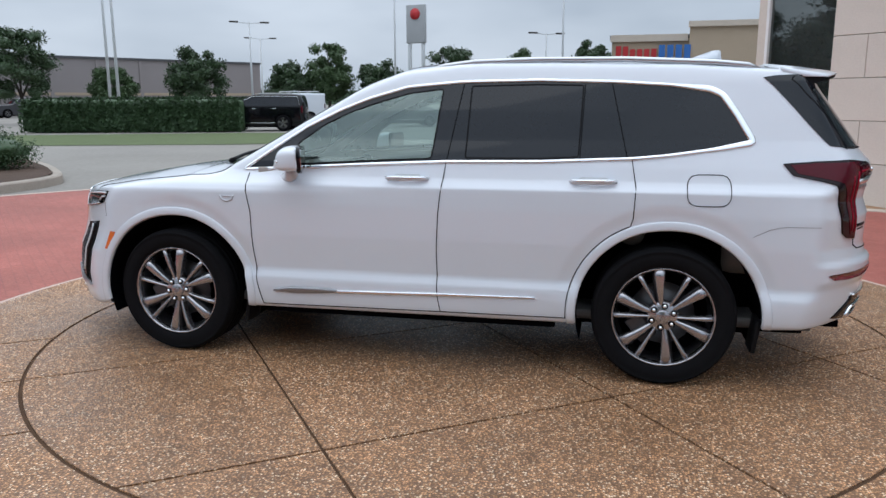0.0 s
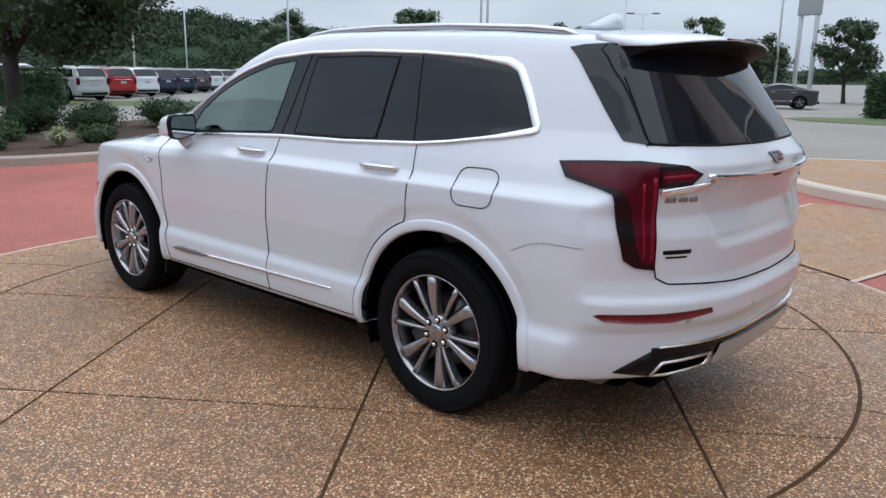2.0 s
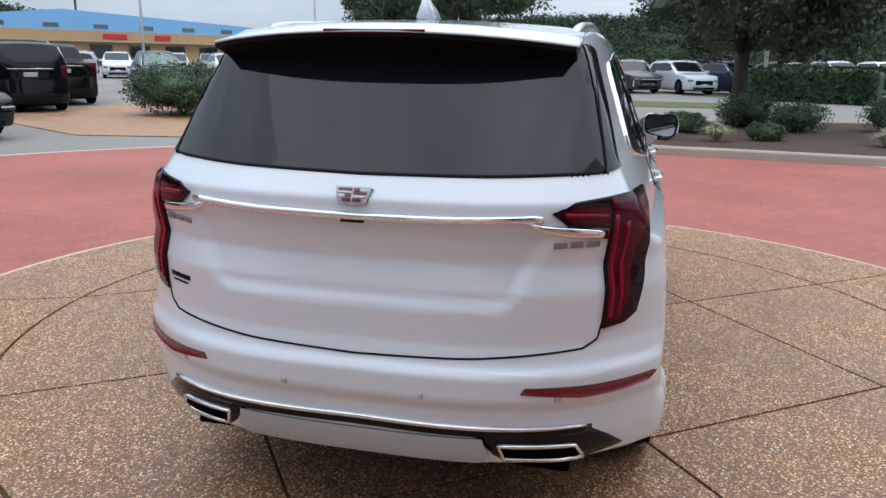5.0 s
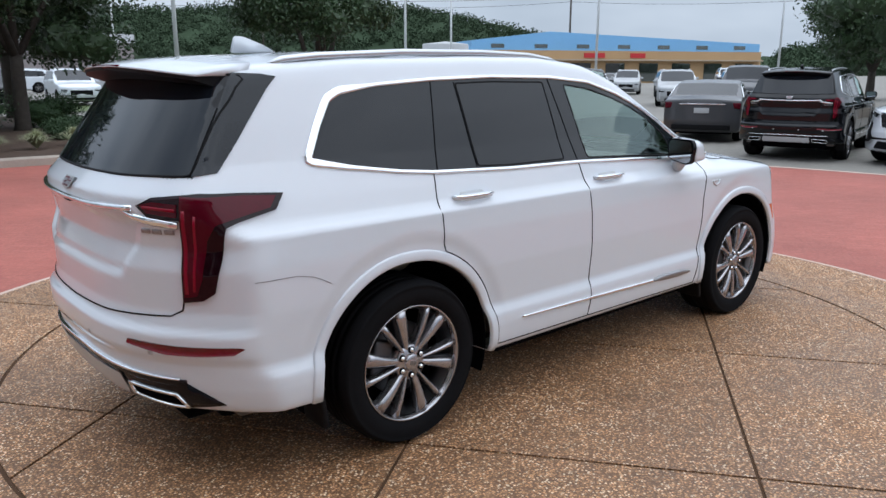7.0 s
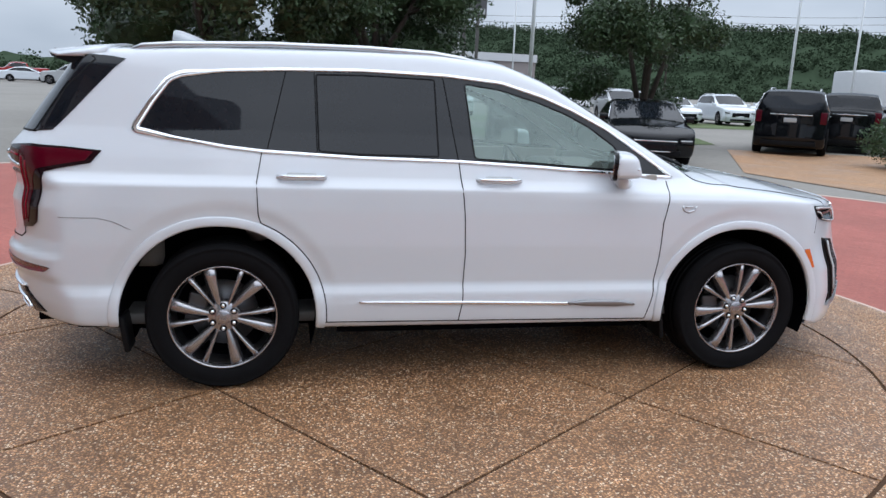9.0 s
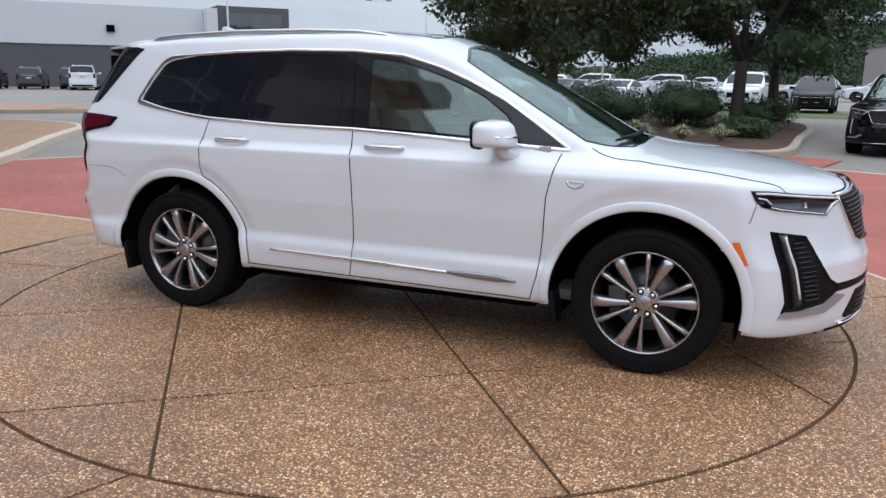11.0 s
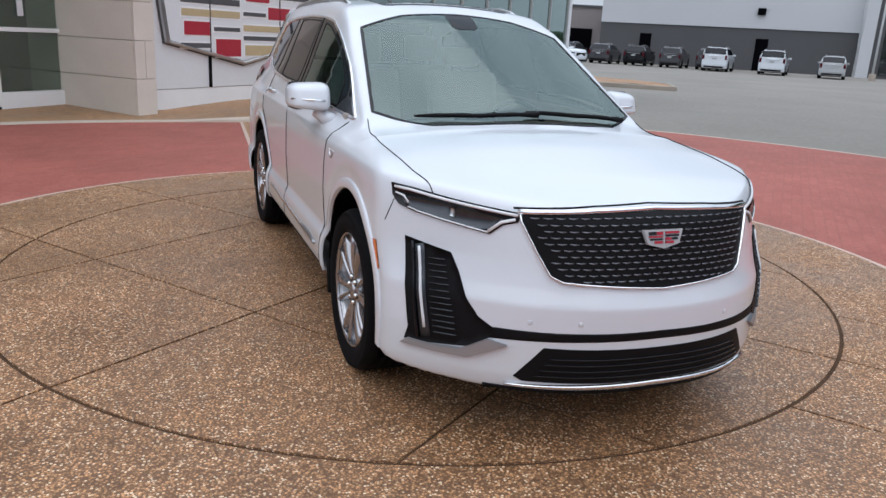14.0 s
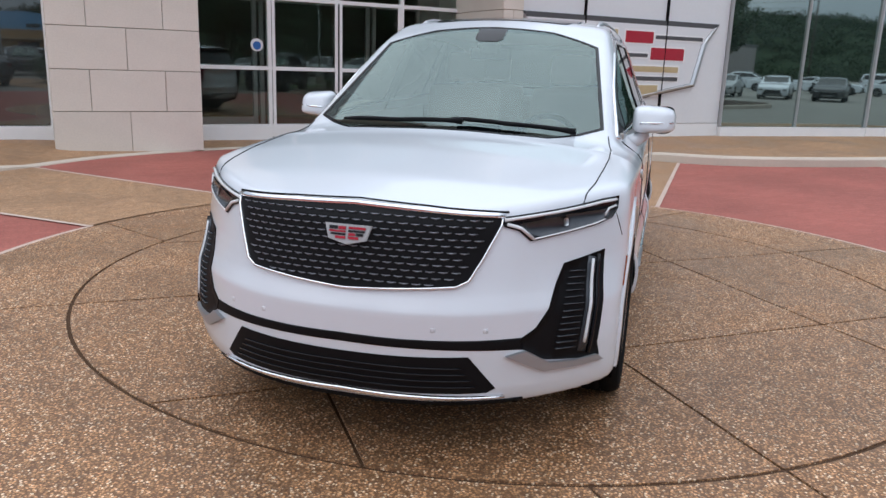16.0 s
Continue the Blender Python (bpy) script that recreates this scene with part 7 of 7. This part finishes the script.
for x, y, h, n in ((28.1, -35.5, 13, 0), (27.1, -34.9, 13, 0), (27.4, -52.5, 7.6, 2), (15.5, -52.6, 12.5, 0), (3.0, -54.8, 12.5, 0), (4.4, -56.7, 6.6, 2), (46, -34, 12, 0), (63, -30, 12, 0), (75, -42, 11, 2), (33, -66, 7.5, 2),
                   (33.5, -6.6, 9, 0), (28, 36, 11, 0), (35.5, 40, 9, 2), (38.2, 28.7, 12, 0), (54, 24, 11, 2), (-39.5, 50.5, 12, 0), (-28, 66, 11, 2), (24.9, 4.8, 2.35, 0), (25.0, 4.1, 2.4, 0), (8.8, 26, 10, 0), (12, 54, 12, 0), (-10, 62, 10, 2), (20, 66, 10, 2), (-40, 80, 10, 2)):
    lamp_post(x, y, h, n, "tall white light pole on the lot" if not n else "tall two-headed lot lamp")


def brand_sign():
    t = thing("sign_tower", pose(14.4, -54.9, 0, 0, 0, 75), "tall grey two-post dealer sign with a red disc", "sign")
    for y in (-.6, .6):
        part("post", box(-.12, y - .12, 0, .12, y + .12, 6.2, .02), M_pole, t)
    part("panel", box(-.18, -.82, 5.9, .18, .82, 8.8, .05), M_sign_grey, t)
    bm = add_lathe(bmesh.new(), [(.001, .05), (.42, .05), (.42, -.05), (.001, -.05)], 32)
    bmesh.ops.transform(bm, matrix=pose(.0, 0, 8.1, 0, 0, 90), verts=bm.verts)
    bmesh.ops.scale(bm, vec=(5, 1, 1), verts=bm.verts)
    part("disc", bm, M_sign_red, t)


brand_sign()
t = thing("sign_tower", pose(15.8, 66, 0, 0, 0, 80), "tall dark-framed dealer sign on posts", "sign")
for y in (-.6, .6):
    part("post", box(-.15, y - .15, 0, .15, y + .15, 8.0, .02), M_pole_dark, t)
part("panel", box(-.25, -1.35, 7.6, .25, 1.35, 11.2, .05), M_wall_dark, t)
part("panel_band", box(-.27, -1.2, 7.9, .27, 1.2, 8.4, .02), M_sign_grey, t)
bn = thing("litter_bin", pose(6.9, 16.6, -.03), "dark round litter bin on the grass edge", "bin")
part("body", add_lathe(bmesh.new(), [(.001, .0), (.30, 0), (.34, .75), (.30, .80), (.001, .82)], 20, "z"), M_pole_dark, bn)

# ---- distant buildings ----


def hall_block(name, x, y, heading, length, depth, height, mat, label, bands=(), parapet=.25):
    t = thing(name, pose(x, y, -.03, 0, 0, heading), label, "building", "distant buildings")
    part("wall", box(-length / 2, -depth, 0, length / 2, 0, height), mat, t, smooth=False)
    part("roof", box(-length / 2 - .15, -depth - .15, height, length / 2 + .15, .15, height + parapet), M_wall_dark if mat is not M_wall_white else mat, t, smooth=False)
    for nm, a, b, z0, z1, proud, m in bands:
        part(nm, box(a, -.05, z0, b, proud, z1), m, t, smooth=False)
    return t


t = hall_block("supermarket", 56, -72.5, 58.4, 42, 24, 6.2, M_wall_grey, "long low grey block retail hall with a red entrance",
               [("entrance", 11.5, 18, 0, 6.6, 1.2, M_wall_dark), ("red_fin", 18.5, 20.6, 0, 5.7, 1.6, M_sign_red), ("fascia", 11.6, 18, 3.3, 3.7, 1.5, M_sign_red), ("glazing", 12, 17.6, .2, 3.0, 1.25, M_shop_glass), ("sign_bar", 13, 16.6, 4.8, 5.4, 1.3, M_sign_grey)]
               + [("pilaster", a, a + .35, 0, 6.1, .12, M_wall_grey) for a in range(-20, 11, 5)] + [("wall_band", -21, 11.5, 2.2, 2.5, .06, M_wall_tan)])
t = hall_block("flooring_shop", -10.6, -55.8, -2, 20, 16, 6.0, M_wall_tan, "tan stucco shop with a red and blue sign",
               [("sign_wing", -10, 4.4, 0, 7.0, .5, M_wall_tan), ("cornice", -10.1, 4.5, 6.75, 7.15, .75, M_band), ("cornice", 4.5, 10.1, 5.8, 6.3, .25, M_band), ("door_glass", 1.5, 3.6, .1, 2.8, .56, M_shop_glass)]
               + [("window", a, a + 1.5, .8, 2.8, .06, M_shop_glass) for a in (5.0, 7.0)] + [("window", a, a + 1.7, .8, 2.8, .56, M_shop_glass) for a in (-8.6, -6, -3.4)])
for i in range(6):
    hgt = (.95, .92, .70, .70, .70, .72)[i]
    part("sign_letter", box(9.3 - i * .52, .02, 4.55, 9.68 - i * .52, .12, 4.55 + hgt), M_sign_red, t, smooth=False)
for i in range(4):
    part("sign_letter", box(6.1 - i * .60, .52, 4.5, 6.55 - i * .60, .62, 5.5), M_sign_blue, t, smooth=False)
t = thing("blue_roof_hall", pose(84.7, 59.8, -.03, 0, 0, 153.8), "long ochre hall with a light blue metal roof", "building", "distant buildings")
part("wall", box(-21.3, -20, 0, 21.3, 0, 4.2), M_wall_orange, t, smooth=False)
bm = bmesh.new()
gable = [(-21.4, 4.1), (-21.4, 5.3), (10.6, 6.6), (21.4, 5.4), (21.4, 4.1)]
for y0 in (-.6,):
    a = [bm.verts.new((x, -.6, z)) for x, z in gable]
    b = [bm.verts.new((x, -20, z)) for x, z in gable]
    bm.faces.new(a)
    bm.faces.new(list(reversed(b)))
    for i in range(5):
        j = (i + 1) % 5
        bm.faces.new((a[i], b[i], b[j], a[j]))
bmesh.ops.recalc_face_normals(bm, faces=bm.faces)
part("roof", bm, M_roof_blue, t, smooth=False)
for a in range(-19, 19, 6):
    part("window", box(a, -.62, 4.5, a + 1.8, -.56, 5.0), M_shop_glass, t, smooth=False)
for a in range(-20, 18, 5):
    part("doorway", box(a, .0, .2, a + 2.8, .08, 2.6), M_shop_glass, t, smooth=False)
part("awning", box(-21, 0, 2.9, 21, 1.0, 3.1, .02), M_wall_tan, t, smooth=False)
for a, b in ((-3, -.8), (3, 6)):
    part("sign_bar", box(a, .02, 3.3, b, .14, 3.9), M_sign_red, t, smooth=False)
t = thing("water_tank", pose(57.5, 65.5, 0), "grey corrugated water tank", "tank", "distant buildings")
part("shell", add_lathe(bmesh.new(), [(.001, 4.9), (2.6, 4.6), (2.7, 4.5), (2.7, 0)], 32, "z"), M_sign_grey, t)

t = thing("charcoal_hall", pose(-48, 58, -.03, 0, 0, 228), "dealer hall with charcoal base, white upper wall and dark glass portal", "building", "distant buildings")
part("wall", box(0, -20, 0, 23, 0, 3.8), M_wall_dark, t, smooth=False)
part("upper_wall", box(0, -20, 3.8, 23, .12, 7.4), M_wall_white, t, smooth=False)
part("portal_frame", box(-8, -6, 0, -1, 1.6, 7.7), M_wall_dark, t, smooth=False)
part("portal_glass", box(-7.2, 1.6, .3, -1.8, 1.66, 7.1), M_shop_glass, t, smooth=False)
part("portal_fin", box(-1, .2, 0, 0, 2.0, 7.4), M_wall_white, t, smooth=False)
part("side_wall", box(-13.5, -16, 0, -8, -.6, 4.0), M_wall_grey, t, smooth=False)
for a in range(3):
    part("glazed_door", box(-13.2 + a * 1.3, -.6, .4, -12.0 + a * 1.3, -.54, 3.3), M_curtain_glass, t, smooth=False)
for a in (7.4, 18):
    part("doorway", box(a, .0, 0, a + 1.1, .07, 2.9), M_void, t, smooth=False)
part("wall_light", box(8, .12, 5.0, 8.7, .4, 5.6), M_void, t, smooth=False)
hall_block("service_hall", -73, 40, 241, 14, 12, 5.4, M_wall_grey, "low grey service hall with a dark bay door", [("bay_door", -5, 0, 0, 3.2, .1, M_void)])
hall_block("far_hall", 22, 86, 184, 14, 14, 5.2, M_wall_grey, "grey hall with a pale fascia beyond the parking rows", [("fascia", -7.1, 7.1, 4.6, 5.5, .2, M_wall_white)])
hall_block("far_tower", -93, 171, 210, 3.4, 3, 8.1, M_wall_grey, "small pale tower on the skyline")

# ---- hills and far woods ----


def ridge(name, r, spans, seed, label, step=2.0):
    """A wooded ridge: a lumpy slope that rises behind the town, height by bearing."""
    verts, faces = [], []
    bs = np.arange(-180, 180.01, .75)
    n = len(bs)
    hs = np.interp(bs, [p[0] for p in spans], [p[1] for p in spans])
    rows = 12
    for k in range(rows):
        f = k / (rows - 1)
        for i, b in enumerate(bs):
            a = radians(b)
            rr = r + f * 130
            h = hs[i] * math.sin(f * math.pi / 2)
            lump = noise.noise(Vector((math.cos(a) * rr * .06, math.sin(a) * rr * .06, seed))) * 3.0 + noise.noise(Vector((math.cos(a) * rr * .2, math.sin(a) * rr * .2, seed + 5))) * 2.4
            verts.append((math.cos(a) * rr, math.sin(a) * rr, h + (lump * min(1, h / 6) if k else -1)))
    for k in range(rows - 1):
        for i in range(n - 1):
            faces.append((k * n + i, k * n + i + 1, (k + 1) * n + i + 1, (k + 1) * n + i))
    ob = raw(name, verts, [tuple(reversed(f)) for f in faces], M_hill, None, label)
    return tagged(ob, label, "hill", kind="stuff")


HILLS = [(-180, 6), (-120, 5), (-95, 4), (-60, 6), (-45, 17), (-39, 21), (-35, 21), (-31, 28), (-22, 27), (-12, 21), (-6, 18), (-3, 21), (8, 20), (20, 13), (26, 7.5), (34, 8), (39, 12), (43, 19), (46, 24), (51, 31), (59, 32), (68, 28), (76, 29), (82, 26), (90, 12), (100, 6), (130, 4), (150, 6), (180, 6)]
ridge("wooded_hills", 290, HILLS, 3, "far wooded hills behind the lots")
rng = np.random.default_rng(5)
clumps = []
for b in np.arange(-180, 180, .55):
    h = float(np.interp(b, [p[0] for p in HILLS], [p[1] for p in HILLS]))
    for k in range(8):
        if h < 8 and (k > 2 or rng.random() < .62):
            continue
        r = 285 + k * 18 + rng.uniform(-9, 9)
        s = rng.uniform(2.2, 4.6)
        f = (r - 290) / 130
        clumps.append((math.cos(radians(b)) * r, math.sin(radians(b)) * r, max(0, h * math.sin(max(0, f) * math.pi / 2)) + s * .5, s, s, s * .8))
woods = leaf_cloud("far_woods", clumps, 300000, .48, M_woods, None, 9, .8)
tagged(woods, "far leafy tree tops on the hills", "woods", kind="stuff")
t = thing("power_line", pose(0, 0, 0), "thin overhead power lines on far poles", "cable", "power lines")
posts = [(150, -20), (138, 40), (112, 92), (70, 132), (20, 160)]
for x, y in posts:
    part("pole", tube([(x, y, 0), (x, y, 17)], [.22, .15], 8), M_bark, t)
for z in (14.0, 15.2, 16.4):
    for (ax, ay), (bx, by) in zip(posts, posts[1:]):
        part("wire", tube([(ax + (bx - ax) * f, ay + (by - ay) * f, z - 1.1 * 4 * f * (1 - f)) for f in np.linspace(0, 1, 9)], .03, 4), M_pole_dark, t)

# ---- the crossovers ----
hero = crossover(Matrix())
tagged(copy_thing(hero, pose(13.87, .93, -.03, 0, 0, 170)), "white three-row crossover with black grille parked beside the mulch island", "car", "parked cars")
dark = tagged(crossover(pose(13.4, 3.75, -.03, 0, 0, 13), M_black_paint, "black crossover with chrome window trim parked on the lot", 1.4), "black crossover with chrome window trim parked on the lot", "car", "parked cars")
for x, y, a in ((5.15, 15.1, 256), (25.8, 19.5, 222)):
    copy_thing(dark, pose(x, y, -.03, 0, 0, a))
